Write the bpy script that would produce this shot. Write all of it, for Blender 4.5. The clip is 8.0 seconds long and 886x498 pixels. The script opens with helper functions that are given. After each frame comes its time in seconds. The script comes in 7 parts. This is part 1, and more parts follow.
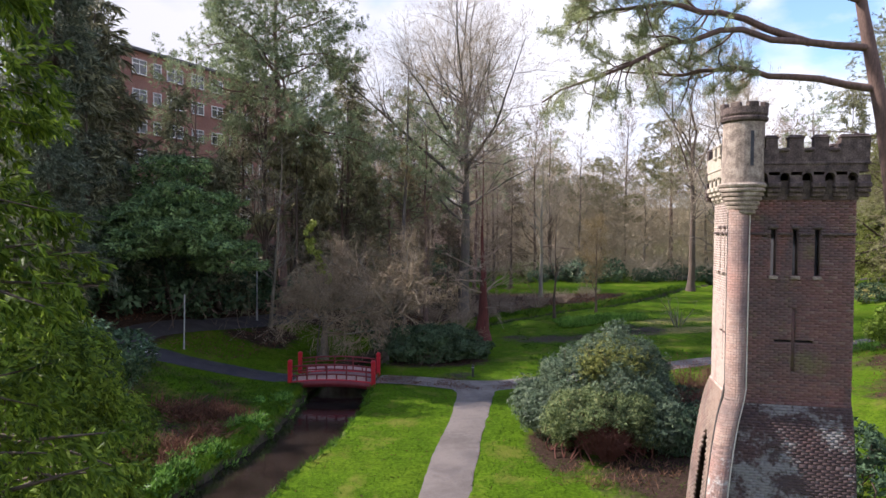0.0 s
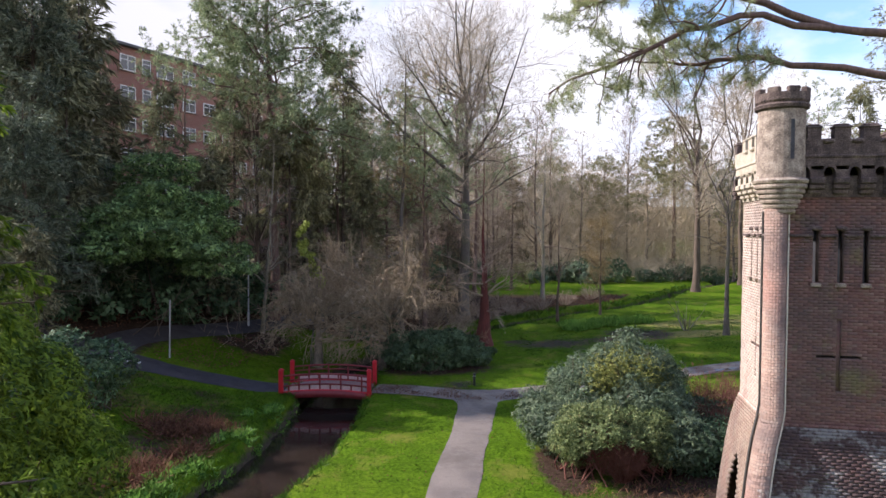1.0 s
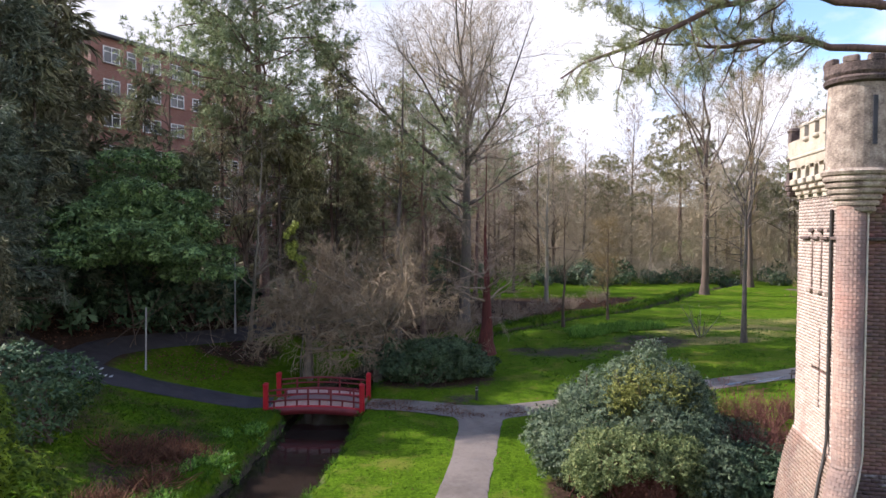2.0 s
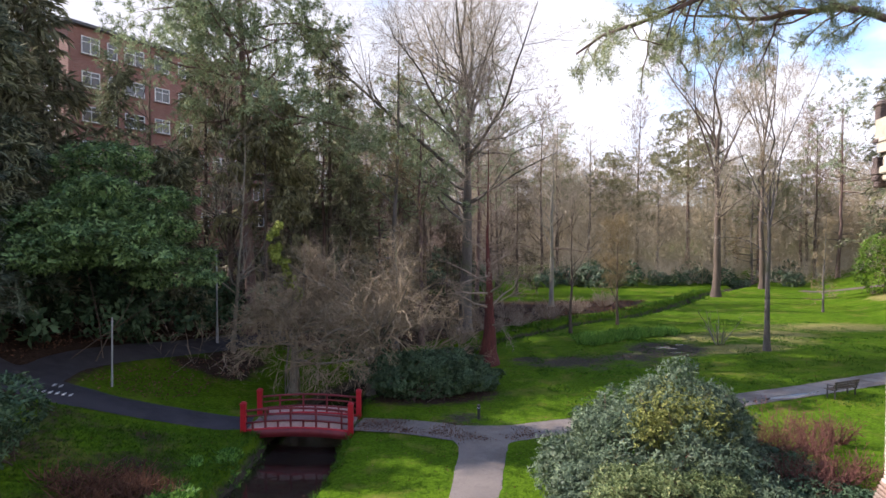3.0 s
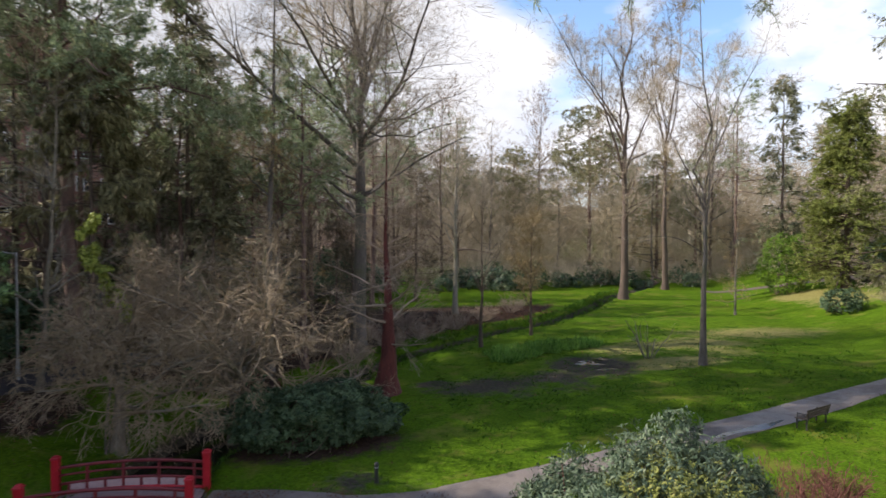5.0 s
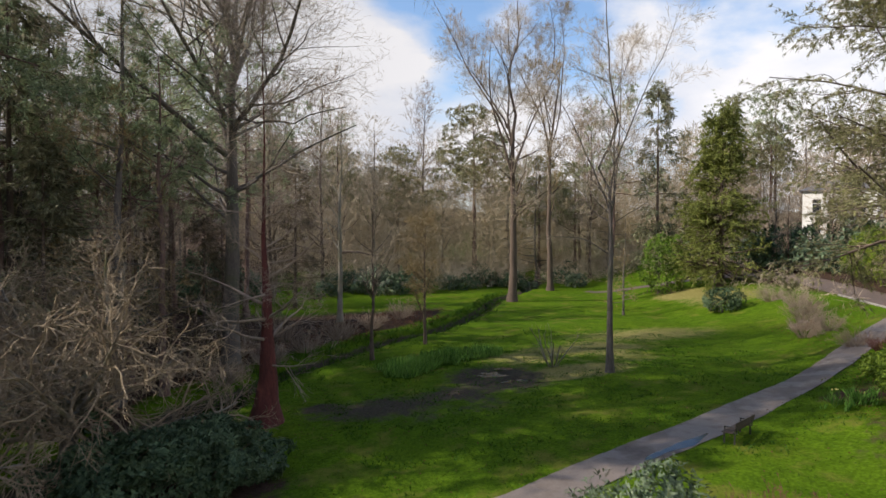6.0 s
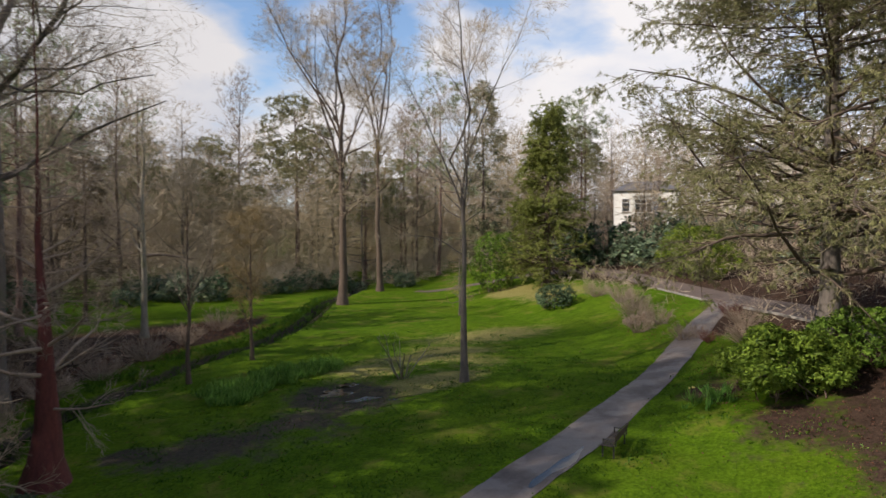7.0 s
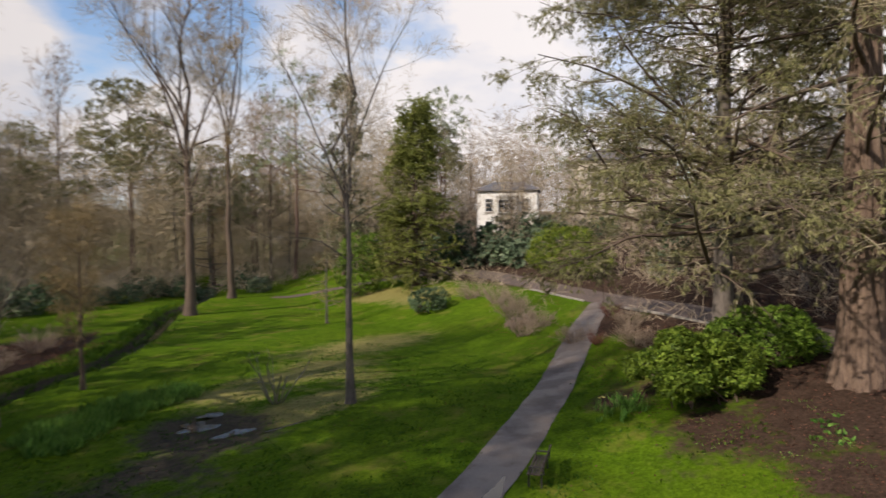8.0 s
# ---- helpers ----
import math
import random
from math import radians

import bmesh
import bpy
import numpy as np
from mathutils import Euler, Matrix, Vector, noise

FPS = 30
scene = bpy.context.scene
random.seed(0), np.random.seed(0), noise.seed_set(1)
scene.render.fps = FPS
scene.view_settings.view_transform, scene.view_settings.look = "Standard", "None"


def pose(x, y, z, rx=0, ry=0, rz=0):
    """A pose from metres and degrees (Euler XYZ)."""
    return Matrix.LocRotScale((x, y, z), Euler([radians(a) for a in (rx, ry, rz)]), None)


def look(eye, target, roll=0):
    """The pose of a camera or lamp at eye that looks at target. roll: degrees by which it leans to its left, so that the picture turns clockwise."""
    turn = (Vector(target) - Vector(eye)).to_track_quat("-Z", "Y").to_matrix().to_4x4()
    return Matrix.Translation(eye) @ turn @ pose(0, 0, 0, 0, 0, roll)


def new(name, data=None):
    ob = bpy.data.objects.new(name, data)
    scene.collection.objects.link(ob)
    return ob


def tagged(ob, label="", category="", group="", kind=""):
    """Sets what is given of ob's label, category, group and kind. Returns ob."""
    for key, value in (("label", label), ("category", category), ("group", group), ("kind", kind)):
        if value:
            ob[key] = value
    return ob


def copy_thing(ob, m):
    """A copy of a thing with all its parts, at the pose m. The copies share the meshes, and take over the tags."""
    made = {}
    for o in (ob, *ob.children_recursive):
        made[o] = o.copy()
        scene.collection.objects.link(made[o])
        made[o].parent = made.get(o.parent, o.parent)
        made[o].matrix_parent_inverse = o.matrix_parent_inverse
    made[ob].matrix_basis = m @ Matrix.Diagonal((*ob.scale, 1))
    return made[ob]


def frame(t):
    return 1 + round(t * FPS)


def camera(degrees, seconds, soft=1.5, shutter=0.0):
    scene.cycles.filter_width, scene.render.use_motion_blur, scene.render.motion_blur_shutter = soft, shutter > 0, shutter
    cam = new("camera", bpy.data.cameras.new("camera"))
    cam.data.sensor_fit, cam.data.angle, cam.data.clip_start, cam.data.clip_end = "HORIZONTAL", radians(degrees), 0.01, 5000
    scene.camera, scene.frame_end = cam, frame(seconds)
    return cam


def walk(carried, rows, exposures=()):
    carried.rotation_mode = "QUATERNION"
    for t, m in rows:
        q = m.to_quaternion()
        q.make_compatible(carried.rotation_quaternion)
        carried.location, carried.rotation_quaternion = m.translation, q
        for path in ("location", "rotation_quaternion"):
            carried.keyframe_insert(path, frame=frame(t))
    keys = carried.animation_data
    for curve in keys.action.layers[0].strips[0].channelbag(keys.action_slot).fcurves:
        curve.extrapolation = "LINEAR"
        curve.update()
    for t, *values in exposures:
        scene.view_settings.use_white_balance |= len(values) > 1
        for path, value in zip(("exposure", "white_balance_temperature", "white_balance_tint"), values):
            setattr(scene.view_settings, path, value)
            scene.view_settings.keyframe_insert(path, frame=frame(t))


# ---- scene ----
cam = camera(68.6, 8.0, 1.5, 0.35)
PATH = [
    (0, (-0.454, -1.189, 8.824), (-0.439, 0.81, 8.763), 0.5),
    (0.5, (-0.439, -0.277, 8.867), (-0.423, 1.722, 8.805), 0.4),
    (1, (-0.46, 0.887, 8.898), (-0.442, 2.886, 8.836), 0.3),
    (1.5, (-0.458, 2.323, 8.921), (-0.439, 4.322, 8.86), 0.3),
    (3, (-0.214, 7.372, 8.967), (-0.2, 9.371, 8.906), 0.1),
    (3.5, (-0.131, 9.24, 8.972), (-0.119, 11.239, 8.911), 0.1),
    (4, (0.027, 11.278, 8.961), (0.169, 13.272, 8.9), -0.1),
    (4.2, (0.089, 12.128, 8.949), (0.295, 14.116, 8.889), -0.0),
    (5.3, (0.219, 16.987, 8.724), (0.725, 18.921, 8.667), 0.4),
    (5.5, (0.237, 17.88, 8.714), (0.923, 19.758, 8.66), 0.1),
    (6, (0.345, 20.08, 8.706), (1.045, 21.953, 8.653), 0.1),
    (6.5, (0.617, 22.308, 8.719), (1.567, 24.067, 8.666), -0.1),
    (7, (0.936, 24.491, 8.721), (2.127, 26.097, 8.663), -0.2),
    (7.5, (1.427, 26.575, 8.722), (2.74, 28.083, 8.665), -0.4),
    (8, (2.0, 28.608, 8.736), (3.53, 29.896, 8.677), -0.4),
]
walk(cam, [(t, look(eye, target, roll)) for t, eye, target, roll in PATH],
     exposures=[(0.0, 0.7, 6050, 18), (3.5, 0.86, 6050, 18), (5.5, 0.3, 6400, 12), (7.0, -0.03, 6600, 13), (8.0, -0.05, 6800, 15)])

# ---- world, sun ----
SUN_AZ = (-0.977, 0.213)         # towards the sun, on the plan
SUN_EL = radians(36)
world = bpy.data.worlds.new("sky")
scene.world = world
world.use_nodes = True
wn, wl = world.node_tree.nodes, world.node_tree.links
wn.clear()
w_out = wn.new("ShaderNodeOutputWorld")
w_sky = wn.new("ShaderNodeTexSky")
w_sky.sky_type = "NISHITA"
w_sky.sun_disc = False
w_sky.sun_elevation = SUN_EL
w_sky.sun_rotation = math.atan2(SUN_AZ[0], SUN_AZ[1])
w_bg = wn.new("ShaderNodeBackground")
w_bg.inputs["Strength"].default_value = 0.125
w_cl = wn.new("ShaderNodeBackground")
w_cl.inputs["Strength"].default_value = 0.98
w_tc = wn.new("ShaderNodeTexCoord")
w_map = wn.new("ShaderNodeMapping")
w_map.inputs["Scale"].default_value = (1.0, 1.0, 2.2)
w_map.inputs["Location"].default_value = (0.35, 0.1, 0.0)
w_no = wn.new("ShaderNodeTexNoise")
w_no.inputs["Scale"].default_value = 3.2
w_no.inputs["Detail"].default_value = 7
w_no.inputs["Roughness"].default_value = 0.55
w_ra = wn.new("ShaderNodeValToRGB")
w_ra.color_ramp.elements[0].position = 0.38
w_ra.color_ramp.elements[1].position = 0.56
w_mix = wn.new("ShaderNodeMixShader")
wl.new(w_tc.outputs["Generated"], w_map.inputs["Vector"])
wl.new(w_map.outputs["Vector"], w_no.inputs["Vector"])
w_add = wn.new("ShaderNodeMath")
w_add.operation = "ADD"
w_add.inputs[1].default_value = 0.12
wl.new(w_no.outputs["Fac"], w_add.inputs[0])
# gaps of blue between the clouds: heading, elevation, width and depth
last = w_add.outputs[0]
for heading, rise, wide, deep in ((46, 20, 9, 0.25), (40, 27, 10, 0.25), (32, 16, 6, 0.17), (23, 13, 6, 0.2), (20, 21, 7, 0.2)):
    gap = wn.new("ShaderNodeVectorMath")
    gap.operation = "DOT_PRODUCT"
    gap.inputs[1].default_value = (math.sin(radians(heading)) * math.cos(radians(rise)), math.cos(radians(heading)) * math.cos(radians(rise)), math.sin(radians(rise)))
    wl.new(w_tc.outputs["Generated"], gap.inputs[0])
    rng_ = wn.new("ShaderNodeMapRange")
    rng_.interpolation_type = "SMOOTHSTEP"
    rng_.inputs["From Min"].default_value, rng_.inputs["From Max"].default_value = math.cos(radians(wide)), 1.0
    rng_.inputs["To Min"].default_value, rng_.inputs["To Max"].default_value = 0.0, deep
    wl.new(gap.outputs["Value"], rng_.inputs["Value"])
    sub = wn.new("ShaderNodeMath")
    sub.operation = "SUBTRACT"
    wl.new(last, sub.inputs[0])
    wl.new(rng_.outputs["Result"], sub.inputs[1])
    last = sub.outputs[0]
# clearer sky overhead
w_sep = wn.new("ShaderNodeSeparateXYZ")
wl.new(w_tc.outputs["Generated"], w_sep.inputs[0])
w_top = wn.new("ShaderNodeMapRange")
w_top.interpolation_type = "SMOOTHSTEP"
w_top.inputs["From Min"].default_value, w_top.inputs["From Max"].default_value = 0.36, 0.7
w_top.inputs["To Min"].default_value, w_top.inputs["To Max"].default_value = 0.0, 0.3
wl.new(w_sep.outputs["Z"], w_top.inputs["Value"])
w_less = wn.new("ShaderNodeMath")
w_less.operation = "SUBTRACT"
wl.new(last, w_less.inputs[0])
wl.new(w_top.outputs["Result"], w_less.inputs[1])
last = w_less.outputs[0]
w_grey = wn.new("ShaderNodeValToRGB")
w_grey.color_ramp.elements[0].position, w_grey.color_ramp.elements[0].color = 0.36, (0.72, 0.78, 0.9, 1)
w_grey.color_ramp.elements[1].position, w_grey.color_ramp.elements[1].color = 0.56, (1.0, 0.99, 1.0, 1)
wl.new(w_no.outputs["Fac"], w_grey.inputs["Fac"])
wl.new(w_grey.outputs["Color"], w_cl.inputs["Color"])
# clouds facing the sun are the brighter ones
w_face = wn.new("ShaderNodeVectorMath")
w_face.operation = "DOT_PRODUCT"
w_face.inputs[1].default_value = (-SUN_AZ[0], -SUN_AZ[1], 0)
wl.new(w_tc.outputs["Generated"], w_face.inputs[0])
w_lit = wn.new("ShaderNodeMapRange")
w_lit.inputs["From Min"].default_value, w_lit.inputs["From Max"].default_value = -1, 1
w_lit.inputs["To Min"].default_value, w_lit.inputs["To Max"].default_value = 0.48, 1.04
wl.new(w_face.outputs["Value"], w_lit.inputs["Value"])
wl.new(w_lit.outputs["Result"], w_cl.inputs["Strength"])
w_tint = wn.new("ShaderNodeMix")
w_tint.data_type, w_tint.blend_type = "RGBA", "MULTIPLY"
w_tint.inputs[0].default_value = 1.0
w_tint.inputs[7].default_value = (1.3, 1.42, 1.52, 1)
wl.new(w_sky.outputs["Color"], w_tint.inputs[6])
wl.new(last, w_ra.inputs["Fac"])
wl.new(w_ra.outputs["Color"], w_mix.inputs["Fac"])
wl.new(w_tint.outputs[2], w_bg.inputs["Color"])
wl.new(w_bg.outputs["Background"], w_mix.inputs[1])
wl.new(w_cl.outputs["Background"], w_mix.inputs[2])
wl.new(w_mix.outputs["Shader"], w_out.inputs["Surface"])

sun = new("sun", bpy.data.lights.new("sun", "SUN"))
sun.data.energy = 5.0
sun.data.angle = radians(0.6)
sun.data.color = (1.0, 0.91, 0.77)
sun_way = Vector((SUN_AZ[0] * math.cos(SUN_EL), SUN_AZ[1] * math.cos(SUN_EL), math.sin(SUN_EL)))
sun.matrix_world = look(sun_way * 100, (0, 0, 0))

# ---- mesh tools ----
def arr(*v):
    return np.array(v, float)


def mesh_np(name, verts, quads=None, tris=None, smooth=False):
    """A mesh from arrays of corners, quads and triangles."""
    me = bpy.data.meshes.new(name)
    q = np.zeros((0, 4), int) if quads is None else np.asarray(quads, int).reshape(-1, 4)
    t = np.zeros((0, 3), int) if tris is None else np.asarray(tris, int).reshape(-1, 3)
    verts = np.asarray(verts, np.float32).reshape(-1, 3)
    me.vertices.add(len(verts))
    me.vertices.foreach_set("co", verts.ravel())
    me.loops.add(q.size + t.size)
    me.loops.foreach_set("vertex_index", np.concatenate([q.ravel(), t.ravel()]).astype(np.int32))
    me.polygons.add(len(q) + len(t))
    starts = np.concatenate([np.arange(len(q)) * 4, q.size + np.arange(len(t)) * 3])
    me.polygons.foreach_set("loop_start", starts.astype(np.int32))
    if smooth:
        me.polygons.foreach_set("use_smooth", np.ones(len(q) + len(t), bool))
    me.update(calc_edges=True)
    return me


def part(name, shape, material, parent=None, label=""):
    """Links a bmesh or a mesh as one object, under its thing."""
    if isinstance(shape, bmesh.types.BMesh):
        me = bpy.data.meshes.new(name)
        shape.to_mesh(me)
        shape.free()
    else:
        me = shape
    if material is not None and not me.materials:
        me.materials.append(material)
    ob = new(name, me)
    ob.parent = parent
    if label:
        ob["label"] = label
    return ob


def root(name, m, label, category, group="", kind=""):
    ob = new(name)
    ob.empty_display_size = 0.3
    ob.matrix_world = m
    return tagged(ob, label, category, group, kind)


def box(bm, cx, cy, cz, sx, sy, sz, rz=0.0, bevel=0.0):
    """A box by its centre and full sizes, added to bm."""
    made = bmesh.ops.create_cube(bm, size=1.0, matrix=Matrix.LocRotScale((cx, cy, cz), Euler((0, 0, radians(rz))), (sx, sy, sz)))
    if bevel:
        edges = list({e for v in made["verts"] for e in v.link_edges})
        bmesh.ops.bevel(bm, geom=edges, offset=bevel, segments=1, affect="EDGES", profile=0.5)


def lathe(bm, rings, sides=24, centre=(0, 0), close=True, a0=0.0, a1=360.0):
    """Rings of (radius, z) turned round the z axis."""
    full = abs(a1 - a0) >= 360
    rows = []
    for r, z in rings:
        n = sides if full else sides + 1
        rows.append([bm.verts.new((centre[0] + r * math.cos(radians(a0 + (a1 - a0) * k / sides)),
                                   centre[1] + r * math.sin(radians(a0 + (a1 - a0) * k / sides)), z)) for k in range(n)])
    for lo, hi in zip(rows[:-1], rows[1:]):
        for k in range(sides):
            j = (k + 1) % len(lo)
            bm.faces.new((lo[k], lo[j], hi[j], hi[k]))
    if close:
        bm.faces.new(rows[0][::-1])
        bm.faces.new(rows[-1])


def unit(v):
    return v / np.maximum(np.linalg.norm(v, axis=-1, keepdims=True), 1e-9)


def tubes(pts, rad, sides=4):
    """Tapered tubes along many paths at once: pts (m, k, 3), rad (m, k). Returns corners and quads."""
    m, k, _ = pts.shape
    tan = np.empty_like(pts)
    tan[:, 1:-1] = pts[:, 2:] - pts[:, :-2]
    tan[:, 0] = pts[:, 1] - pts[:, 0]
    tan[:, -1] = pts[:, -1] - pts[:, -2]
    tan = unit(tan)
    ref = np.where(np.abs(tan[:, :1, 2:3]) > 0.9, arr(1, 0, 0), arr(0, 0, 1)) * np.ones((m, k, 1))
    a = unit(np.cross(tan, ref))
    b = np.cross(tan, a)
    ang = np.arange(sides) * 2 * np.pi / sides
    ring = a[:, :, None] * np.cos(ang)[:, None] + b[:, :, None] * np.sin(ang)[:, None]
    v = pts[:, :, None] + ring * rad[:, :, None, None]
    idx = np.arange(m * k * sides).reshape(m, k, sides)
    nxt = np.roll(idx, -1, axis=2)
    q = np.stack([idx[:, :-1], nxt[:, :-1], nxt[:, 1:], idx[:, 1:]], -1)
    return v.reshape(-1, 3), q.reshape(-1, 4)


def gather(pieces):
    """Several (corners, quads) in one."""
    vs, qs, n = [], [], 0
    for v, q in pieces:
        vs.append(v)
        qs.append(q + n)
        n += len(v)
    return np.concatenate(vs), np.concatenate(qs)


def sprout(rng, pts, rad, per, t0, t1, length, angle, k=5, lift=0.0, wobble=0.15, thin=0.45, taper=0.3, tip_short=0.6, flat=0.0):
    """Side branches: per of them on each parent path, between t0 and t1 of its length. length: of a branch at t0; it falls to tip_short of it at t1.
    angle: degrees from the parent's way (low, high). lift: pull upwards (below 0: droop). Returns pts, rad."""
    m, kk, _ = pts.shape
    n = m * per
    par = np.repeat(np.arange(m), per)
    t = t0 + (t1 - t0) * rng.random(n) ** 0.9
    f = t * (kk - 1)
    i = np.clip(f.astype(int), 0, kk - 2)
    w = (f - i)[:, None]
    start = pts[par, i] * (1 - w) + pts[par, i + 1] * w
    r0 = rad[par, i] * (1 - w[:, 0]) + rad[par, i + 1] * w[:, 0]
    way = unit(pts[par, i + 1] - pts[par, i])
    side = unit(np.cross(way, rng.normal(size=(n, 3))))
    if flat:
        side = unit(side * arr(1, 1, 1 - flat))
    a = np.radians(rng.uniform(*angle, n))[:, None]
    d = way * np.cos(a) + side * np.sin(a)
    size = length * rng.uniform(0.65, 1.25, n) * (1 + (tip_short - 1) * (t - t0) / max(t1 - t0, 1e-6))
    step = size / (k - 1)
    out = np.empty((n, k, 3))
    out[:, 0] = start
    for j in range(1, k):
        d = unit(d + arr(0, 0, lift / (k - 1)) + rng.normal(size=(n, 3)) * wobble)
        out[:, j] = out[:, j - 1] + d * step[:, None]
    r = np.minimum(r0 * thin, size * 0.02 + 0.002)[:, None] * np.linspace(1, taper, k)
    return out, np.maximum(r, 0.0025)


def stem(rng, height, radius, k=14, lean=(0, 0), wobble=0.04, flare=1.5, tip=0.12, power=1.0):
    """One trunk path from the origin upwards."""
    z = np.linspace(0, 1, k) ** 1.1
    drift = np.cumsum(rng.normal(size=(k, 2)) * wobble * height / k, 0)
    drift -= drift[0]
    p = np.c_[drift + np.outer(z, arr(*lean)), z * height]
    r = radius * (tip + (1 - tip) * (1 - z) ** power) * (1 + (flare - 1) * np.exp(-z * height / 0.7))
    return p[None], r[None]


def blades(centres, ways, normals, length, width, bend=0.15):
    """Leaves: four-cornered blades, each starting at its centre and running along its way."""
    n = len(centres)
    length = np.broadcast_to(length, (n,))[:, None]
    width = np.broadcast_to(width, (n,))[:, None]
    w = unit(ways)
    s = unit(np.cross(w, normals))
    nn = np.cross(s, w)
    mid = centres + w * length * 0.5 + nn * length * bend * 0.5
    v = np.stack([centres, mid + s * width * 0.5, centres + w * length, mid - s * width * 0.5], 1)
    return v.reshape(-1, 3), np.arange(n * 4).reshape(n, 4)


def tufts(rng, centres, out, per, length, width, spread=1.0, droop=0.0):
    """Tufts of leaves round each centre, leaning along out."""
    n = len(centres)
    c = np.repeat(centres, per, 0)
    o = np.repeat(out, per, 0)
    d = unit(o + rng.normal(size=(n * per, 3)) * spread + arr(0, 0, -droop))
    nor = unit(rng.normal(size=(n * per, 3)) + arr(0, 0, 1.5))
    return blades(c, d, nor, length * rng.uniform(0.6, 1.25, n * per), width * rng.uniform(0.7, 1.2, n * per))


def knobs(rng, n, lumps):
    """Points and outward ways on the skin of many ellipsoids (centre, radii), spread by their area, none deep inside another."""
    lumps = [(np.array(c, float), np.array(r, float)) for c, r in lumps]
    area = np.array([(r[0] * r[1] * r[2]) ** (2 / 3) for _, r in lumps])
    count = rng.multinomial(n, area / area.sum())
    pts, outs = [], []
    for (c, r), k in zip(lumps, count):
        d = unit(rng.normal(size=(k, 3)))
        depth = 1 - 0.22 * rng.random((k, 1)) ** 2
        pts.append(c + d * r * depth)
        outs.append(unit(d / r))
    p, o = np.concatenate(pts), np.concatenate(outs)
    keep = np.ones(len(p), bool)
    for c, r in lumps:
        keep &= (((p - c) / (r * 0.8)) ** 2).sum(1) > 1
    return p[keep], o[keep]


def clustered(rng, lumps, per, size, low=-0.35):
    """Smaller lumps over the upper skin of larger ones, with the larger ones kept: an uneven, billowing outline."""
    out = []
    for c, r in lumps:
        c, r = np.array(c, float), np.array(r, float)
        out.append((c, r * 0.9))
        d = unit(rng.normal(size=(per * 3, 3)))
        d = d[d[:, 2] > low][:per]
        for way in d:
            k = size * rng.uniform(0.55, 1.25)
            out.append((c + way * r * rng.uniform(0.8, 1.0), np.maximum(r, r.mean() * 0.5) * k))
    return out


def twiglets(rng, pts, per, length, width, angle=0.55, lift=0.15):
    """The finest twigs, as thin blades on many paths."""
    m, k, _ = pts.shape
    par = np.repeat(np.arange(m), per)
    f = rng.uniform(0.15, 1.0, len(par)) * (k - 1)
    i = np.clip(f.astype(int), 0, k - 2)
    w = (f - i)[:, None]
    at = pts[par, i] * (1 - w) + pts[par, i + 1] * w
    way = unit(unit(pts[par, i + 1] - pts[par, i]) + rng.normal(size=(len(par), 3)) * angle + arr(0, 0, lift))
    return blades(at, way, rng.normal(size=(len(par), 3)), length * rng.uniform(0.5, 1.3, len(par)), width, 0.05)

# ---- materials ----
def mat(name):
    m = bpy.data.materials.new(name)
    m.use_nodes = True
    nt = m.node_tree
    return m, nt, nt.nodes["Principled BSDF"]


def node(nt, kind, **inputs):
    n = nt.nodes.new(kind)
    for key, value in inputs.items():
        n.inputs[key.replace("_", " ")].default_value = value
    return n


def rgba(c, f=1.0):
    return (c[0] * f, c[1] * f, c[2] * f, 1)


def ramp(nt, src, stops):
    r = nt.nodes.new("ShaderNodeValToRGB")
    e = r.color_ramp.elements
    while len(e) < len(stops):
        e.new(0.5)
    for el, (p, c) in zip(e, stops):
        el.position, el.color = p, rgba(c) if len(c) == 3 else c
    nt.links.new(src, r.inputs["Fac"])
    return r.outputs["Color"]


def mix(nt, fac, a, b, blend="MIX"):
    n = nt.nodes.new("ShaderNodeMix")
    n.data_type, n.blend_type = "RGBA", blend
    for src, key in ((fac, 0), (a, 6), (b, 7)):
        if isinstance(src, bpy.types.NodeSocket):
            nt.links.new(src, n.inputs[key])
        else:
            n.inputs[key].default_value = src if key == 0 else rgba(src)
    return n.outputs[2]


def noise_of(nt, scale, detail=4.0, rough=0.55, vec=None, stretch=None):
    n = node(nt, "ShaderNodeTexNoise", Scale=scale, Detail=detail, Roughness=rough)
    if vec is None:
        vec = nt.nodes.new("ShaderNodeTexCoord").outputs["Object"]
    if stretch:
        mp = nt.nodes.new("ShaderNodeMapping")
        mp.inputs["Scale"].default_value = stretch
        nt.links.new(vec, mp.inputs["Vector"])
        vec = mp.outputs["Vector"]
    nt.links.new(vec, n.inputs["Vector"])
    return n.outputs["Fac"]


def bump(nt, bs, src, strength, dist):
    b = node(nt, "ShaderNodeBump", Strength=strength, Distance=dist)
    nt.links.new(src, b.inputs["Height"])
    nt.links.new(b.outputs["Normal"], bs.inputs["Normal"])


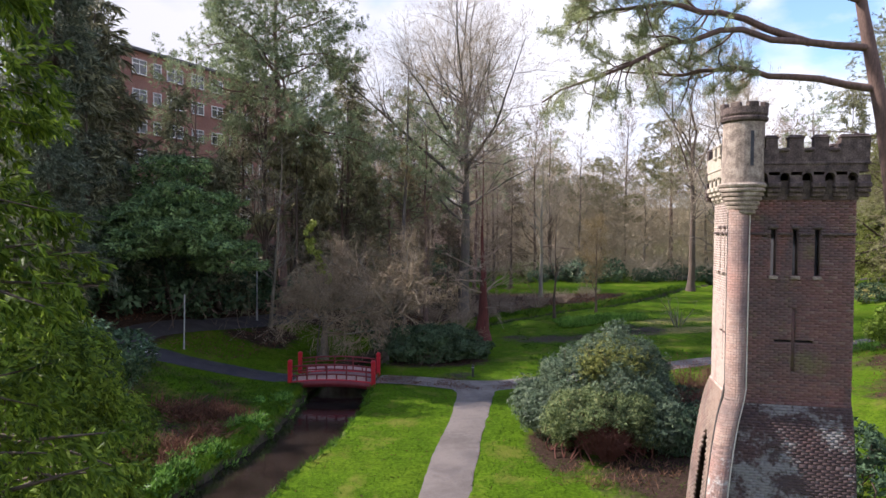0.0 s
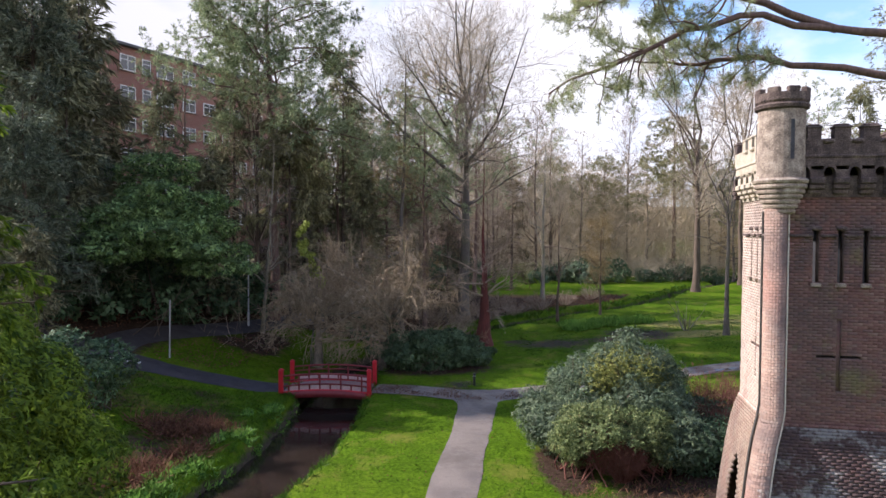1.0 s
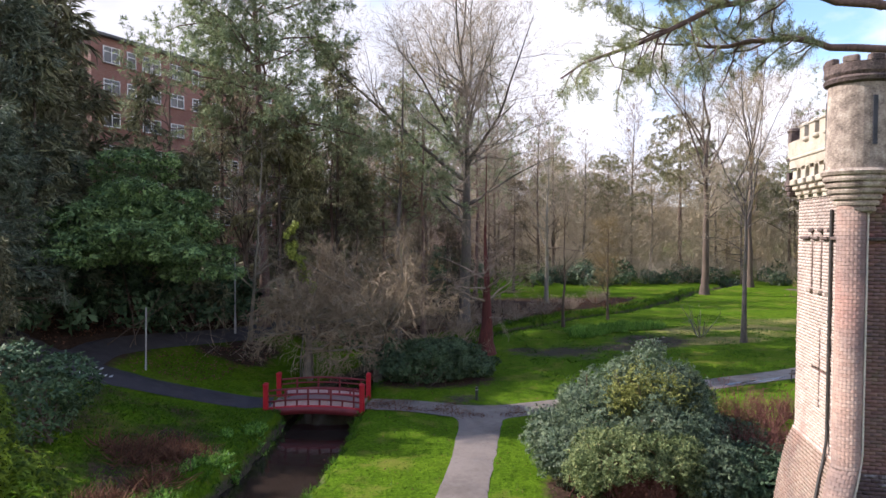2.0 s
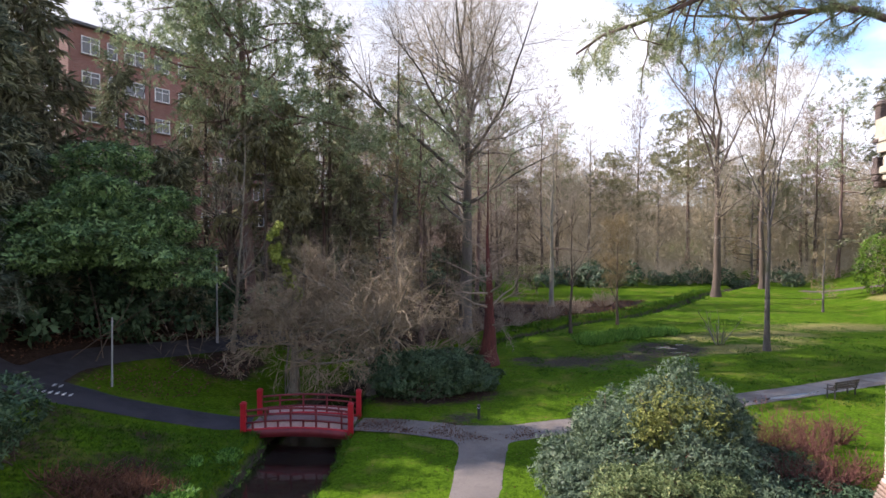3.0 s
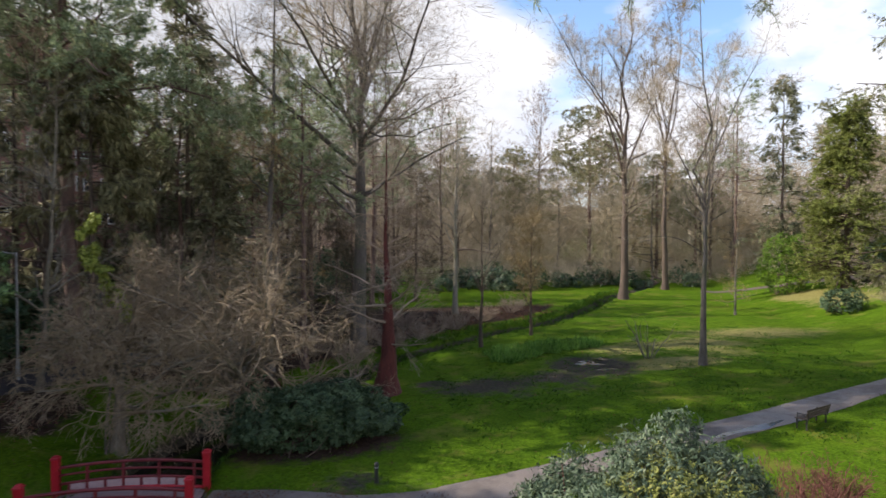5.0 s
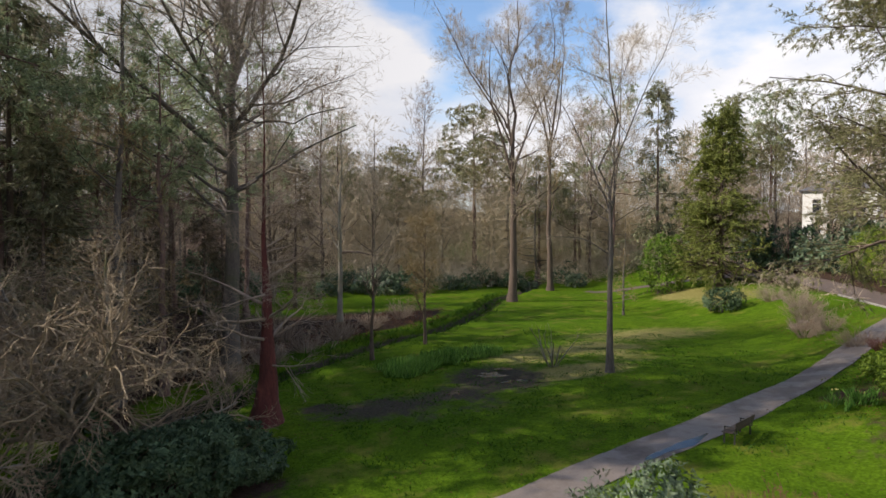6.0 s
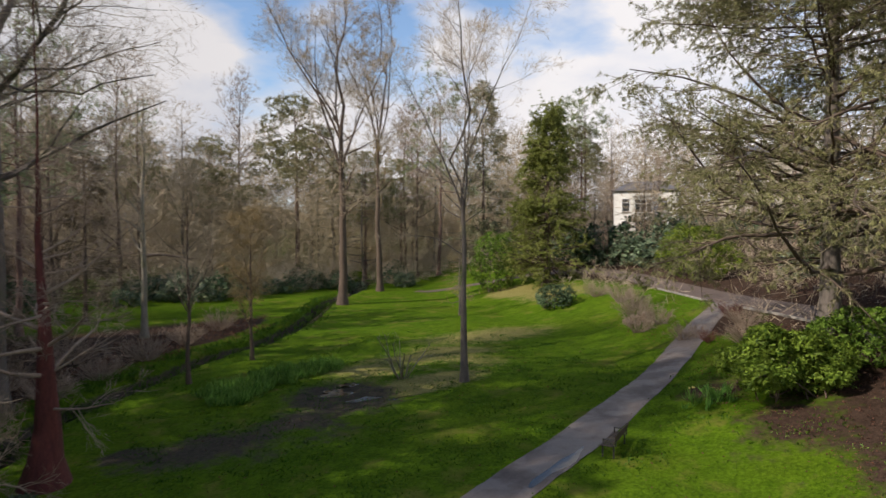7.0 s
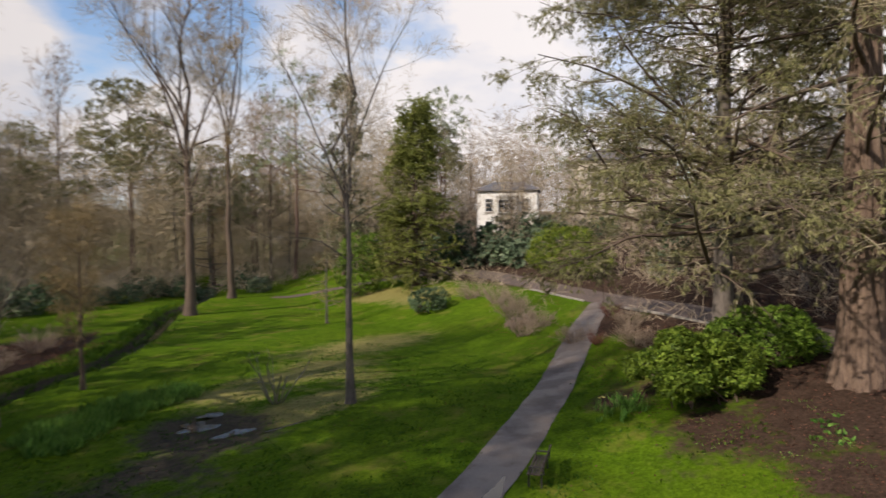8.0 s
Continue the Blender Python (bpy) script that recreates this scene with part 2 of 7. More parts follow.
def surface(name, stops, scale, rough=0.8, detail=5.0, fine=None, bump_d=0.01, bump_s=0.5, metal=0.0, stretch=None):
    """A plain material: a noise of two scales through a ramp of colours, with relief."""
    m, nt, bs = mat(name)
    a = noise_of(nt, scale, detail, stretch=stretch)
    b = noise_of(nt, fine or scale * 7, 3, stretch=stretch)
    ad = nt.nodes.new("ShaderNodeMath")
    ad.operation = "MULTIPLY_ADD"
    nt.links.new(b, ad.inputs[0])
    ad.inputs[1].default_value = 0.4
    mu = nt.nodes.new("ShaderNodeMath")
    mu.operation = "MULTIPLY"
    nt.links.new(a, mu.inputs[0])
    mu.inputs[1].default_value = 0.6
    nt.links.new(mu.outputs[0], ad.inputs[2])
    nt.links.new(ramp(nt, ad.outputs[0], stops), bs.inputs["Base Color"])
    bs.inputs["Roughness"].default_value = rough
    bs.inputs["Metallic"].default_value = metal
    if bump_d:
        bump(nt, bs, b, bump_s, bump_d)
    return m


def leafy(name, dark, light, rough=0.55, through_light=0.3, odd=None, spec=0.15):
    """Leaves: a colour for each leaf between dark and light, some light shining through."""
    m, nt, bs = mat(name)
    geo = nt.nodes.new("ShaderNodeNewGeometry")
    info = nt.nodes.new("ShaderNodeObjectInfo")
    stops = [(0.0, dark), (0.75, light)] + ([(0.93, light), (0.97, odd)] if odd else [])
    col = ramp(nt, geo.outputs["Random Per Island"], stops)
    big = noise_of(nt, 0.9, 3)
    hs = node(nt, "ShaderNodeHueSaturation")
    mr = node(nt, "ShaderNodeMapRange")
    mr.inputs["From Min"].default_value, mr.inputs["From Max"].default_value = 0.3, 0.7
    mr.inputs["To Min"].default_value, mr.inputs["To Max"].default_value = 0.65, 1.35
    nt.links.new(big, mr.inputs["Value"])
    nt.links.new(mr.outputs["Result"], hs.inputs["Value"])
    hue = node(nt, "ShaderNodeMapRange")
    hue.inputs["To Min"].default_value, hue.inputs["To Max"].default_value = 0.488, 0.512
    nt.links.new(info.outputs["Random"], hue.inputs["Value"])
    nt.links.new(hue.outputs["Result"], hs.inputs["Hue"])
    nt.links.new(col, hs.inputs["Color"])
    nt.links.new(hs.outputs["Color"], bs.inputs["Base Color"])
    bs.inputs["Roughness"].default_value = rough
    bs.inputs["Specular IOR Level"].default_value = spec
    tr = nt.nodes.new("ShaderNodeBsdfTranslucent")
    nt.links.new(hs.outputs["Color"], tr.inputs["Color"])
    ms = nt.nodes.new("ShaderNodeMixShader")
    ms.inputs[0].default_value = through_light
    nt.links.new(bs.outputs[0], ms.inputs[1])
    nt.links.new(tr.outputs[0], ms.inputs[2])
    nt.links.new(ms.outputs[0], nt.nodes["Material Output"].inputs["Surface"])
    return m


def bark(name, dark, light, scale=3.0, ridge=0.02, moss=None, long=0.18):
    m, nt, bs = mat(name)
    a = noise_of(nt, scale, 6, 0.65, stretch=(1, 1, long))
    b = noise_of(nt, scale * 6, 4, 0.6, stretch=(1, 1, 0.25))
    col = ramp(nt, a, [(0.3, dark), (0.7, light)])
    col = mix(nt, 0.35, col, ramp(nt, b, [(0.35, dark), (0.65, light)]))
    if moss:
        g = noise_of(nt, 0.6, 4)
        col = mix(nt, ramp(nt, g, [(0.5, (0, 0, 0)), (0.68, (0.8, 0.8, 0.8))]), col, moss)
    nt.links.new(col, bs.inputs["Base Color"])
    bs.inputs["Roughness"].default_value = 0.9
    bump(nt, bs, a, 0.9, ridge)
    return m


BARK_GREY = bark("grey bark", (0.06, 0.05, 0.045), (0.2, 0.17, 0.15), moss=(0.1, 0.11, 0.05))
BARK_BROWN = bark("brown bark", (0.05, 0.035, 0.028), (0.16, 0.115, 0.085))
BARK_TWIG = bark("twig bark", (0.3, 0.24, 0.165), (0.6, 0.5, 0.375), 6.0, 0.004)
# far twigs: colour lightened in place of the air's haze
TWIG_HAZE = bark("olive twig haze", (0.27, 0.215, 0.135), (0.54, 0.445, 0.3), 6.0, 0.004)
TWIG_FAR = bark("hazy grey-brown twigs", (0.2, 0.16, 0.11), (0.43, 0.35, 0.25), 6.0, 0.004)
BARK_PALE = bark("pale lichened bark", (0.13, 0.115, 0.09), (0.36, 0.33, 0.27), 5.0, 0.01, moss=(0.17, 0.17, 0.08))
BARK_MOTTLED = bark("pale mottled bark", (0.07, 0.058, 0.045), (0.32, 0.275, 0.21), 3.5, 0.012, moss=(0.12, 0.12, 0.05), long=0.6)
BARK_RED = bark("red fibrous bark", (0.045, 0.012, 0.011), (0.17, 0.045, 0.036), 5.0, 0.05)
BARK_PINE = bark("pine bark", (0.07, 0.045, 0.04), (0.24, 0.15, 0.12), 3.5, 0.03)
BARK_CEDAR = bark("fluted cedar bark", (0.035, 0.018, 0.013), (0.27, 0.19, 0.14), 9.0, 0.1, long=0.04)
TWIG_YELLOW = bark("yellow twig bark", (0.2, 0.14, 0.06), (0.4, 0.3, 0.15), 6.0, 0.004)
TWIG_CEDAR = bark("cedar twig bark", (0.16, 0.135, 0.085), (0.42, 0.36, 0.24), 6.0, 0.004)
TWIG_DOME = bark("warm brown twig bark", (0.15, 0.106, 0.066), (0.42, 0.325, 0.212), 6.0, 0.004)
TWIG_DARK = bark("dark twig bark", (0.19, 0.14, 0.105), (0.43, 0.335, 0.255), 6.0, 0.004)
TWIG_RED = bark("red dogwood twig bark", (0.07, 0.024, 0.018), (0.2, 0.075, 0.055), 6.0, 0.003)

LEAF_RHODO = leafy("rhododendron leaf", (0.03, 0.056, 0.036), (0.155, 0.21, 0.12), 0.5, 0.2, odd=(0.2, 0.23, 0.13), spec=0.25)
LEAF_PIERIS = leafy("pale pieris leaf", (0.05, 0.085, 0.032), (0.25, 0.3, 0.125), 0.5, 0.25, odd=(0.38, 0.38, 0.16))
LEAF_GOLD = leafy("gold-edged leaf", (0.06, 0.085, 0.02), (0.28, 0.29, 0.08), 0.5, 0.25, odd=(0.45, 0.42, 0.14))
LEAF_RHODO_DARK = leafy("dark rhododendron leaf", (0.025, 0.054, 0.027), (0.11, 0.165, 0.085), 0.6, 0.15)
LEAF_LAUREL = leafy("laurel leaf", (0.028, 0.07, 0.008), (0.21, 0.31, 0.045), 0.45, 0.35)
LEAF_BAMBOO = leafy("yellow-green leaf", (0.03, 0.068, 0.01), (0.2, 0.28, 0.03), 0.5, 0.35)
LEAF_OAK = leafy("holm oak leaf", (0.04, 0.085, 0.032), (0.25, 0.35, 0.13), 0.4, 0.2)
NEEDLE_PINE = leafy("pine needles", (0.125, 0.165, 0.085), (0.39, 0.45, 0.25), 0.5, 0.3, odd=(0.38, 0.33, 0.17))
# lighter copy of the pine needles, the sun put into the colour
NEEDLE_SCOTS = leafy("pine needles painted sunlit", (0.17, 0.2, 0.095), (0.46, 0.49, 0.26), 0.5, 0.5, odd=(0.36, 0.3, 0.15))
NEEDLE_DARK = leafy("dark conifer needles", (0.095, 0.1, 0.056), (0.28, 0.275, 0.16), 0.55, 0.2)
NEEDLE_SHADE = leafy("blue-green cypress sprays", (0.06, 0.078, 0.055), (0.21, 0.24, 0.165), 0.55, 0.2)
NEEDLE_YEW = leafy("yew needles", (0.1, 0.12, 0.025), (0.32, 0.33, 0.09), 0.5, 0.25)
NEEDLE_CEDAR = leafy("cedar sprays", (0.12, 0.125, 0.05), (0.33, 0.32, 0.15), 0.55, 0.3)
# distant crowns: paler needles stand in for missing distance haze
NEEDLE_OLIVE = leafy("olive pine needles", (0.11, 0.118, 0.055), (0.31, 0.305, 0.16), 0.55, 0.25)
NEEDLE_BROWN = leafy("brown cypress sprays", (0.08, 0.062, 0.042), (0.22, 0.175, 0.115), 0.6, 0.15)
NEEDLE_OLD = leafy("faded larch sprays", (0.13, 0.125, 0.06), (0.32, 0.28, 0.15), 0.6, 0.3)
LEAF_DEAD = leafy("dead bracken", (0.062, 0.03, 0.019), (0.195, 0.1, 0.062), 0.8, 0.2)
LEAF_REED = leafy("daffodil leaf", (0.04, 0.12, 0.02), (0.2, 0.37, 0.07), 0.4, 0.3)
BLADE = leafy("grass blade", (0.028, 0.074, 0.005), (0.08, 0.158, 0.014), 0.5, 0.35)
IVY = leafy("ivy leaf", (0.12, 0.15, 0.02), (0.36, 0.38, 0.08), 0.4, 0.3)
PETAL = leafy("daffodil petal", (0.6, 0.5, 0.1), (0.85, 0.75, 0.3), 0.5, 0.3)


def ground_material():
    """Lawn with worn and mossy patches; leaf litter and mud where the sheet says so."""
    m, nt, bs = mat("lawn and leaf litter")
    big, mid, fine = noise_of(nt, 0.16, 5), noise_of(nt, 1.3, 5, 0.6), noise_of(nt, 7, 5, 0.75)
    grass = ramp(nt, big, [(0.32, (0.03, 0.08, 0.003)), (0.5, (0.064, 0.125, 0.004)), (0.66, (0.155, 0.195, 0.014))])
    grass = mix(nt, 0.6, grass, ramp(nt, mid, [(0.36, (0.014, 0.046, 0.002)), (0.68, (0.125, 0.21, 0.01))]))
    grass = mix(nt, 0.5, grass, ramp(nt, fine, [(0.35, (0.018, 0.046, 0.002)), (0.65, (0.145, 0.235, 0.015))]))
    tuft = noise_of(nt, 2.6, 6, 0.7)
    grass = mix(nt, ramp(nt, tuft, [(0.48, (0, 0, 0)), (0.64, (0.6, 0.6, 0.6))]), grass, (0.028, 0.056, 0.005))
    moss = noise_of(nt, 0.45, 6, 0.65)
    grass = mix(nt, ramp(nt, moss, [(0.54, (0, 0, 0)), (0.66, (0.6, 0.6, 0.6))]), grass, (0.17, 0.155, 0.035))
    soil = ramp(nt, mid, [(0.3, (0.016, 0.011, 0.009)), (0.7, (0.066, 0.043, 0.033))])
    soil = mix(nt, 0.5, soil, ramp(nt, fine, [(0.35, (0.012, 0.009, 0.007)), (0.65, (0.12, 0.076, 0.054))]))
    mud = ramp(nt, fine, [(0.3, (0.03, 0.026, 0.02)), (0.7, (0.1, 0.085, 0.06))])
    straw = ramp(nt, fine, [(0.3, (0.12, 0.11, 0.03)), (0.7, (0.3, 0.27, 0.1))])
    blot = mix(nt, 0.5, mid, noise_of(nt, 3.5, 6, 0.7))
    ends = []
    for key in ("litter", "mud", "straw"):
        at = nt.nodes.new("ShaderNodeAttribute")
        at.attribute_name = key
        ad = nt.nodes.new("ShaderNodeMath")
        ad.operation = "ADD"
        nt.links.new(at.outputs["Fac"], ad.inputs[0])
        nt.links.new(blot, ad.inputs[1])
        ends.append(ramp(nt, ad.outputs[0], [(0.78, (0, 0, 0)), (1.0, (1, 1, 1))]))
    col = mix(nt, ends[2], grass, straw)
    col = mix(nt, ends[0], col, soil)
    col = mix(nt, ends[1], col, mud)
    nt.links.new(col, bs.inputs["Base Color"])
    bs.inputs["Roughness"].default_value = 0.85
    bs.inputs["Specular IOR Level"].default_value = 0.02
    bump(nt, bs, fine, 0.8, 0.06)
    return m


def asphalt_material(name, dark, light, wet=0.5, dirt=None):
    m, nt, bs = mat(name)
    a, f = noise_of(nt, 0.7, 5), noise_of(nt, 60, 2)
    col = mix(nt, 0.5, ramp(nt, a, [(0.3, dark), (0.7, light)]), ramp(nt, f, [(0.3, dark), (0.7, light)]))
    if dirt:
        d = noise_of(nt, 0.35, 7, 0.7)
        col = mix(nt, ramp(nt, d, [(0.5, (0, 0, 0)), (0.68, (0.75, 0.75, 0.75))]), col, dirt)
        sp = noise_of(nt, 9, 4, 0.7)
        col = mix(nt, ramp(nt, sp, [(0.6, (0, 0, 0)), (0.68, (0.6, 0.6, 0.6))]), col, dirt)
    nt.links.new(col, bs.inputs["Base Color"])
    nt.links.new(ramp(nt, a, [(0.42, (wet, wet, wet)), (0.55, (0.85, 0.85, 0.85))]), bs.inputs["Roughness"])
    bump(nt, bs, f, 0.4, 0.006)
    return m


def water_material(name, tint):
    m, nt, bs = mat(name)
    w = noise_of(nt, 2.5, 3, 0.5)
    nt.links.new(ramp(nt, noise_of(nt, 0.8, 4), [(0.35, tint), (0.7, tuple(2.0 * c for c in tint))]), bs.inputs["Base Color"])
    bs.inputs["Roughness"].default_value = 0.06
    bs.inputs["Specular IOR Level"].default_value = 0.5
    bump(nt, bs, w, 0.25, 0.03)
    return m


def brick_piece_material(name, stops, stain=None, moss=None, soot=0.45, rust=0.4):
    """Single bricks: a colour each, with soot and lichen over many of them."""
    m, nt, bs = mat(name)
    geo = nt.nodes.new("ShaderNodeNewGeometry")
    info = nt.nodes.new("ShaderNodeObjectInfo")
    ad = nt.nodes.new("ShaderNodeMath")
    ad.operation = "ADD"
    nt.links.new(geo.outputs["Random Per Island"], ad.inputs[0])
    nt.links.new(info.outputs["Random"], ad.inputs[1])
    fr = nt.nodes.new("ShaderNodeMath")
    fr.operation = "FRACT"
    nt.links.new(ad.outputs[0], fr.inputs[0])
    col = ramp(nt, fr.outputs[0], stops)
    pos = geo.outputs["Position"]
    b = noise_of(nt, 0.42, 6, 0.65, vec=pos)
    col = mix(nt, ramp(nt, b, [(0.44, (0, 0, 0)), (0.64, (soot, soot, soot))]), col, (0.1, 0.075, 0.075))
    r = noise_of(nt, 0.8, 4, 0.6, vec=pos, stretch=(1, 1, 0.6))
    col = mix(nt, ramp(nt, r, [(0.54, (0, 0, 0)), (0.68, (rust, rust, rust))]), col, (0.3, 0.115, 0.09))
    f = noise_of(nt, 30, 3, vec=pos)
    col = mix(nt, 1.0, col, ramp(nt, f, [(0.3, (0.82, 0.81, 0.8)), (0.7, (1.15, 1.15, 1.15))]), "MULTIPLY")
    if moss:
        mo = noise_of(nt, 0.9, 5, 0.65, vec=pos)
        col = mix(nt, ramp(nt, mo, [(0.57, (0, 0, 0)), (0.7, (0.7, 0.7, 0.7))]), col, moss)
    if stain:
        g = noise_of(nt, 0.75, 5, 0.65, vec=pos, stretch=(1, 1, 1.6))
        md = nt.nodes.new("ShaderNodeMath")
        md.operation = "MULTIPLY_ADD"
        md.inputs[1].default_value = 0.5
        nt.links.new(noise_of(nt, 7.0, 4, 0.7, vec=pos), md.inputs[0])
        nt.links.new(g, md.inputs[2])
        col = mix(nt, ramp(nt, md.outputs[0], [(0.76, (0, 0, 0)), (0.86, (0.8, 0.8, 0.8))]), col, stain)
    nt.links.new(col, bs.inputs["Base Color"])
    bs.inputs["Roughness"].default_value = 0.9
    bump(nt, bs, f, 0.5, 0.006)
    return m


GROUND = ground_material()
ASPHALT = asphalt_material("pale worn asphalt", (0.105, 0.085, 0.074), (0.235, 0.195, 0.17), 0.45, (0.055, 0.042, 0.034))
# darker asphalt for the two paths left of the bridge
ASPHALT_DARK = asphalt_material("dark purplish asphalt", (0.026, 0.023, 0.027), (0.062, 0.055, 0.063), 0.6)
LITTER_PATH = asphalt_material("leaf-strewn asphalt", (0.055, 0.04, 0.034), (0.15, 0.11, 0.092), 0.7)
WATER = water_material("brown stream water", (0.016, 0.011, 0.009))
POND = water_material("puddle water", (0.02, 0.018, 0.015))
# brick tones hold the light: paler for the sunlit side, darker for the shaded
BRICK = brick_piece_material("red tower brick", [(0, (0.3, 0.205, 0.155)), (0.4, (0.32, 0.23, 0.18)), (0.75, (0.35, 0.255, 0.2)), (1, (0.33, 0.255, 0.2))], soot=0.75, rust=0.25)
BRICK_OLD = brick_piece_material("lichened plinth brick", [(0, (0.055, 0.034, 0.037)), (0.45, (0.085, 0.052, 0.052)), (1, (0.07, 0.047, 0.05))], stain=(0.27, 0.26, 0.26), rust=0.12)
BRICK_LIT = brick_piece_material("tower brick painted sunlit", [(0, (0.5, 0.385, 0.325)), (0.4, (0.54, 0.425, 0.365)), (0.75, (0.58, 0.47, 0.405)), (1, (0.55, 0.455, 0.39))], soot=0.5, rust=0.3)
# lit copy of the parapet stone, sunlight in the colour
STONE_PALE = surface("parapet stone painted sunlit", [(0.32, (0.34, 0.29, 0.22)), (0.5, (0.45, 0.39, 0.31)), (0.66, (0.56, 0.5, 0.41))], 3.0, 0.92, bump_d=0.02)
BRICK_SHADED_SOOT = brick_piece_material("sooty mossy tower brick in a shaded tone", [(0, (0.165, 0.083, 0.074)), (0.35, (0.195, 0.1, 0.088)), (0.7, (0.225, 0.125, 0.108)), (0.9, (0.15, 0.085, 0.082)), (1, (0.26, 0.165, 0.14))], moss=(0.18, 0.16, 0.065), soot=0.8, rust=0.7)
BRICK_COLUMN = brick_piece_material("tan weathered column brick", [(0, (0.33, 0.215, 0.165)), (0.4, (0.36, 0.24, 0.185)), (0.75, (0.39, 0.275, 0.215)), (1, (0.36, 0.26, 0.205))], soot=0.85, rust=0.3)
BRICK_PALE = brick_piece_material("lichen-spotted brick", [(0, (0.22, 0.14, 0.115)), (0.5, (0.36, 0.24, 0.19)), (1, (0.28, 0.2, 0.17))], stain=(0.5, 0.47, 0.42))
MORTAR = surface("pinkish lime mortar", [(0.3, (0.09, 0.06, 0.05)), (0.7, (0.16, 0.112, 0.092))], 1.2, 0.95)
STONE = surface("weathered warm stone", [(0.34, (0.1, 0.076, 0.064)), (0.5, (0.29, 0.23, 0.185)), (0.66, (0.52, 0.44, 0.36))], 4.5, 0.92, bump_d=0.012, bump_s=0.8)
STONE_DARK = surface("dark mottled stone", [(0.34, (0.03, 0.022, 0.022)), (0.5, (0.1, 0.07, 0.063)), (0.68, (0.23, 0.175, 0.145))], 4.0, 0.92, bump_d=0.03, bump_s=0.8)
# darkness of unlit hollows, held in the colour
VOID = surface("painted dark of the slits", [(0.3, (0.035, 0.036, 0.042)), (0.7, (0.085, 0.083, 0.095))], 3, 0.95)
DOOR_BROWN = surface("dark brown doorway", [(0.3, (0.06, 0.03, 0.022)), (0.7, (0.14, 0.075, 0.055))], 3, 0.9)
LEAD = surface("pale painted drain pipe", [(0.3, (0.62, 0.55, 0.47)), (0.7, (0.8, 0.73, 0.64))], 4, 0.6)
RED = surface("red gloss paint", [(0.3, (0.34, 0.008, 0.018)), (0.7, (0.48, 0.018, 0.03))], 3, 0.4, bump_d=0.002, bump_s=0.2)
RED_DARK = surface("dull red paint", [(0.3, (0.11, 0.01, 0.014)), (0.7, (0.22, 0.025, 0.03))], 3, 0.55, bump_d=0.003, bump_s=0.3)
DECK = surface("pale pinkish infill board", [(0.3, (0.38, 0.26, 0.26)), (0.7, (0.56, 0.42, 0.42))], 5, 0.75)
PLANK = surface("worn deck plank", [(0.3, (0.16, 0.1, 0.09)), (0.7, (0.32, 0.22, 0.2))], 4, 0.85, stretch=(0.3, 3, 3))
GALV = surface("galvanised steel", [(0.3, (0.3, 0.3, 0.31)), (0.7, (0.45, 0.45, 0.46))], 6, 0.5, metal=0.3, bump_d=0)
BLACK = surface("black painted timber", [(0.3, (0.02, 0.022, 0.018)), (0.7, (0.05, 0.05, 0.042))], 8, 0.6)
WOOD = surface("weathered bench timber", [(0.3, (0.035, 0.026, 0.02)), (0.7, (0.12, 0.085, 0.068))], 5, 0.75, stretch=(0.3, 4, 4))
IRON = surface("dark cast iron", [(0.3, (0.02, 0.02, 0.02)), (0.7, (0.06, 0.055, 0.05))], 8, 0.5)
WHITE = surface("white render", [(0.3, (0.68, 0.67, 0.64)), (0.7, (0.84, 0.83, 0.8))], 1.5, 0.8)
CREAM = surface("cream render", [(0.3, (0.55, 0.5, 0.42)), (0.7, (0.7, 0.65, 0.55))], 1.5, 0.8)
FRAME_WHITE = surface("white window frame", [(0.3, (0.7, 0.7, 0.7)), (0.7, (0.85, 0.85, 0.85))], 8, 0.4, bump_d=0)
SLATE = surface("grey slate", [(0.3, (0.07, 0.07, 0.08)), (0.7, (0.15, 0.145, 0.15))], 3, 0.7)
MARKING = surface("worn white road paint", [(0.35, (0.3, 0.3, 0.3)), (0.6, (0.7, 0.7, 0.7))], 6, 0.7, bump_d=0)
KERB = surface("mossy kerb stone", [(0.3, (0.2, 0.185, 0.16)), (0.7, (0.38, 0.355, 0.32))], 3, 0.85)
LOGS = surface("cut log wood", [(0.3, (0.12, 0.08, 0.06)), (0.7, (0.34, 0.25, 0.18))], 5, 0.85)


def glass_material():
    m, nt, bs = mat("window glass")
    bs.inputs["Base Color"].default_value = (0.03, 0.035, 0.04, 1)
    bs.inputs["Roughness"].default_value = 0.05
    bs.inputs["Specular IOR Level"].default_value = 0.8
    return m


def flats_brick():
    m, nt, bs = mat("flats brickwork")
    br = node(nt, "ShaderNodeTexBrick", Scale=1.0)
    br.inputs["Color1"].default_value, br.inputs["Color2"].default_value = (0.27, 0.115, 0.09, 1), (0.36, 0.17, 0.135, 1)
    br.inputs["Mortar"].default_value = (0.36, 0.25, 0.2, 1)
    br.inputs["Brick Width"].default_value, br.inputs["Row Height"].default_value = 0.225, 0.075
    br.inputs["Mortar Size"].default_value = 0.008
    tc = nt.nodes.new("ShaderNodeTexCoord")
    mp = nt.nodes.new("ShaderNodeMapping")
    mp.inputs["Rotation"].default_value = (radians(90), 0, 0)
    nt.links.new(tc.outputs["Object"], mp.inputs["Vector"])
    nt.links.new(mp.outputs["Vector"], br.inputs["Vector"])
    n = noise_of(nt, 0.35, 5)
    nt.links.new(mix(nt, ramp(nt, n, [(0.35, (0, 0, 0)), (0.7, (0.5, 0.5, 0.5))]), br.outputs["Color"], (0.17, 0.08, 0.065)), bs.inputs["Base Color"])
    bs.inputs["Roughness"].default_value = 0.9
    return m


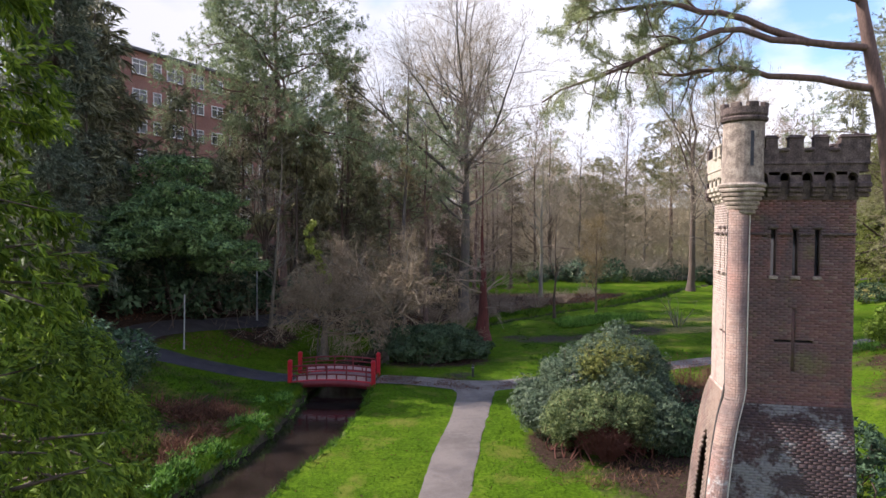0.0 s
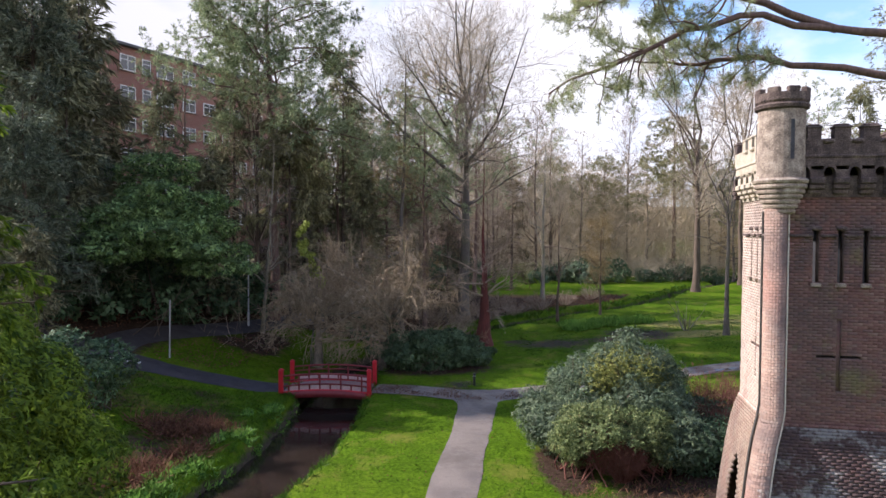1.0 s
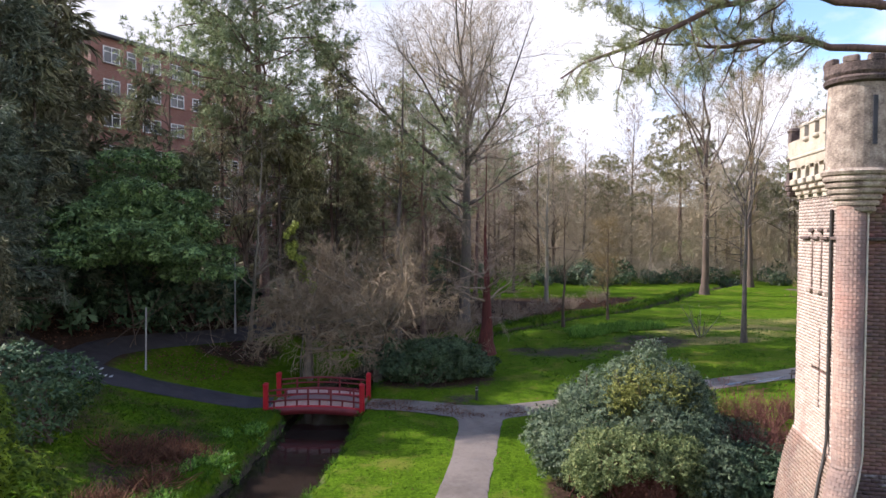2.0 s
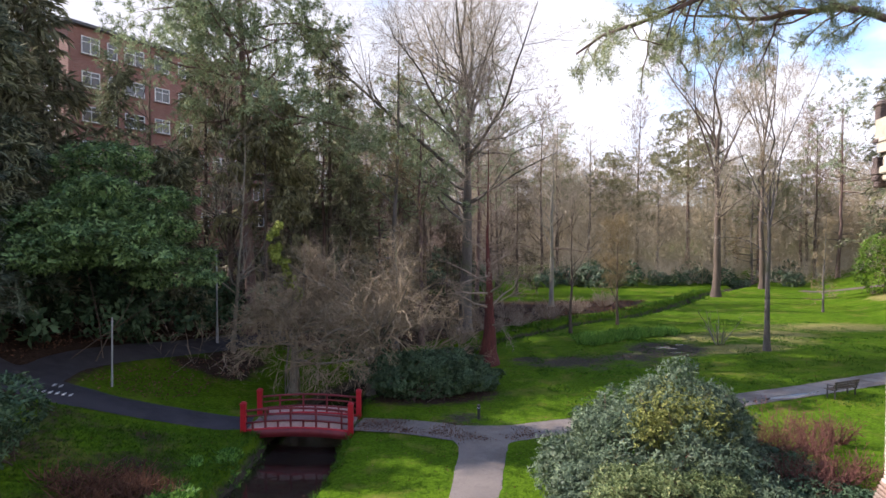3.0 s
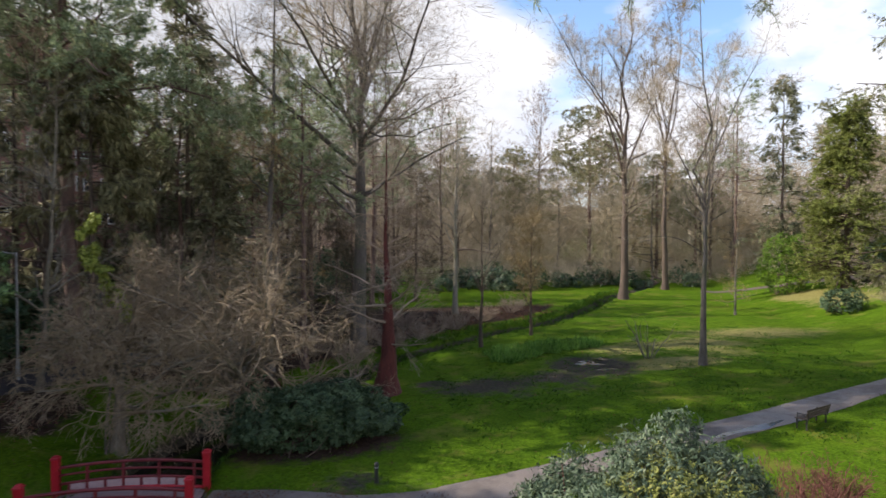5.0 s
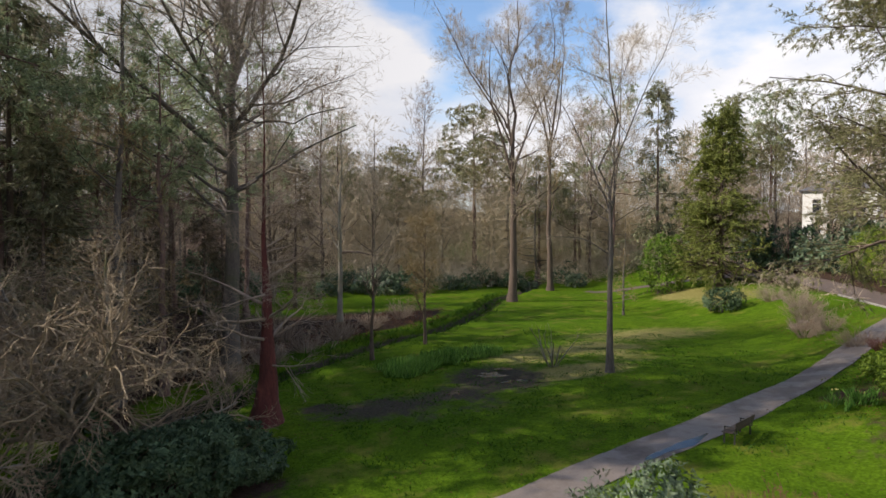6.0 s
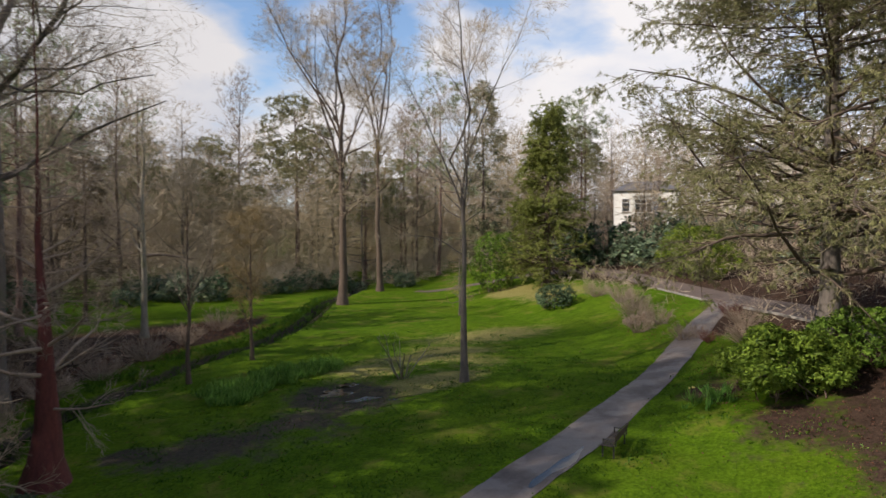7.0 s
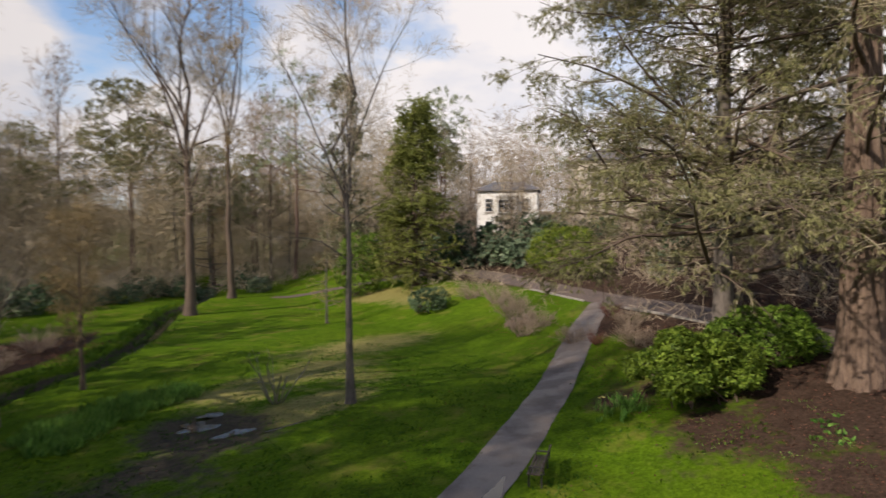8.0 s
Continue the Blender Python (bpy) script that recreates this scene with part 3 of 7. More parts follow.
GLASS = glass_material()
FLATS = flats_brick()

# ---- the valley: ground, stream, paths ----
VALLEY_LEFT = [(-20, -20), (-12, 25), (-10, 38), (-7, 50), (-4, 62), (2, 80), (14, 105), (30, 130), (60, 180), (100, 260)]
VALLEY_RIGHT = [(12, -40), (15, 10), (18, 30), (24, 42), (31, 48), (36, 56), (41, 68), (46, 85), (60, 115), (85, 150), (140, 240)]
STREAM = [(-14, -30), (-11, 5), (-9.2, 15), (-8.0, 22.9), (-7.3, 25.7), (-6.7, 28.6), (-6.35, 33), (-6.4, 37.9), (-6.2, 42), (-4.6, 47), (-2.2, 51.5), (0.6, 55.4)]
DITCH = [(0.6, 55.4), (4.7, 60.2), (10.3, 65.4), (14.8, 69.2), (18.4, 71.2), (25, 78.2), (33.2, 90.5), (36.5, 95), (45, 104), (58, 124)]
PATH_MAIN = [(-1.6, 4), (-0.9, 13), (-0.18, 21.2), (0.6, 27), (1.5, 33.2), (1.9, 36.6)]
PATH_CROSS = [(-4.0, 37.9), (-1.5, 37.5), (1.6, 36.3), (5.0, 37.0), (9.8, 38.3), (14.6, 39.9), (20.2, 41.5), (28, 44.2), (35, 46.9), (41.0, 49.0), (45.9, 50.2)]
PATH_HILL = [(26, 20), (33, 31.5), (37.4, 36.5), (41.4, 41.2), (46.5, 50.5), (51, 58.5), (56, 67), (59, 76), (57, 86), (50, 97)]
PATH_LEFT = [(-9.1, 38.1), (-12.3, 37.7), (-15.2, 37.2), (-18.3, 37.0), (-22, 37.6), (-28, 40)]
PATH_BACK = [(-19.0, 37.2), (-19.4, 40.2), (-18.0, 43.3), (-15.8, 46.8), (-13.5, 51), (-11, 57)]


def away(px, py, line):
    """Signed distance from a line of points: above 0 on its left."""
    best = np.full(np.shape(px), 1e9)
    sign = np.zeros(np.shape(px))
    for (ax, ay), (bx, by) in zip(line[:-1], line[1:]):
        dx, dy = bx - ax, by - ay
        t = np.clip(((px - ax) * dx + (py - ay) * dy) / (dx * dx + dy * dy), 0, 1)
        ex, ey = px - (ax + t * dx), py - (ay + t * dy)
        d = np.hypot(ex, ey)
        near = d < best - 1e-9
        best = np.where(near, d, best)
        sign = np.where(near, np.sign(dx * ey - dy * ex), sign)
    return best * sign


def ease(v):
    v = np.clip(v, 0, 1)
    return v * v * (3 - 2 * v)


def hill(d, slope, top):
    return top * (1 - np.exp(-(np.maximum(d, 0) * slope / top) ** 1.25))


def lie(x, y):
    """Height of the land before the stream cut into it."""
    x, y = np.asarray(x, float), np.asarray(y, float)
    z = -0.3 + 0.0125 * np.clip(y - 35, -30, 400)
    z = z + 0.045 * np.clip(x - 3, 0, 22) * np.exp(-(((y - 42) / 32) ** 2))
    return z + hill(away(x, y, VALLEY_LEFT), 0.40, 18) + hill(-away(x, y, VALLEY_RIGHT), 0.35, 14)


def rumple(x, y, size):
    """A cheap waving relief."""
    return (np.sin(x * 1.7 / size + 0.6 * np.sin(y * 1.1 / size)) + np.sin(y * 1.9 / size + 1.3 + 0.7 * np.sin(x * 0.9 / size))
            + 0.5 * np.sin((x + y) * 3.1 / size)) / 2.5


def bank(x, y):
    """How deep the stream has cut: 0 on the land, 1 on the bed."""
    edge = 0.22 * rumple(x, y, 0.9)
    near = 1 - ease((np.abs(away(x, y, STREAM)) - 1.45 + edge) / 0.75)
    far = 1 - ease((np.abs(away(x, y, DITCH)) - 0.55 + edge * 0.5) / 0.75)
    return near, far


PONDS = [(16.3, 54.5, 0.7, 0.75), (16.9, 52.5, 1.0, 0.36), (18.6, 51.4, 0.9, 0.24), (17.7, 55.6, 0.55, 0.4)]


def height(x, y):
    x, y = np.asarray(x, float), np.asarray(y, float)
    near, far = bank(x, y)
    z = lie(x, y) + 0.05 * rumple(x, y, 3.0) + 0.02 * rumple(x, y, 0.8)
    for line, half in ((PATH_MAIN, 0.85), (PATH_CROSS, 0.9), (PATH_HILL, 1.1), (PATH_LEFT, 0.9), (PATH_BACK, 1.0)):
        on = 1 - ease((np.abs(away(x, y, line)) - half + 0.15) / 0.35)
        z = z * (1 - on) + (lie(x, y) - 0.05) * on
    for px, py, rx, ry in PONDS:
        z = z - 0.2 * (1 - ease((np.hypot((x - px) / rx, (y - py) / ry) + 0.3 * rumple(x, y, 0.6) - 0.9) / 0.9))
    return z - np.maximum(1.2 * near, 0.85 * far)


def h(x, y):
    return float(height(x, y))


def spaced(lo, hi, step, far, grow=1.16):
    """Even steps from lo to hi, growing ones beyond, out to far."""
    mid = np.arange(lo, hi + step / 2, step)
    out, s, d = [], step, 0.0
    while d < far:
        s *= grow
        d += s
        out.append(d)
    out = np.array(out)
    return np.concatenate([lo - out[::-1], mid, mid[-1] + out])


def build_ground():
    xs, ys = spaced(-20, 46, 0.4, 2500), spaced(15, 92, 0.4, 2500)
    gx, gy = np.meshgrid(xs, ys)
    gz = height(gx, gy)
    far = np.hypot(gx - 10, gy - 60)
    gz = gz + np.clip((far - 160) / 400, 0, 1) * 10 * rumple(gx, gy, 90)
    ny, nx = gx.shape
    i = np.arange(nx * ny).reshape(ny, nx)
    q = np.stack([i[:-1, :-1], i[:-1, 1:], i[1:, 1:], i[1:, :-1]], -1)
    me = mesh_np("ground", np.stack([gx, gy, gz], -1), q, smooth=True)
    near, dit = bank(gx, gy)
    dl, dr = away(gx, gy, VALLEY_LEFT), -away(gx, gy, VALLEY_RIGHT)
    lit = ease((dl - 5.5) / 5)
    island = np.exp(-(((gx + 12.6) / 2.0) ** 2 + ((gy - 47.0) / 2.6) ** 2))
    lit = lit * (1 - 0.6 * np.exp(-(((gx + 14.0) / 3.2) ** 2 + ((gy - 41.0) / 2.8) ** 2)))
    lit = np.maximum(lit, island * 0.8)
    lit = np.maximum(lit, (0.8 + 0.25 * rumple(gx, gy, 0.9)) * np.exp(-(((gx + 13.2) / 2.6) ** 2 + ((gy - 45.2) / 1.8) ** 2)))
    lit = np.maximum(lit, (0.62 + 0.25 * rumple(gx, gy, 1.3)) * ease((dr - 4.5) / 4) * ease((56 - gy) / 10))
    lit = np.maximum(lit, 0.75 * ease((dr - 9) / 6))
    # left bank: some brown litter, also dulling the lawn to its shaded tone
    lit = np.maximum(lit, (0.36 + 0.2 * rumple(gx, gy, 1.2)) * ease((-8.6 - gx) / 2) * ease((37 - gy) / 2))
    lit = np.maximum(lit, (1.05 + 0.25 * rumple(gx, gy, 1.0)) * np.exp(-(((gx - 29.6) / 4.4) ** 2 + ((gy - 32.3) / 4.0) ** 2)))
    lit = np.maximum(lit, 0.95 * np.exp(-(((gx - 9.0) / 3.5) ** 2 + ((gy - 23.0) / 4.0) ** 2)))
    lit = np.maximum(lit, 0.9 * np.exp(-(((gx - 4.6) / 1.2) ** 2 + ((gy - 26.0) / 3.2) ** 2)))
    lit = np.maximum(lit, (0.8 + 0.3 * rumple(gx, gy, 0.9)) * np.exp(-(((gx - 24.0) / 3.4) ** 2 + ((gy - 30.6) / 2.6) ** 2)))
    lit = np.maximum(lit, (0.7 + 0.3 * rumple(gx, gy, 0.9)) * np.exp(-(((gx - 28.5) / 2.6) ** 2 + ((gy - 40.5) / 1.6) ** 2)))
    lit = np.maximum(lit, 0.8 * np.exp(-(((gx - 11.5) / 3.0) ** 2 + ((gy - 30.0) / 4.0) ** 2)))
    lit = np.maximum(lit, (0.58 + 0.25 * rumple(gx, gy, 1.1)) * np.exp(-(((gx - 26.5) / 4.5) ** 2 + ((gy - 35.0) / 4.0) ** 2)))
    lit = np.maximum(lit, 0.8 * ease((away(gx, gy, DITCH) - 2.5) / 2) * ease((92 - gy) / 14) * ease((gy - 50) / 5))
    lit = np.maximum(lit, 0.95 * np.exp(-(((gx + 1.0) / 4.5) ** 2 + ((gy - 43.2) / 2.2) ** 2)))
    mud = np.maximum(near * 1.0, dit * 1.0)
    mud = np.maximum(mud, 0.55 * np.exp(-(((gx - 8.0) / 4.0) ** 2 + ((gy - 50.5) / 2.6) ** 2)))
    mud = np.maximum(mud, 0.85 * np.exp(-(((gx - 16.0) / 3.0) ** 2 + ((gy - 53.2) / 3.4) ** 2)))
    mud = np.maximum(mud, (0.7 + 0.2 * rumple(gx, gy, 0.7)) * np.exp(-(((gx - 5.9) / 1.7) ** 2 + ((gy - 51.8) / 1.0) ** 2)))
    mud = np.maximum(mud, (0.5 + 0.22 * rumple(gx, gy, 1.1)) * np.exp(-(((gx - 11.0) / 6.5) ** 2 + ((gy - 50.5) / 3.6) ** 2)))
    mud = np.maximum(mud, (0.45 + 0.2 * rumple(gx, gy, 0.8)) * np.exp(-(((gx - 1.0) / 3.5) ** 2 + ((gy - 38.4) / 1.6) ** 2)))
    straw = 0.75 * np.exp(-(((gx - 21.0) / 4.2) ** 2 + ((gy - 52.6) / 2.0) ** 2))
    straw = np.maximum(straw, (0.5 + 0.25 * rumple(gx, gy, 2.2)) * np.exp(-(((gx - 24) / 9) ** 2 + ((gy - 57) / 5) ** 2)))
    straw = np.maximum(straw, 0.55 * np.exp(-(((gx - 33) / 9) ** 2 + ((gy - 62) / 4) ** 2)))
    straw = np.maximum(straw, 0.6 * np.exp(-(((gx - 50) / 4) ** 2 + ((gy - 72) / 6) ** 2)))
    straw = np.maximum(straw, 0.85 * np.exp(-(((gx - 50.5) / 3.0) ** 2 + ((gy - 78) / 4) ** 2)))
    for key, value in (("litter", lit), ("mud", mud), ("straw", straw)):
        me.attributes.new(key, "FLOAT", "POINT").data.foreach_set("value", value.astype(np.float32).ravel())
    return tagged(part("ground", me, GROUND), "bright green lawn with muddy banks and brown leaf litter", "ground", kind="structure")


def along(line, step=0.5):
    """Points and sideways ways along a smooth curve through a line of points."""
    p = np.array(line, float)
    for _ in range(3):
        a, b = p[:-1] * 0.75 + p[1:] * 0.25, p[:-1] * 0.25 + p[1:] * 0.75
        p = np.concatenate([p[:1], np.stack([a, b], 1).reshape(-1, 2), p[-1:]])
    s = np.r_[0, np.cumsum(np.hypot(*np.diff(p, axis=0).T))]
    t = np.arange(0, s[-1], step)
    p = np.stack([np.interp(t, s, p[:, 0]), np.interp(t, s, p[:, 1])], -1)
    way = unit(np.gradient(p, axis=0))
    return p, np.stack([-way[:, 1], way[:, 0]], -1)


def strip(name, line, half, material, label, category, up=0.0, level=None, cuts=8, ragged=0.045, flat=True):
    """A path or water sheet along a line, lying on the land."""
    p, side = along(line, 0.4)
    rng = np.random.default_rng(len(name) + len(line))
    wide = (half(p) if callable(half) else np.full(len(p), half))
    u = np.linspace(-1, 1, cuts + 1)
    jag = rng.normal(size=(len(p), 2)) * ragged * 2.2
    jag = np.stack([np.convolve(jag[:, e], np.ones(7) / 7, "same") for e in (0, 1)], -1)
    w = wide[:, None] * u + np.where(u < -0.99, jag[:, :1], 0) + np.where(u > 0.99, jag[:, 1:], 0)
    g = p[:, None] + side[:, None] * w[:, :, None]
    z = lie(g[..., 0], g[..., 1]) + up if level is None else level(g[..., 0], g[..., 1])
    if level is None:
        z = z + 0.03 * (1 - u**2)
    i = np.arange(g.shape[0] * g.shape[1]).reshape(g.shape[:2])
    q = np.stack([i[:-1, :-1], i[1:, :-1], i[1:, 1:], i[:-1, 1:]], -1).reshape(-1, 4)[:, ::-1]
    me = mesh_np(name, np.concatenate([g, z[..., None]], -1), q, smooth=True)
    return tagged(part(name, me, material), label, category, kind="structure")


build_ground()
strip("path", PATH_CROSS, lambda p: 0.95 + 0.25 * np.exp(-(((p[:, 0] - 2) / 2.5) ** 2)), ASPHALT, "pale worn asphalt footpath winding across the lawn", "path", 0.004)
strip("path", PATH_MAIN, lambda p: 0.9 + 0.9 * np.exp(-(((p[:, 1] - 36.6) / 1.5) ** 2)), ASPHALT, "pale grey asphalt footpath between mown lawns", "path", 0.0)
strip("path", PATH_HILL, 1.0, LITTER_PATH, "asphalt path along the foot of the wooded slope", "path", -0.004)
strip("path", PATH_LEFT, lambda p: 0.95 + 0.5 * ease((-15 - p[:, 0]) / 4), ASPHALT_DARK, "dark asphalt path under evergreen trees", "path", 0.002)
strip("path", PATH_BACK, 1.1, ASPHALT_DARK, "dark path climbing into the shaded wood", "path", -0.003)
strip("water", STREAM, 2.3, WATER, "dark brown slow stream water between grassy banks", "stream", level=lambda x, y: lie(-6.4, y) * 0 - 1.13 + 0.004 * np.clip(y - 40, 0, 20), ragged=0, cuts=6)
strip("water", DITCH, 0.5, WATER, "narrow dark ditch of stream water", "stream", level=lambda x, y: lie(x * 0 + np.interp(y, [55, 124], [0.6, 58]), y) * 0 - 0.3 - 0.62 + 0.0125 * (y - 35), ragged=0, cuts=4)
for px, py, rx, ry in PONDS:
    a = np.linspace(0, 2 * np.pi, 28, endpoint=False)
    rim = 1.15 + 0.32 * np.sin(3 * a + px) + 0.22 * np.sin(5 * a + py) + 0.13 * np.sin(9 * a + 2 * px)
    v = np.stack([px + rx * rim * np.cos(a), py + ry * rim * np.sin(a), np.full(28, float(lie(px, py)) - 0.13)], -1)
    v = np.concatenate([v, [[px, py, float(lie(px, py)) - 0.13]]])
    tagged(part("puddle", mesh_np("puddle", v, None, [(k, (k + 1) % 28, 28) for k in range(28)]), POND), "shallow rain puddle on the trodden lawn", "puddle", kind="structure")


def path_puddle():
    """A rain puddle lying along the edge of the crossing path."""
    p, side = along(PATH_CROSS, 0.3)
    keep = (p[:, 0] > 15.2) & (p[:, 0] < 19.6)
    p, side = p[keep], side[keep]
    t = np.linspace(0, 1, len(p))
    mid = -0.56 + 0.06 * np.sin(t * 7)
    half = (0.26 * np.sqrt(np.sin(np.pi * np.clip(t, 0.01, 0.99))) * (0.8 + 0.25 * np.sin(t * 11 + 1)))
    u = np.linspace(-1, 1, 7)
    w = mid[:, None] + half[:, None] * u
    gp = p[:, None] + side[:, None] * w[..., None]
    z = lie(gp[..., 0], gp[..., 1]) + 0.012 + 0.03 * (1 - (w / 0.95) ** 2)
    i = np.arange(z.size).reshape(z.shape)
    q = np.stack([i[:-1, :-1], i[1:, :-1], i[1:, 1:], i[:-1, 1:]], -1).reshape(-1, 4)[:, ::-1]
    tagged(part("puddle", mesh_np("puddle", np.concatenate([gp, z[..., None]], -1), q, smooth=True), POND), "rain puddle shining along the path's edge", "puddle", kind="structure")


path_puddle()

# ---- plants ----
def bare_tree(name, seed, height_m, radius, label, limbs=16, t0=0.3, up=0.5, twigs=(7, 6), angle=(35, 65), trunk_mat=None, twig_mat=None, lean=(0, 0),
              limb_len=0.3, wobble=0.12, droop=0.0, tip=0.12, category="tree", fine=5, fine_w=0.014, red=False, cheap=False, tip_short=0.35, power=1.0, limb_thick=0.5):
    """A leafless broadleaf tree: trunk, limbs, branches and twigs."""
    rng = np.random.default_rng(seed)
    trunk_mat, twig_mat = trunk_mat or BARK_GREY, twig_mat or BARK_TWIG
    ob = root(name, Matrix(), label, category)
    p, r = stem(rng, height_m, radius, 16, lean, tip=tip, power=power)
    l1, r1 = sprout(rng, p, r, limbs, t0, 0.97, height_m * limb_len, angle, 7 if cheap else 9, up, wobble, limb_thick, 0.2, tip_short)
    l2, r2 = sprout(rng, l1, r1, twigs[0], 0.2, 1.0, height_m * limb_len * 0.42, (25, 60), 4 if cheap else 6, up * 0.6 - droop, wobble * 1.2, 0.6, 0.3)
    l2b, r2b = sprout(rng, p, r, limbs, t0 + 0.1, 1.0, height_m * limb_len * 0.3, (30, 75), 4 if cheap else 6, up, wobble, 0.3, 0.3)
    both, rb = np.concatenate([l2, l2b]), np.concatenate([r2, r2b])
    l3, r3 = sprout(rng, both, rb, twigs[1], 0.15, 1.0, height_m * limb_len * 0.19, (20, 60), 3, up * 0.4 - droop * 1.5, wobble, 0.7, 0.5)
    limbs_mesh = tubes(l1, r1, 4 if cheap else 6)
    thick, thin = [tubes(p, r, 8 if cheap else 12)], [tubes(both, rb, 3)]
    (thin if red else thick).append(limbs_mesh)
    thin.append(blades(l3[:, 0], l3[:, -1] - l3[:, 0], rng.normal(size=(len(l3), 3)), np.linalg.norm(l3[:, -1] - l3[:, 0], axis=1), fine_w * 1.4, 0.1))
    thin.append(twiglets(rng, l3, fine, height_m * limb_len * 0.1, fine_w, 0.5, 0.1 * up - droop))
    v, q = gather(thick)
    part("trunk", mesh_np("trunk", v, q, smooth=True), trunk_mat, ob)
    v, q = gather(thin)
    part("crown", mesh_np("crown", v, q), twig_mat, ob)
    return ob


def vase_tree(name, seed, height_m, radius, label, fork=0.45, leaders=6, angle=(10, 38), side=(7, 0.26), low=5, twigs=(8, 7), fine=5, fine_w=0.02, trunk_mat=None, twig_mat=None,
              category="tree", lift=0.3, lean=(0, 0), wobble=0.09):
    """A tall leafless tree: one bole that parts into steep leaders, each with ascending branches and a haze of twigs."""
    rng = np.random.default_rng(seed)
    trunk_mat, twig_mat = trunk_mat or BARK_GREY, twig_mat or BARK_TWIG
    ob = root(name, Matrix(), label, category)
    p, r = stem(rng, height_m * (fork + 0.12), radius, 14, lean, tip=0.42, wobble=0.03)
    top = height_m * (1 - fork)
    l1, r1 = sprout(rng, p, r, leaders, 0.72, 1.0, top, angle, 10, lift, wobble, 0.6, 0.1, 0.8)
    lead = p[:, -1:] + np.concatenate([np.zeros((1, 10, 2)), np.linspace(0, top * 0.88, 10)[None, :, None]], -1)
    lead[:, 1:, :2] += np.cumsum(rng.normal(size=(1, 9, 2)) * 0.012 * height_m, 1)
    l1, r1 = np.concatenate([l1, lead]), np.concatenate([r1, np.linspace(r[0, -1] * 0.9, 0.02, 10)[None]])
    lo, rlo = sprout(rng, p, r, low, 0.5, 0.95, height_m * side[1], (45, 75), 8, lift * 1.6, wobble * 1.3, 0.35, 0.2, 0.8)
    l2, r2 = sprout(rng, l1, r1, side[0], 0.1, 0.9, height_m * side[1], (28, 58), 8, lift * 0.9, wobble * 1.3, 0.5, 0.2, 0.45)
    l2, r2 = np.concatenate([l2, lo]), np.concatenate([r2, rlo])
    l3, r3 = sprout(rng, l2, r2, twigs[0], 0.15, 1.0, height_m * side[1] * 0.38, (25, 60), 5, lift * 0.5, wobble * 1.4, 0.6, 0.35, 0.6)
    l3b, r3b = sprout(rng, l1, r1, twigs[0], 0.3, 1.0, height_m * side[1] * 0.4, (25, 60), 5, lift * 0.5, wobble * 1.4, 0.3, 0.35, 0.6)
    l3, r3 = np.concatenate([l3, l3b]), np.concatenate([r3, r3b])
    l4, r4 = sprout(rng, l3, r3, twigs[1], 0.1, 1.0, height_m * side[1] * 0.17, (20, 60), 3, lift * 0.3, wobble, 0.7, 0.5)
    v, q = gather([tubes(p, r, 12), tubes(l1, r1, 7), tubes(l2, r2, 5)])
    part("trunk", mesh_np("trunk", v, q, smooth=True), trunk_mat, ob)
    v, q = gather([tubes(l3, np.maximum(r3, fine_w * 0.4), 3), blades(l4[:, 0], l4[:, -1] - l4[:, 0], rng.normal(size=(len(l4), 3)), np.linalg.norm(l4[:, -1] - l4[:, 0], axis=1), fine_w * 1.2, 0.1),
                   twiglets(rng, l4, fine, height_m * side[1] * 0.09, fine_w, 0.5, 0.1)])
    part("crown", mesh_np("crown", v, q), twig_mat, ob)
    return ob


def fan_tree(name, seed, height_m, radius, width, label, stems=7, fork=0.25, density=(9, 7, 5), trunk_mat=None, twig_mat=None, category="tree", flat=0.3):
    """A broad, domed leafless tree whose limbs part low down."""
    rng = np.random.default_rng(seed)
    ob = root(name, Matrix(), label, category)
    p, r = stem(rng, height_m * fork * 1.3, radius, 8, tip=0.6)
    l1, r1 = sprout(rng, p, r, stems, 0.5, 1.0, width * 1.12, (22, 84), 9, 0.45, 0.16, 0.7, 0.3, 0.9, 0.0)
    l2, r2 = sprout(rng, l1, r1, density[0], 0.15, 1.0, width * 0.5, (25, 75), 7, 0.05, 0.2, 0.6, 0.3, 0.6)
    l3, r3 = sprout(rng, l2, r2, density[1], 0.1, 1.0, width * 0.28, (25, 75), 5, -0.25, 0.25, 0.7, 0.4, 0.7)
    l4, r4 = sprout(rng, l3, r3, density[2], 0.1, 1.0, width * 0.14, (25, 75), 4, -0.4, 0.25, 0.8, 0.5)
    v, q = gather([tubes(p, r, 9), tubes(l1, r1, 6)])
    part("trunk", mesh_np("trunk", v, q, smooth=True), trunk_mat or BARK_MOTTLED, ob)
    v, q = gather([tubes(l2, np.maximum(r2 * 1.3, 0.02), 4), tubes(l3, np.maximum(r3, 0.011), 3), blades(l4[:, 0], l4[:, -1] - l4[:, 0], rng.normal(size=(len(l4), 3)), np.linalg.norm(l4[:, -1] - l4[:, 0], axis=1), 0.024, 0.15), twiglets(rng, l4, 2, width * 0.07, 0.018, 0.6)])
    part("crown", mesh_np("crown", v, q), twig_mat or BARK_TWIG, ob)
    return ob


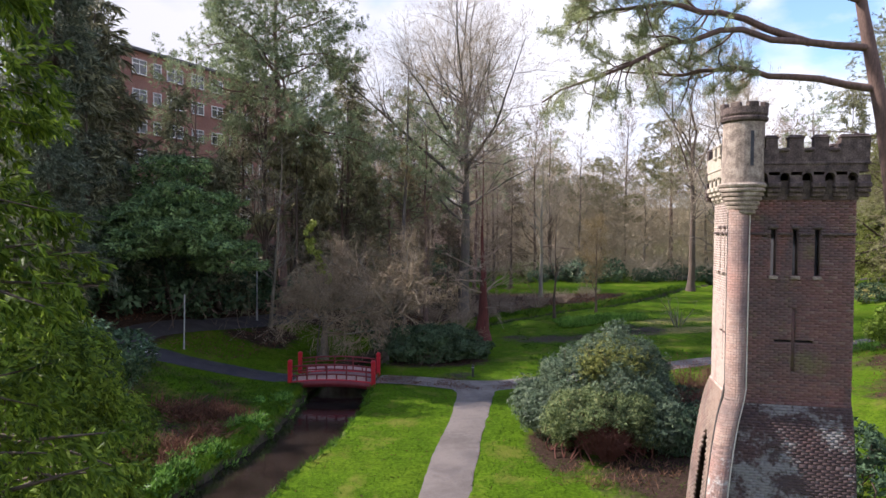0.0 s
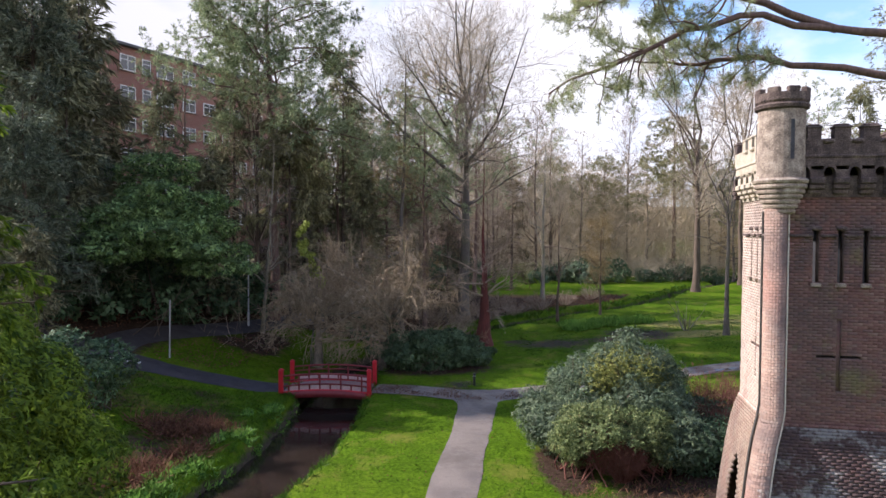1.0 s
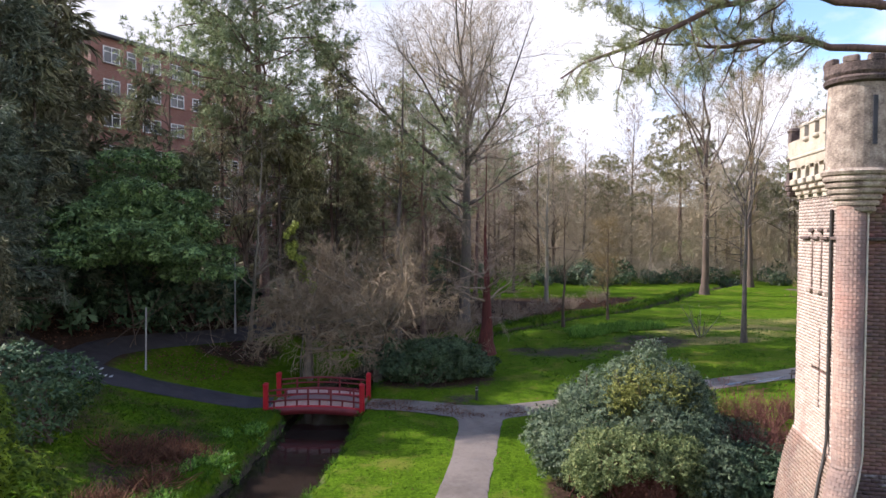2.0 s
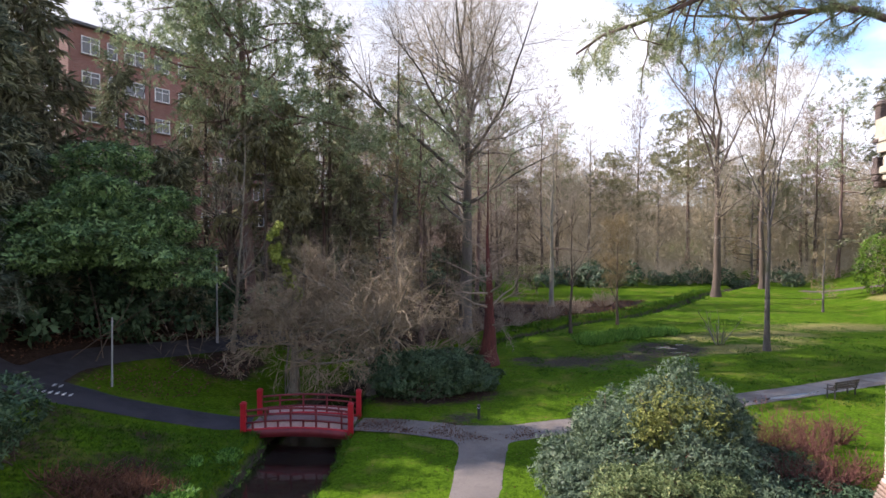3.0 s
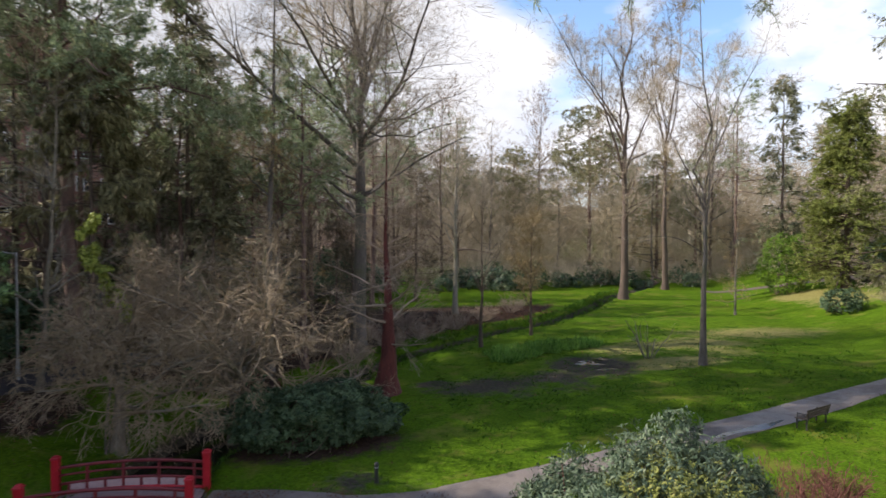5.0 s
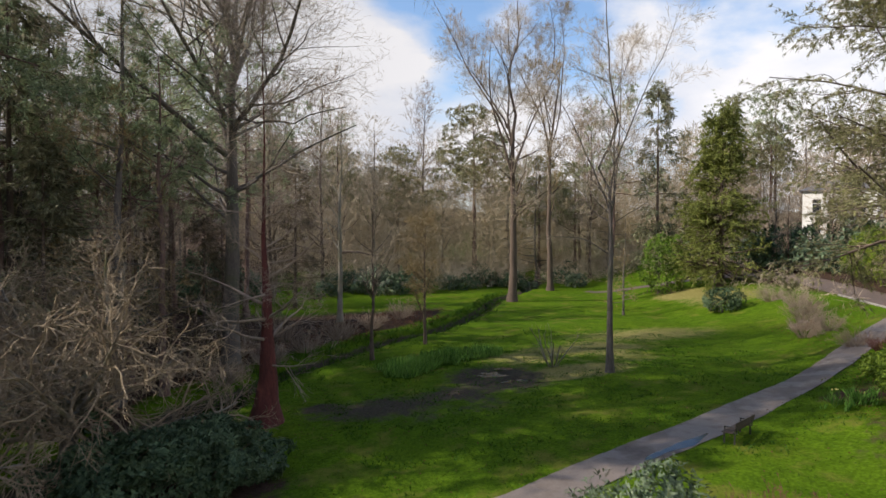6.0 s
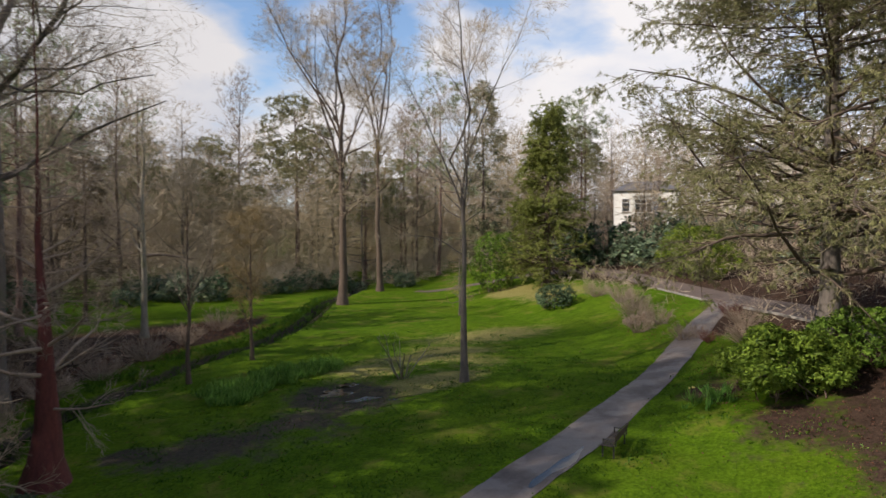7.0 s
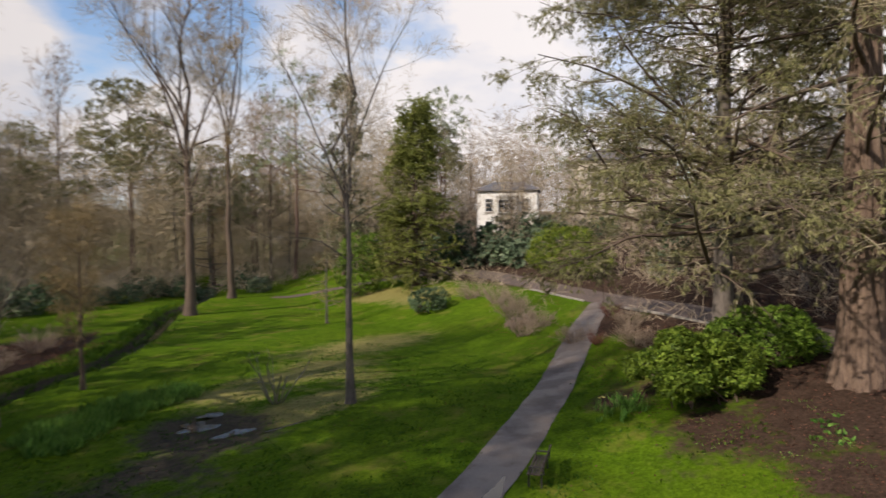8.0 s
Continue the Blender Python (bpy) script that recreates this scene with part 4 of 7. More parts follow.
def pine_tree(name, seed, height_m, radius, label, limbs=22, t0=0.45, limb_len=0.22, per=26, needle=0.34, lean=(0, 0), mat_leaf=None, droop=0.1, angle=(55, 100),
              lift=0.35, twigs=(7, 4), width=0.05, spread=0.75, tip_short=0.35, cheap=False, tuft=0.14):
    """An old pine: a long bare trunk, crooked limbs and clumps of needles at the ends."""
    rng = np.random.default_rng(seed)
    ob = root(name, Matrix(), label, "pine tree")
    p, r = stem(rng, height_m, radius, 16, lean, wobble=0.05)
    l1, r1 = sprout(rng, p, r, limbs, t0, 1.0, height_m * limb_len, angle, 9, lift, 0.16, 0.45, 0.3, tip_short)
    l2, r2 = sprout(rng, l1, r1, twigs[0], 0.3, 1.0, height_m * limb_len * 0.35, (30, 70), 6, 0.2, 0.2, 0.6, 0.35)
    l3, r3 = sprout(rng, l2, r2, twigs[1], 0.3, 1.0, height_m * limb_len * tuft * (4 if tuft < 0.1 else 1), (25, 60), 4, 0.2, 0.2, 0.7, 0.5)
    v, q = gather([tubes(p, r, 10), tubes(l1, r1, 4 if cheap else 6), tubes(l2[:, ::5] if cheap else l2, r2[:, ::5] if cheap else r2, 3)])
    part("trunk", mesh_np("trunk", v, q, smooth=True), BARK_PINE, ob)
    tips = np.concatenate([l3[:, -1], l3[:, -2], l2[:, -1]])
    ways = unit(np.concatenate([l3[:, -1] - l3[:, -2], l3[:, -2] - l3[:, -3], l2[:, -1] - l2[:, -2]]))
    pieces = [tufts(rng, tips, ways + arr(0, 0, 0.25), per, needle, width, spread, droop)] + ([] if cheap else [tubes(l3, r3, 3)])
    v, q = gather(pieces)
    part("crown", mesh_np("crown", v, q), mat_leaf or NEEDLE_PINE, ob)
    return ob


def spray_tree(name, seed, height_m, radius, label, width=0.22, branches=90, t0=0.12, per=7, leaf=(0.55, 0.16), droop=0.6, mat_leaf=None, trunk_mat=None,
               twigs=8, angle=(70, 105), category="conifer tree", tip_short=0.12, lift=-0.1, lean=(0, 0), leaf_spread=0.55, bare_twigs=0, flutes=0, lean_twigs=False):
    """A cone-shaped conifer: whorled boughs with hanging sprays."""
    rng = np.random.default_rng(seed)
    ob = root(name, Matrix(), label, category)
    p, r = stem(rng, height_m, radius, 16, lean, wobble=0.015, tip=0.05)
    l1, r1 = sprout(rng, p, r, branches, t0, 0.99, height_m * width, angle, 7, lift, 0.06, 0.35, 0.3, tip_short)
    l2, r2 = sprout(rng, l1, r1, twigs, 0.2, 1.0, height_m * width * 0.3, (30, 70), 5, -droop * 0.6, 0.1, 0.6, 0.4, 0.6, 0.5)
    bole = tubes(p, r, 96 if flutes else 12)
    if flutes:
        c = np.repeat(p[0], 96, 0)
        a = np.tile(np.arange(96) * 2 * np.pi / 96, 16)
        deep = 0.5 * (1 - np.abs(np.sin(a * flutes / 2 + 0.5 * np.sin(c[:, 2] * 0.3 + a))) ** 0.55) * (0.7 + 0.3 * np.sin(2 * a + 1)) + 0.05 * np.sin(a * 23 + c[:, 2] * 0.4)
        bole = (c + (bole[0] - c) * (1.12 - deep)[:, None], bole[1])
    part("trunk", mesh_np("trunk", *bole, smooth=True), trunk_mat or BARK_BROWN, ob)
    limb = tubes(l1[:, ::3], r1[:, ::3], 3) if lean_twigs else tubes(l1, r1, 5)
    tagged(part("limb_tangle", mesh_np("limb_tangle", *limb, smooth=True), BARK_BROWN, ob), kind="stuff")
    seats = np.concatenate([l2[:, j] for j in (1, 2, 3, 4)] + [l1[:, -1], l1[:, -2]])
    ways = np.concatenate([unit(l2[:, j] - l2[:, j - 1]) for j in (1, 2, 3, 4)] + [unit(l1[:, -1] - l1[:, -2])] * 2)
    if bare_twigs:
        v, q = gather([twiglets(rng, l2, bare_twigs, height_m * width * 0.14, 0.02, 0.6, -0.2), tubes(l2, r2, 3)])
        tagged(part("branch_tangle", mesh_np("branch_tangle", v, q), TWIG_CEDAR, ob), kind="stuff")
    v, q = gather([tufts(rng, seats, ways, per, leaf[0], leaf[1], leaf_spread, droop)] + ([] if bare_twigs or lean_twigs else [tubes(l2, r2, 3)]))
    part("crown", mesh_np("crown", v, q), mat_leaf or NEEDLE_DARK, ob)
    return ob


def leafy_bush(name, seed, lumps, rosettes, per, leaf, material, label, category="shrub", stems=26, upward=0.5, stem_mat=None, spread=0.8, droop=0.0, bend=0.2, hollow=None, loose=0.0):
    """A shrub: leaf rosettes over many lumps, with bare stems inside. lumps: centre and radii from the shrub's foot."""
    rng = np.random.default_rng(seed)
    ob = root(name, Matrix(), label, category)
    p, o = knobs(rng, rosettes, lumps)
    p = p + rng.normal(size=p.shape) * loose
    low = p[:, 2] > 0.08
    if hollow:
        low &= (((p - arr(*hollow[0])) / arr(*hollow[1])) ** 2).sum(1) > 1
    p, o = p[low], o[low]
    c, w = np.repeat(p, per, 0), np.repeat(unit(o + arr(0, 0, upward)), per, 0)
    side = unit(np.cross(w, rng.normal(size=w.shape)))
    ways = unit(side * spread + w * 0.55 * rng.uniform(0.2, 1.2, (len(w), 1)) + arr(0, 0, -droop))
    n = len(ways)
    v, q = blades(c + rng.normal(size=c.shape) * leaf[0] * 0.2, ways, w, leaf[0] * rng.uniform(0.7, 1.25, n), leaf[1] * rng.uniform(0.8, 1.2, n), bend)
    part("foliage", mesh_np("foliage", v, q), material, ob)
    ends = p[rng.integers(0, len(p), stems)]
    foot = np.concatenate([np.array([[c[0], c[1], 0.0]]) for c, _ in lumps])[rng.integers(0, len(lumps), len(ends))] * arr(1, 1, 0)
    t = np.linspace(0, 1, 6)[None, :, None]
    arc = foot[:, None] * (1 - t) + ends[:, None] * t + arr(0, 0, 1) * np.sin(t * np.pi) * 0.2
    arc[:, 1:-1] += rng.normal(size=arc[:, 1:-1].shape) * 0.08
    v, q = tubes(arc, np.linspace(0.03, 0.01, 6)[None] * np.ones((len(arc), 1)), 4)
    tagged(part("stem_tangle", mesh_np("stem_tangle", v, q), stem_mat or BARK_BROWN, ob), kind="stuff")
    return ob


def twig_bush(name, seed, rx, ry, hz, label, stems=60, material=None, per=(5, 4), category="shrub", lift=0.7, out=0.9, thick=0.022):
    """A leafless shrub of many stems from one foot."""
    rng = np.random.default_rng(seed)
    ob = root(name, Matrix(), label, category)
    n, k = stems, 7
    a = rng.uniform(0, 2 * np.pi, n)
    d = unit(np.stack([np.cos(a) * out * rng.random(n) ** 0.5, np.sin(a) * out * rng.random(n) ** 0.5, np.ones(n)], -1))
    pts = np.empty((n, k, 3))
    pts[:, 0] = np.stack([np.cos(a) * rx * 0.15 * rng.random(n), np.sin(a) * ry * 0.15 * rng.random(n), np.zeros(n)], -1)
    size = hz * rng.uniform(0.6, 1.15, n)
    for j in range(1, k):
        d = unit(d + rng.normal(size=(n, 3)) * 0.1 + arr(0, 0, 0.04 * lift))
        pts[:, j] = pts[:, j - 1] + d * (size / (k - 1))[:, None]
    pts *= arr(rx / max(rx, ry), ry / max(rx, ry), 1)
    r = np.linspace(thick, thick * 0.3, k)[None] * rng.uniform(0.6, 1.3, (n, 1))
    l2, r2 = sprout(rng, pts, r, per[0], 0.25, 1, hz * 0.35, (20, 60), 5, 0.2, 0.15, 0.7, 0.5)
    l3, r3 = sprout(rng, l2, r2, per[1], 0.2, 1, hz * 0.16, (20, 60), 4, 0.1, 0.2, 0.8, 0.6)
    v, q = gather([tubes(pts, r, 4)])
    tagged(part("stem_tangle", mesh_np("stem_tangle", v, q), material or BARK_TWIG, ob), kind="stuff")
    v, q = gather([tubes(l2[:, ::2], np.maximum(r2[:, ::2], 0.005), 3), blades(l3[:, 0], l3[:, -1] - l3[:, 0], rng.normal(size=(len(l3), 3)), np.linalg.norm(l3[:, -1] - l3[:, 0], axis=1), 0.016, 0.12)])
    tagged(part("twig_tangle", mesh_np("twig_tangle", v, q), material or BARK_TWIG, ob), kind="stuff")
    return ob


def put(ob, x, y, turn=0.0, size=1.0, sink=0.1, tall=1.0):
    """Stands a plant on the land."""
    ob.matrix_world = pose(x, y, h(x, y) - sink, 0, 0, turn) @ Matrix.Diagonal((size, size, size * tall, 1))
    return ob


GROUPS = {"bare_tree": "leafless trees of the wood", "conifer_tree": "conifers of the wood", "pine_tree": "pines of the wood", "larch_tree": "larches at the lawn's edge",
          "evergreen_shrub": "evergreen shrubs under the trees", "dead_shrub": "dead shrubs beside the paths"}


def again(ob, x, y, turn, size=1.0, sink=0.1, tall=1.0, label=""):
    """A copy of a plant, stood on the land."""
    group = GROUPS[ob.name.split(".")[0]]
    tagged(ob, group=group)
    c = copy_thing(ob, Matrix())
    c.matrix_basis = pose(x, y, h(x, y) - sink, 0, 0, turn) @ Matrix.Diagonal((size, size, size * tall, 1))
    return tagged(c, label)


def dome(rng, rx, ry, hz, n, size=0.4, low=0.15):
    """Lumps that make up one uneven mound."""
    out = [((0, 0, hz * 0.35), (rx * 0.7, ry * 0.7, hz * 0.46))]
    for _ in range(n):
        a, f = rng.uniform(0, 2 * np.pi), rng.uniform(0.25, 0.95)
        z = hz * (low + (0.86 - low) * math.sqrt(max(0.0, 1 - f * f)) * rng.uniform(0.75, 1.1))
        s = size * rng.uniform(0.7, 1.3)
        out.append(((rx * 0.8 * f * math.cos(a), ry * 0.8 * f * math.sin(a), z), (rx * s, ry * s, hz * s * 0.8)))
    return out

# ---- trees and shrubs of the valley ----
g = np.random.default_rng(3)
put(vase_tree("bare_tree", 11, 33, 0.55, "tall leafless grey-barked tree with a wide airy crown", fork=0.43, leaders=9, angle=(26, 66), side=(10, 0.27), low=11, twigs=(8, 7), fine=4, fine_w=0.016, lift=0.3, wobble=0.11, trunk_mat=BARK_GREY), 2.05, 62.5)
put(bare_tree("dawn_redwood", 12, 20, 0.6, "leafless dawn redwood with a fluted red-brown trunk", limbs=54, t0=0.14, up=0.2, twigs=(6, 5), angle=(60, 88), limb_len=0.2,
              trunk_mat=BARK_RED, wobble=0.08, red=True, twig_mat=TWIG_DARK, fine=5, tip=0.03, power=3.4), 3.1, 50.6)
put(vase_tree("bare_tree", 13, 21, 0.2, "slender leafless tree with a lichened trunk on the lawn", fork=0.38, leaders=4, angle=(10, 30), side=(9, 0.2), low=5, twigs=(7, 6), fine=4, fine_w=0.014, lift=0.3, trunk_mat=BARK_GREY), 22.2, 51.3, 60)
put(bare_tree("bare_tree", 14, 12, 0.13, "slender leafless tree beside the ditch", limbs=18, t0=0.22, up=0.8, twigs=(6, 5), angle=(20, 50), limb_len=0.34, trunk_mat=BARK_BROWN, fine=4), 10.9, 61.6)
put(bare_tree("willow_tree", 15, 9, 0.12, "small leafless willow with yellowish twigs by the ditch", limbs=22, t0=0.25, up=0.5, twigs=(8, 7), angle=(25, 60), limb_len=0.36, trunk_mat=BARK_BROWN, twig_mat=TWIG_YELLOW, droop=0.3, fine=7), 15.8, 65.2)
put(vase_tree("poplar_tree", 16, 37, 0.5, "very tall leafless poplar beside the stream", fork=0.42, leaders=5, angle=(8, 27), side=(8, 0.17), low=8, twigs=(8, 7), fine=5, fine_w=0.022, lift=0.4, trunk_mat=BARK_BROWN), 34.8, 88.9)
put(vase_tree("poplar_tree", 17, 38, 0.42, "very tall slim leafless poplar at the edge of the lawn", fork=0.4, leaders=4, angle=(6, 22), side=(9, 0.14), low=9, twigs=(8, 7), fine=5, fine_w=0.026, lift=0.4, trunk_mat=BARK_BROWN, twig_mat=TWIG_YELLOW), 46.0, 99.5)
put(fan_tree("bare_tree", 18, 10.5, 0.24, 4.0, "leafless tree with low spreading limbs beside the bridge", stems=13, fork=0.3, density=(9, 7, 5), twig_mat=TWIG_DOME), -8.3, 43.4)
put(fan_tree("bare_tree", 28, 12.5, 0.26, 6.2, "broad domed leafless tree with a tangle of grey twigs", stems=15, fork=0.25, density=(9, 7, 5), twig_mat=TWIG_DOME), -4.3, 46.6)
snag = put(bare_tree("bare_tree", 29, 19, 0.26, "leafless tree with a pale broken limb above the ditch", limbs=20, t0=0.35, up=0.5, twigs=(6, 5), angle=(30, 65), limb_len=0.22, trunk_mat=BARK_PALE, fine=4), 12.3, 79.0)
limb_way = np.linspace(0, 1, 6)[:, None]
part("broken_limb", mesh_np("broken_limb", *tubes((arr(0, 0, 6.45) + limb_way * arr(3.9, -0.6, -0.12) + arr(0, 0, 0.15) * np.sin(limb_way * 5))[None], np.linspace(0.13, 0.05, 6)[None], 7), smooth=True), LOGS, snag, "pale barkless broken limb")
put(bare_tree("birch_tree", 19, 16, 0.14, "thin pale leafless birch beside the lamp post", limbs=24, t0=0.2, up=0.15, twigs=(4, 3), angle=(50, 85), limb_len=0.24, trunk_mat=BARK_MOTTLED, twig_mat=BARK_PALE, fine=3, lean=(1.0, 0.2), limb_thick=0.7, wobble=0.16), -13.3, 48.6)
put(pine_tree("pine_tree", 20, 34, 0.42, "tall dark old pine rising above the wood", limbs=38, t0=0.42, limb_len=0.24, per=14, needle=0.36, twigs=(10, 7), width=0.055, spread=1.0, tuft=0.05, droop=0.0, lift=0.15), -13.6, 53)
put(spray_tree("conifer_tree", 22, 17, 0.2, "thin conifer hung with faded yellow-green sprays", width=0.2, branches=60, t0=0.5, per=7, leaf=(0.5, 0.1), droop=1.2, mat_leaf=NEEDLE_OLD, twigs=8, tip_short=0.5), -12.0, 51.6)
put(spray_tree("conifer_tree", 21, 20, 0.4, "dense olive-green conical conifer on the slope", width=0.27, branches=230, t0=0.1, per=9, leaf=(0.3, 0.07), droop=0.45, mat_leaf=NEEDLE_YEW, twigs=10, lean_twigs=True, tip_short=0.22), 54, 76.2)
put(spray_tree("conifer_tree", 23, 21, 0.34, "dark feathery conifer in front of the flats", width=0.25, branches=170, t0=0.08, per=6, leaf=(0.5, 0.08), droop=0.25, mat_leaf=NEEDLE_SHADE, twigs=9, lean_twigs=True, tip_short=0.25), -25.2, 41.2)
put(spray_tree("conifer_tree", 24, 15, 0.28, "dark feathery conifer over the shaded path", width=0.26, branches=120, t0=0.2, per=5, leaf=(0.45, 0.07), droop=0.25, mat_leaf=NEEDLE_SHADE, twigs=9, tip_short=0.25), -22.6, 36.0, 0, 0.85)

# ---- the tower ----
def boxes(rows):
    """Many boxes at once: rows of centre x, y, z and size x, y, z. Returns corners and quads."""
    r = np.asarray(rows, float)
    c = np.array([[-1, -1, -1], [1, -1, -1], [1, 1, -1], [-1, 1, -1], [-1, -1, 1], [1, -1, 1], [1, 1, 1], [-1, 1, 1]]) * 0.5
    f = np.array([[0, 3, 2, 1], [4, 5, 6, 7], [0, 1, 5, 4], [1, 2, 6, 5], [2, 3, 7, 6], [3, 0, 4, 7]])
    v = r[:, None, :3] + c[None] * r[:, None, 3:6]
    q = f[None] + 8 * np.arange(len(r))[:, None, None]
    return v.reshape(-1, 3), q.reshape(-1, 4)


def turned(v, quarter):
    """Corners turned by quarter turns about the z axis."""
    c, s = math.cos(quarter * math.pi / 2), math.sin(quarter * math.pi / 2)
    return np.stack([v[:, 0] * c - v[:, 1] * s, v[:, 0] * s + v[:, 1] * c, v[:, 2]], -1)


PLINTH_TOP, CORBEL, PARAPET, CRENEL, MERLON = 4.03, 9.72, 10.22, 11.12, 11.42


def tower_half(z):
    """Half the tower's width at a height: upright above, sweeping out below on the front and the doorway side."""
    d = np.clip(PLINTH_TOP + 0.12 - z, 0, 9)
    return 1.5 + 0.355 * d / np.sqrt(0.3 + d)


def slit_holes():
    """Openings in a face: x0, x1, z0, z1."""
    out = [(x - 0.07, x + 0.07, 7.62, 8.9) for x in (-0.56, 0.0, 0.56)]
    return out + [(-0.05, 0.05, 4.95, 6.7), (-0.5, 0.5, 5.76, 5.83)]


def face_bricks(rng, z0, z1, holes, side=0):
    """Boxes of one face of running bond, at the front (-y). side: quarter turns by which it will stand; only the front and the doorway side sweep out."""
    rows = []
    n = int(round((z1 - z0) / 0.075))
    for k in range(n):
        z = z0 + (k + 0.5) * 0.075
        hw = float(tower_half(z))
        a, b = -(hw if side in (0, 1) else 1.5), (hw if side == 3 else 1.5)
        hw = hw if side in (0, 3) else 1.5
        x = a - (0.1125 if k % 2 else 0.0)
        while x < b - 0.03:
            lo, hi = max(x, a), min(x + 0.225, b)
            x += 0.225
            pieces = [(lo, hi)]
            for h0, h1, w0, w1 in holes:
                if w0 < z < w1:
                    pieces = [(p, q) for s, e in pieces for p, q in ((s, min(e, h0)), (max(s, h1), e)) if q - p > 0.02]
            for s, e in pieces:
                if e - s > 0.03:
                    proud = rng.uniform(-0.004, 0.006)
                    rows.append(((s + e) / 2, -hw - proud + 0.03, z, e - s - (0.003 if side == 3 else 0.006), 0.07, 0.0725 if side == 3 else 0.0695))
    return rows


def in_door(y, z):
    """Inside the pointed doorway of the lit side."""
    half = 0.45 * (1 if z < 1.6 else math.sqrt(max(0.0, 1 - ((z - 1.6) / 1.15) ** 1.6)) if z < 2.75 else 0)
    return abs(y - DOOR_Y) < half


DOOR_Y = 0.1


def build_tower():
    rng = np.random.default_rng(31)
    ob = root("tower", pose(9.70, 18.12, 0, 0, 0, -11.5), "red-brick castellated tower with a round turret and lichened battered plinth", "tower")
    # core walls with the openings left out, thin behind the bricks
    rows = []
    holes = slit_holes()
    xs = sorted({-1.47, 1.47, *[v for q in holes for v in q[:2]]})
    zs = sorted({PLINTH_TOP, CORBEL, *[v for q in holes for v in q[2:]]})
    for x0, x1 in zip(xs[:-1], xs[1:]):
        for z0, z1 in zip(zs[:-1], zs[1:]):
            mx, mz = (x0 + x1) / 2, (z0 + z1) / 2
            if not any(a < mx < b and c < mz < d for a, b, c, d in holes):
                rows.append((mx, -1.376, mz, x1 - x0, 0.22, z1 - z0))
    pieces = []
    v, q = boxes(rows)
    for k in range(4):
        pieces.append((turned(v, k), q))
    core = part("wall", mesh_np("wall", *gather(pieces)), MORTAR, ob, "mortared inner wall behind the brick face")
    part("lining", mesh_np("lining", *boxes([(0, 0, (PLINTH_TOP + CORBEL) / 2, 2.46, 2.46, CORBEL - PLINTH_TOP)])), VOID, ob, "dark box standing for the unlit inside")
    lv, lq = [], []
    levels, cells = np.r_[-0.9, np.linspace(-0.6, PLINTH_TOP, 40)], np.linspace(-1, 1, 41)
    for k in range(4):
        n0 = len(lv)
        for z in levels:
            w = float(tower_half(z)) - 0.014
            row = [turned(np.array([[w * u, -w, z]]), k)[0] for u in cells]
            lv += [tuple(np.minimum(p, (1.486, 1.486, 99))) for p in row]
        for a in range(40):
            for b in range(40):
                w = float(tower_half((levels[a] + levels[a + 1]) / 2)) - 0.03
                along_face, zm = -w * (cells[b] + cells[b + 1]) / 2, (levels[a] + levels[a + 1]) / 2
                if not (k == 3 and in_door(along_face, zm)):
                    lq.append((n0 + a * 41 + b, n0 + a * 41 + b + 1, n0 + a * 41 + b + 42, n0 + a * 41 + b + 41))
    n0, w = len(lv), float(tower_half(PLINTH_TOP)) - 0.03
    lv += [(-w, -w, PLINTH_TOP), (1.47, -w, PLINTH_TOP), (1.47, 1.47, PLINTH_TOP), (-w, 1.47, PLINTH_TOP)]
    lq.append((n0, n0 + 1, n0 + 2, n0 + 3))
    part("plinth", mesh_np("plinth", lv, lq), MORTAR, ob, "battered plinth core")
    for k in range(4):
        v, q = boxes([(0, -1.41, 5.83, 0.1, 0.1, 1.75)])
        part("blind_slot", mesh_np("blind_slot", turned(v, k), q), BRICK_SHADED_SOOT, ob, "bricked-up upright of the cross slit")
    # brick faces: above the plinth, and below it; sunlit side painted paler
    up, lit_up, low, side = [], [], [], []
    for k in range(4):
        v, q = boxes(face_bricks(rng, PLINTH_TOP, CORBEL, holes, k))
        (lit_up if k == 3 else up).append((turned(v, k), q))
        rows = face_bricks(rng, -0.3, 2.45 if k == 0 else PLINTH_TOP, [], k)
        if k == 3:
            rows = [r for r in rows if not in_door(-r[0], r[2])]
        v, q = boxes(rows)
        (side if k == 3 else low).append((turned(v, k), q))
    tagged(part("brickwork", mesh_np("brickwork", *gather(up)), BRICK_SHADED_SOOT, ob, "sooty red-brown brick face, darkened as in shade"), kind="stuff")
    tagged(part("brickwork", mesh_np("brickwork", *gather(lit_up)), BRICK_LIT, ob, "pink brick face painted paler for the sun"), kind="stuff")
    tagged(part("plinth_brickwork", mesh_np("plinth_brickwork", *gather(low)), BRICK_OLD, ob, "sooty bricks with grey lichen, darkened as in shade"), kind="stuff")
    tagged(part("plinth_brickwork", mesh_np("plinth_brickwork", *gather(side)), BRICK, ob, "bricks of the plinth's doorway side, painted lighter for the sun"), kind="stuff")
    # the corner column, sweeping out with the plinth
    sides = 20
    zs = np.r_[np.linspace(-0.6, 4.3, 40), np.linspace(4.5, 9.6, 8)]
    col = []
    for z in zs:
        s = float(tower_half(z)) - 0.02
        col.append([(-s + 0.255 * math.cos(a), -s + 0.255 * math.sin(a), z) for a in np.linspace(0, 2 * np.pi, sides, endpoint=False)])
    n = len(zs)
    cq = [(i * sides + j, i * sides + (j + 1) % sides, (i + 1) * sides + (j + 1) % sides, (i + 1) * sides + j) for i in range(n - 1) for j in range(sides)]
    part("corner_column", mesh_np("corner_column", np.array(col).reshape(-1, 3), cq, smooth=True), MORTAR, ob, "rounded brick corner column")
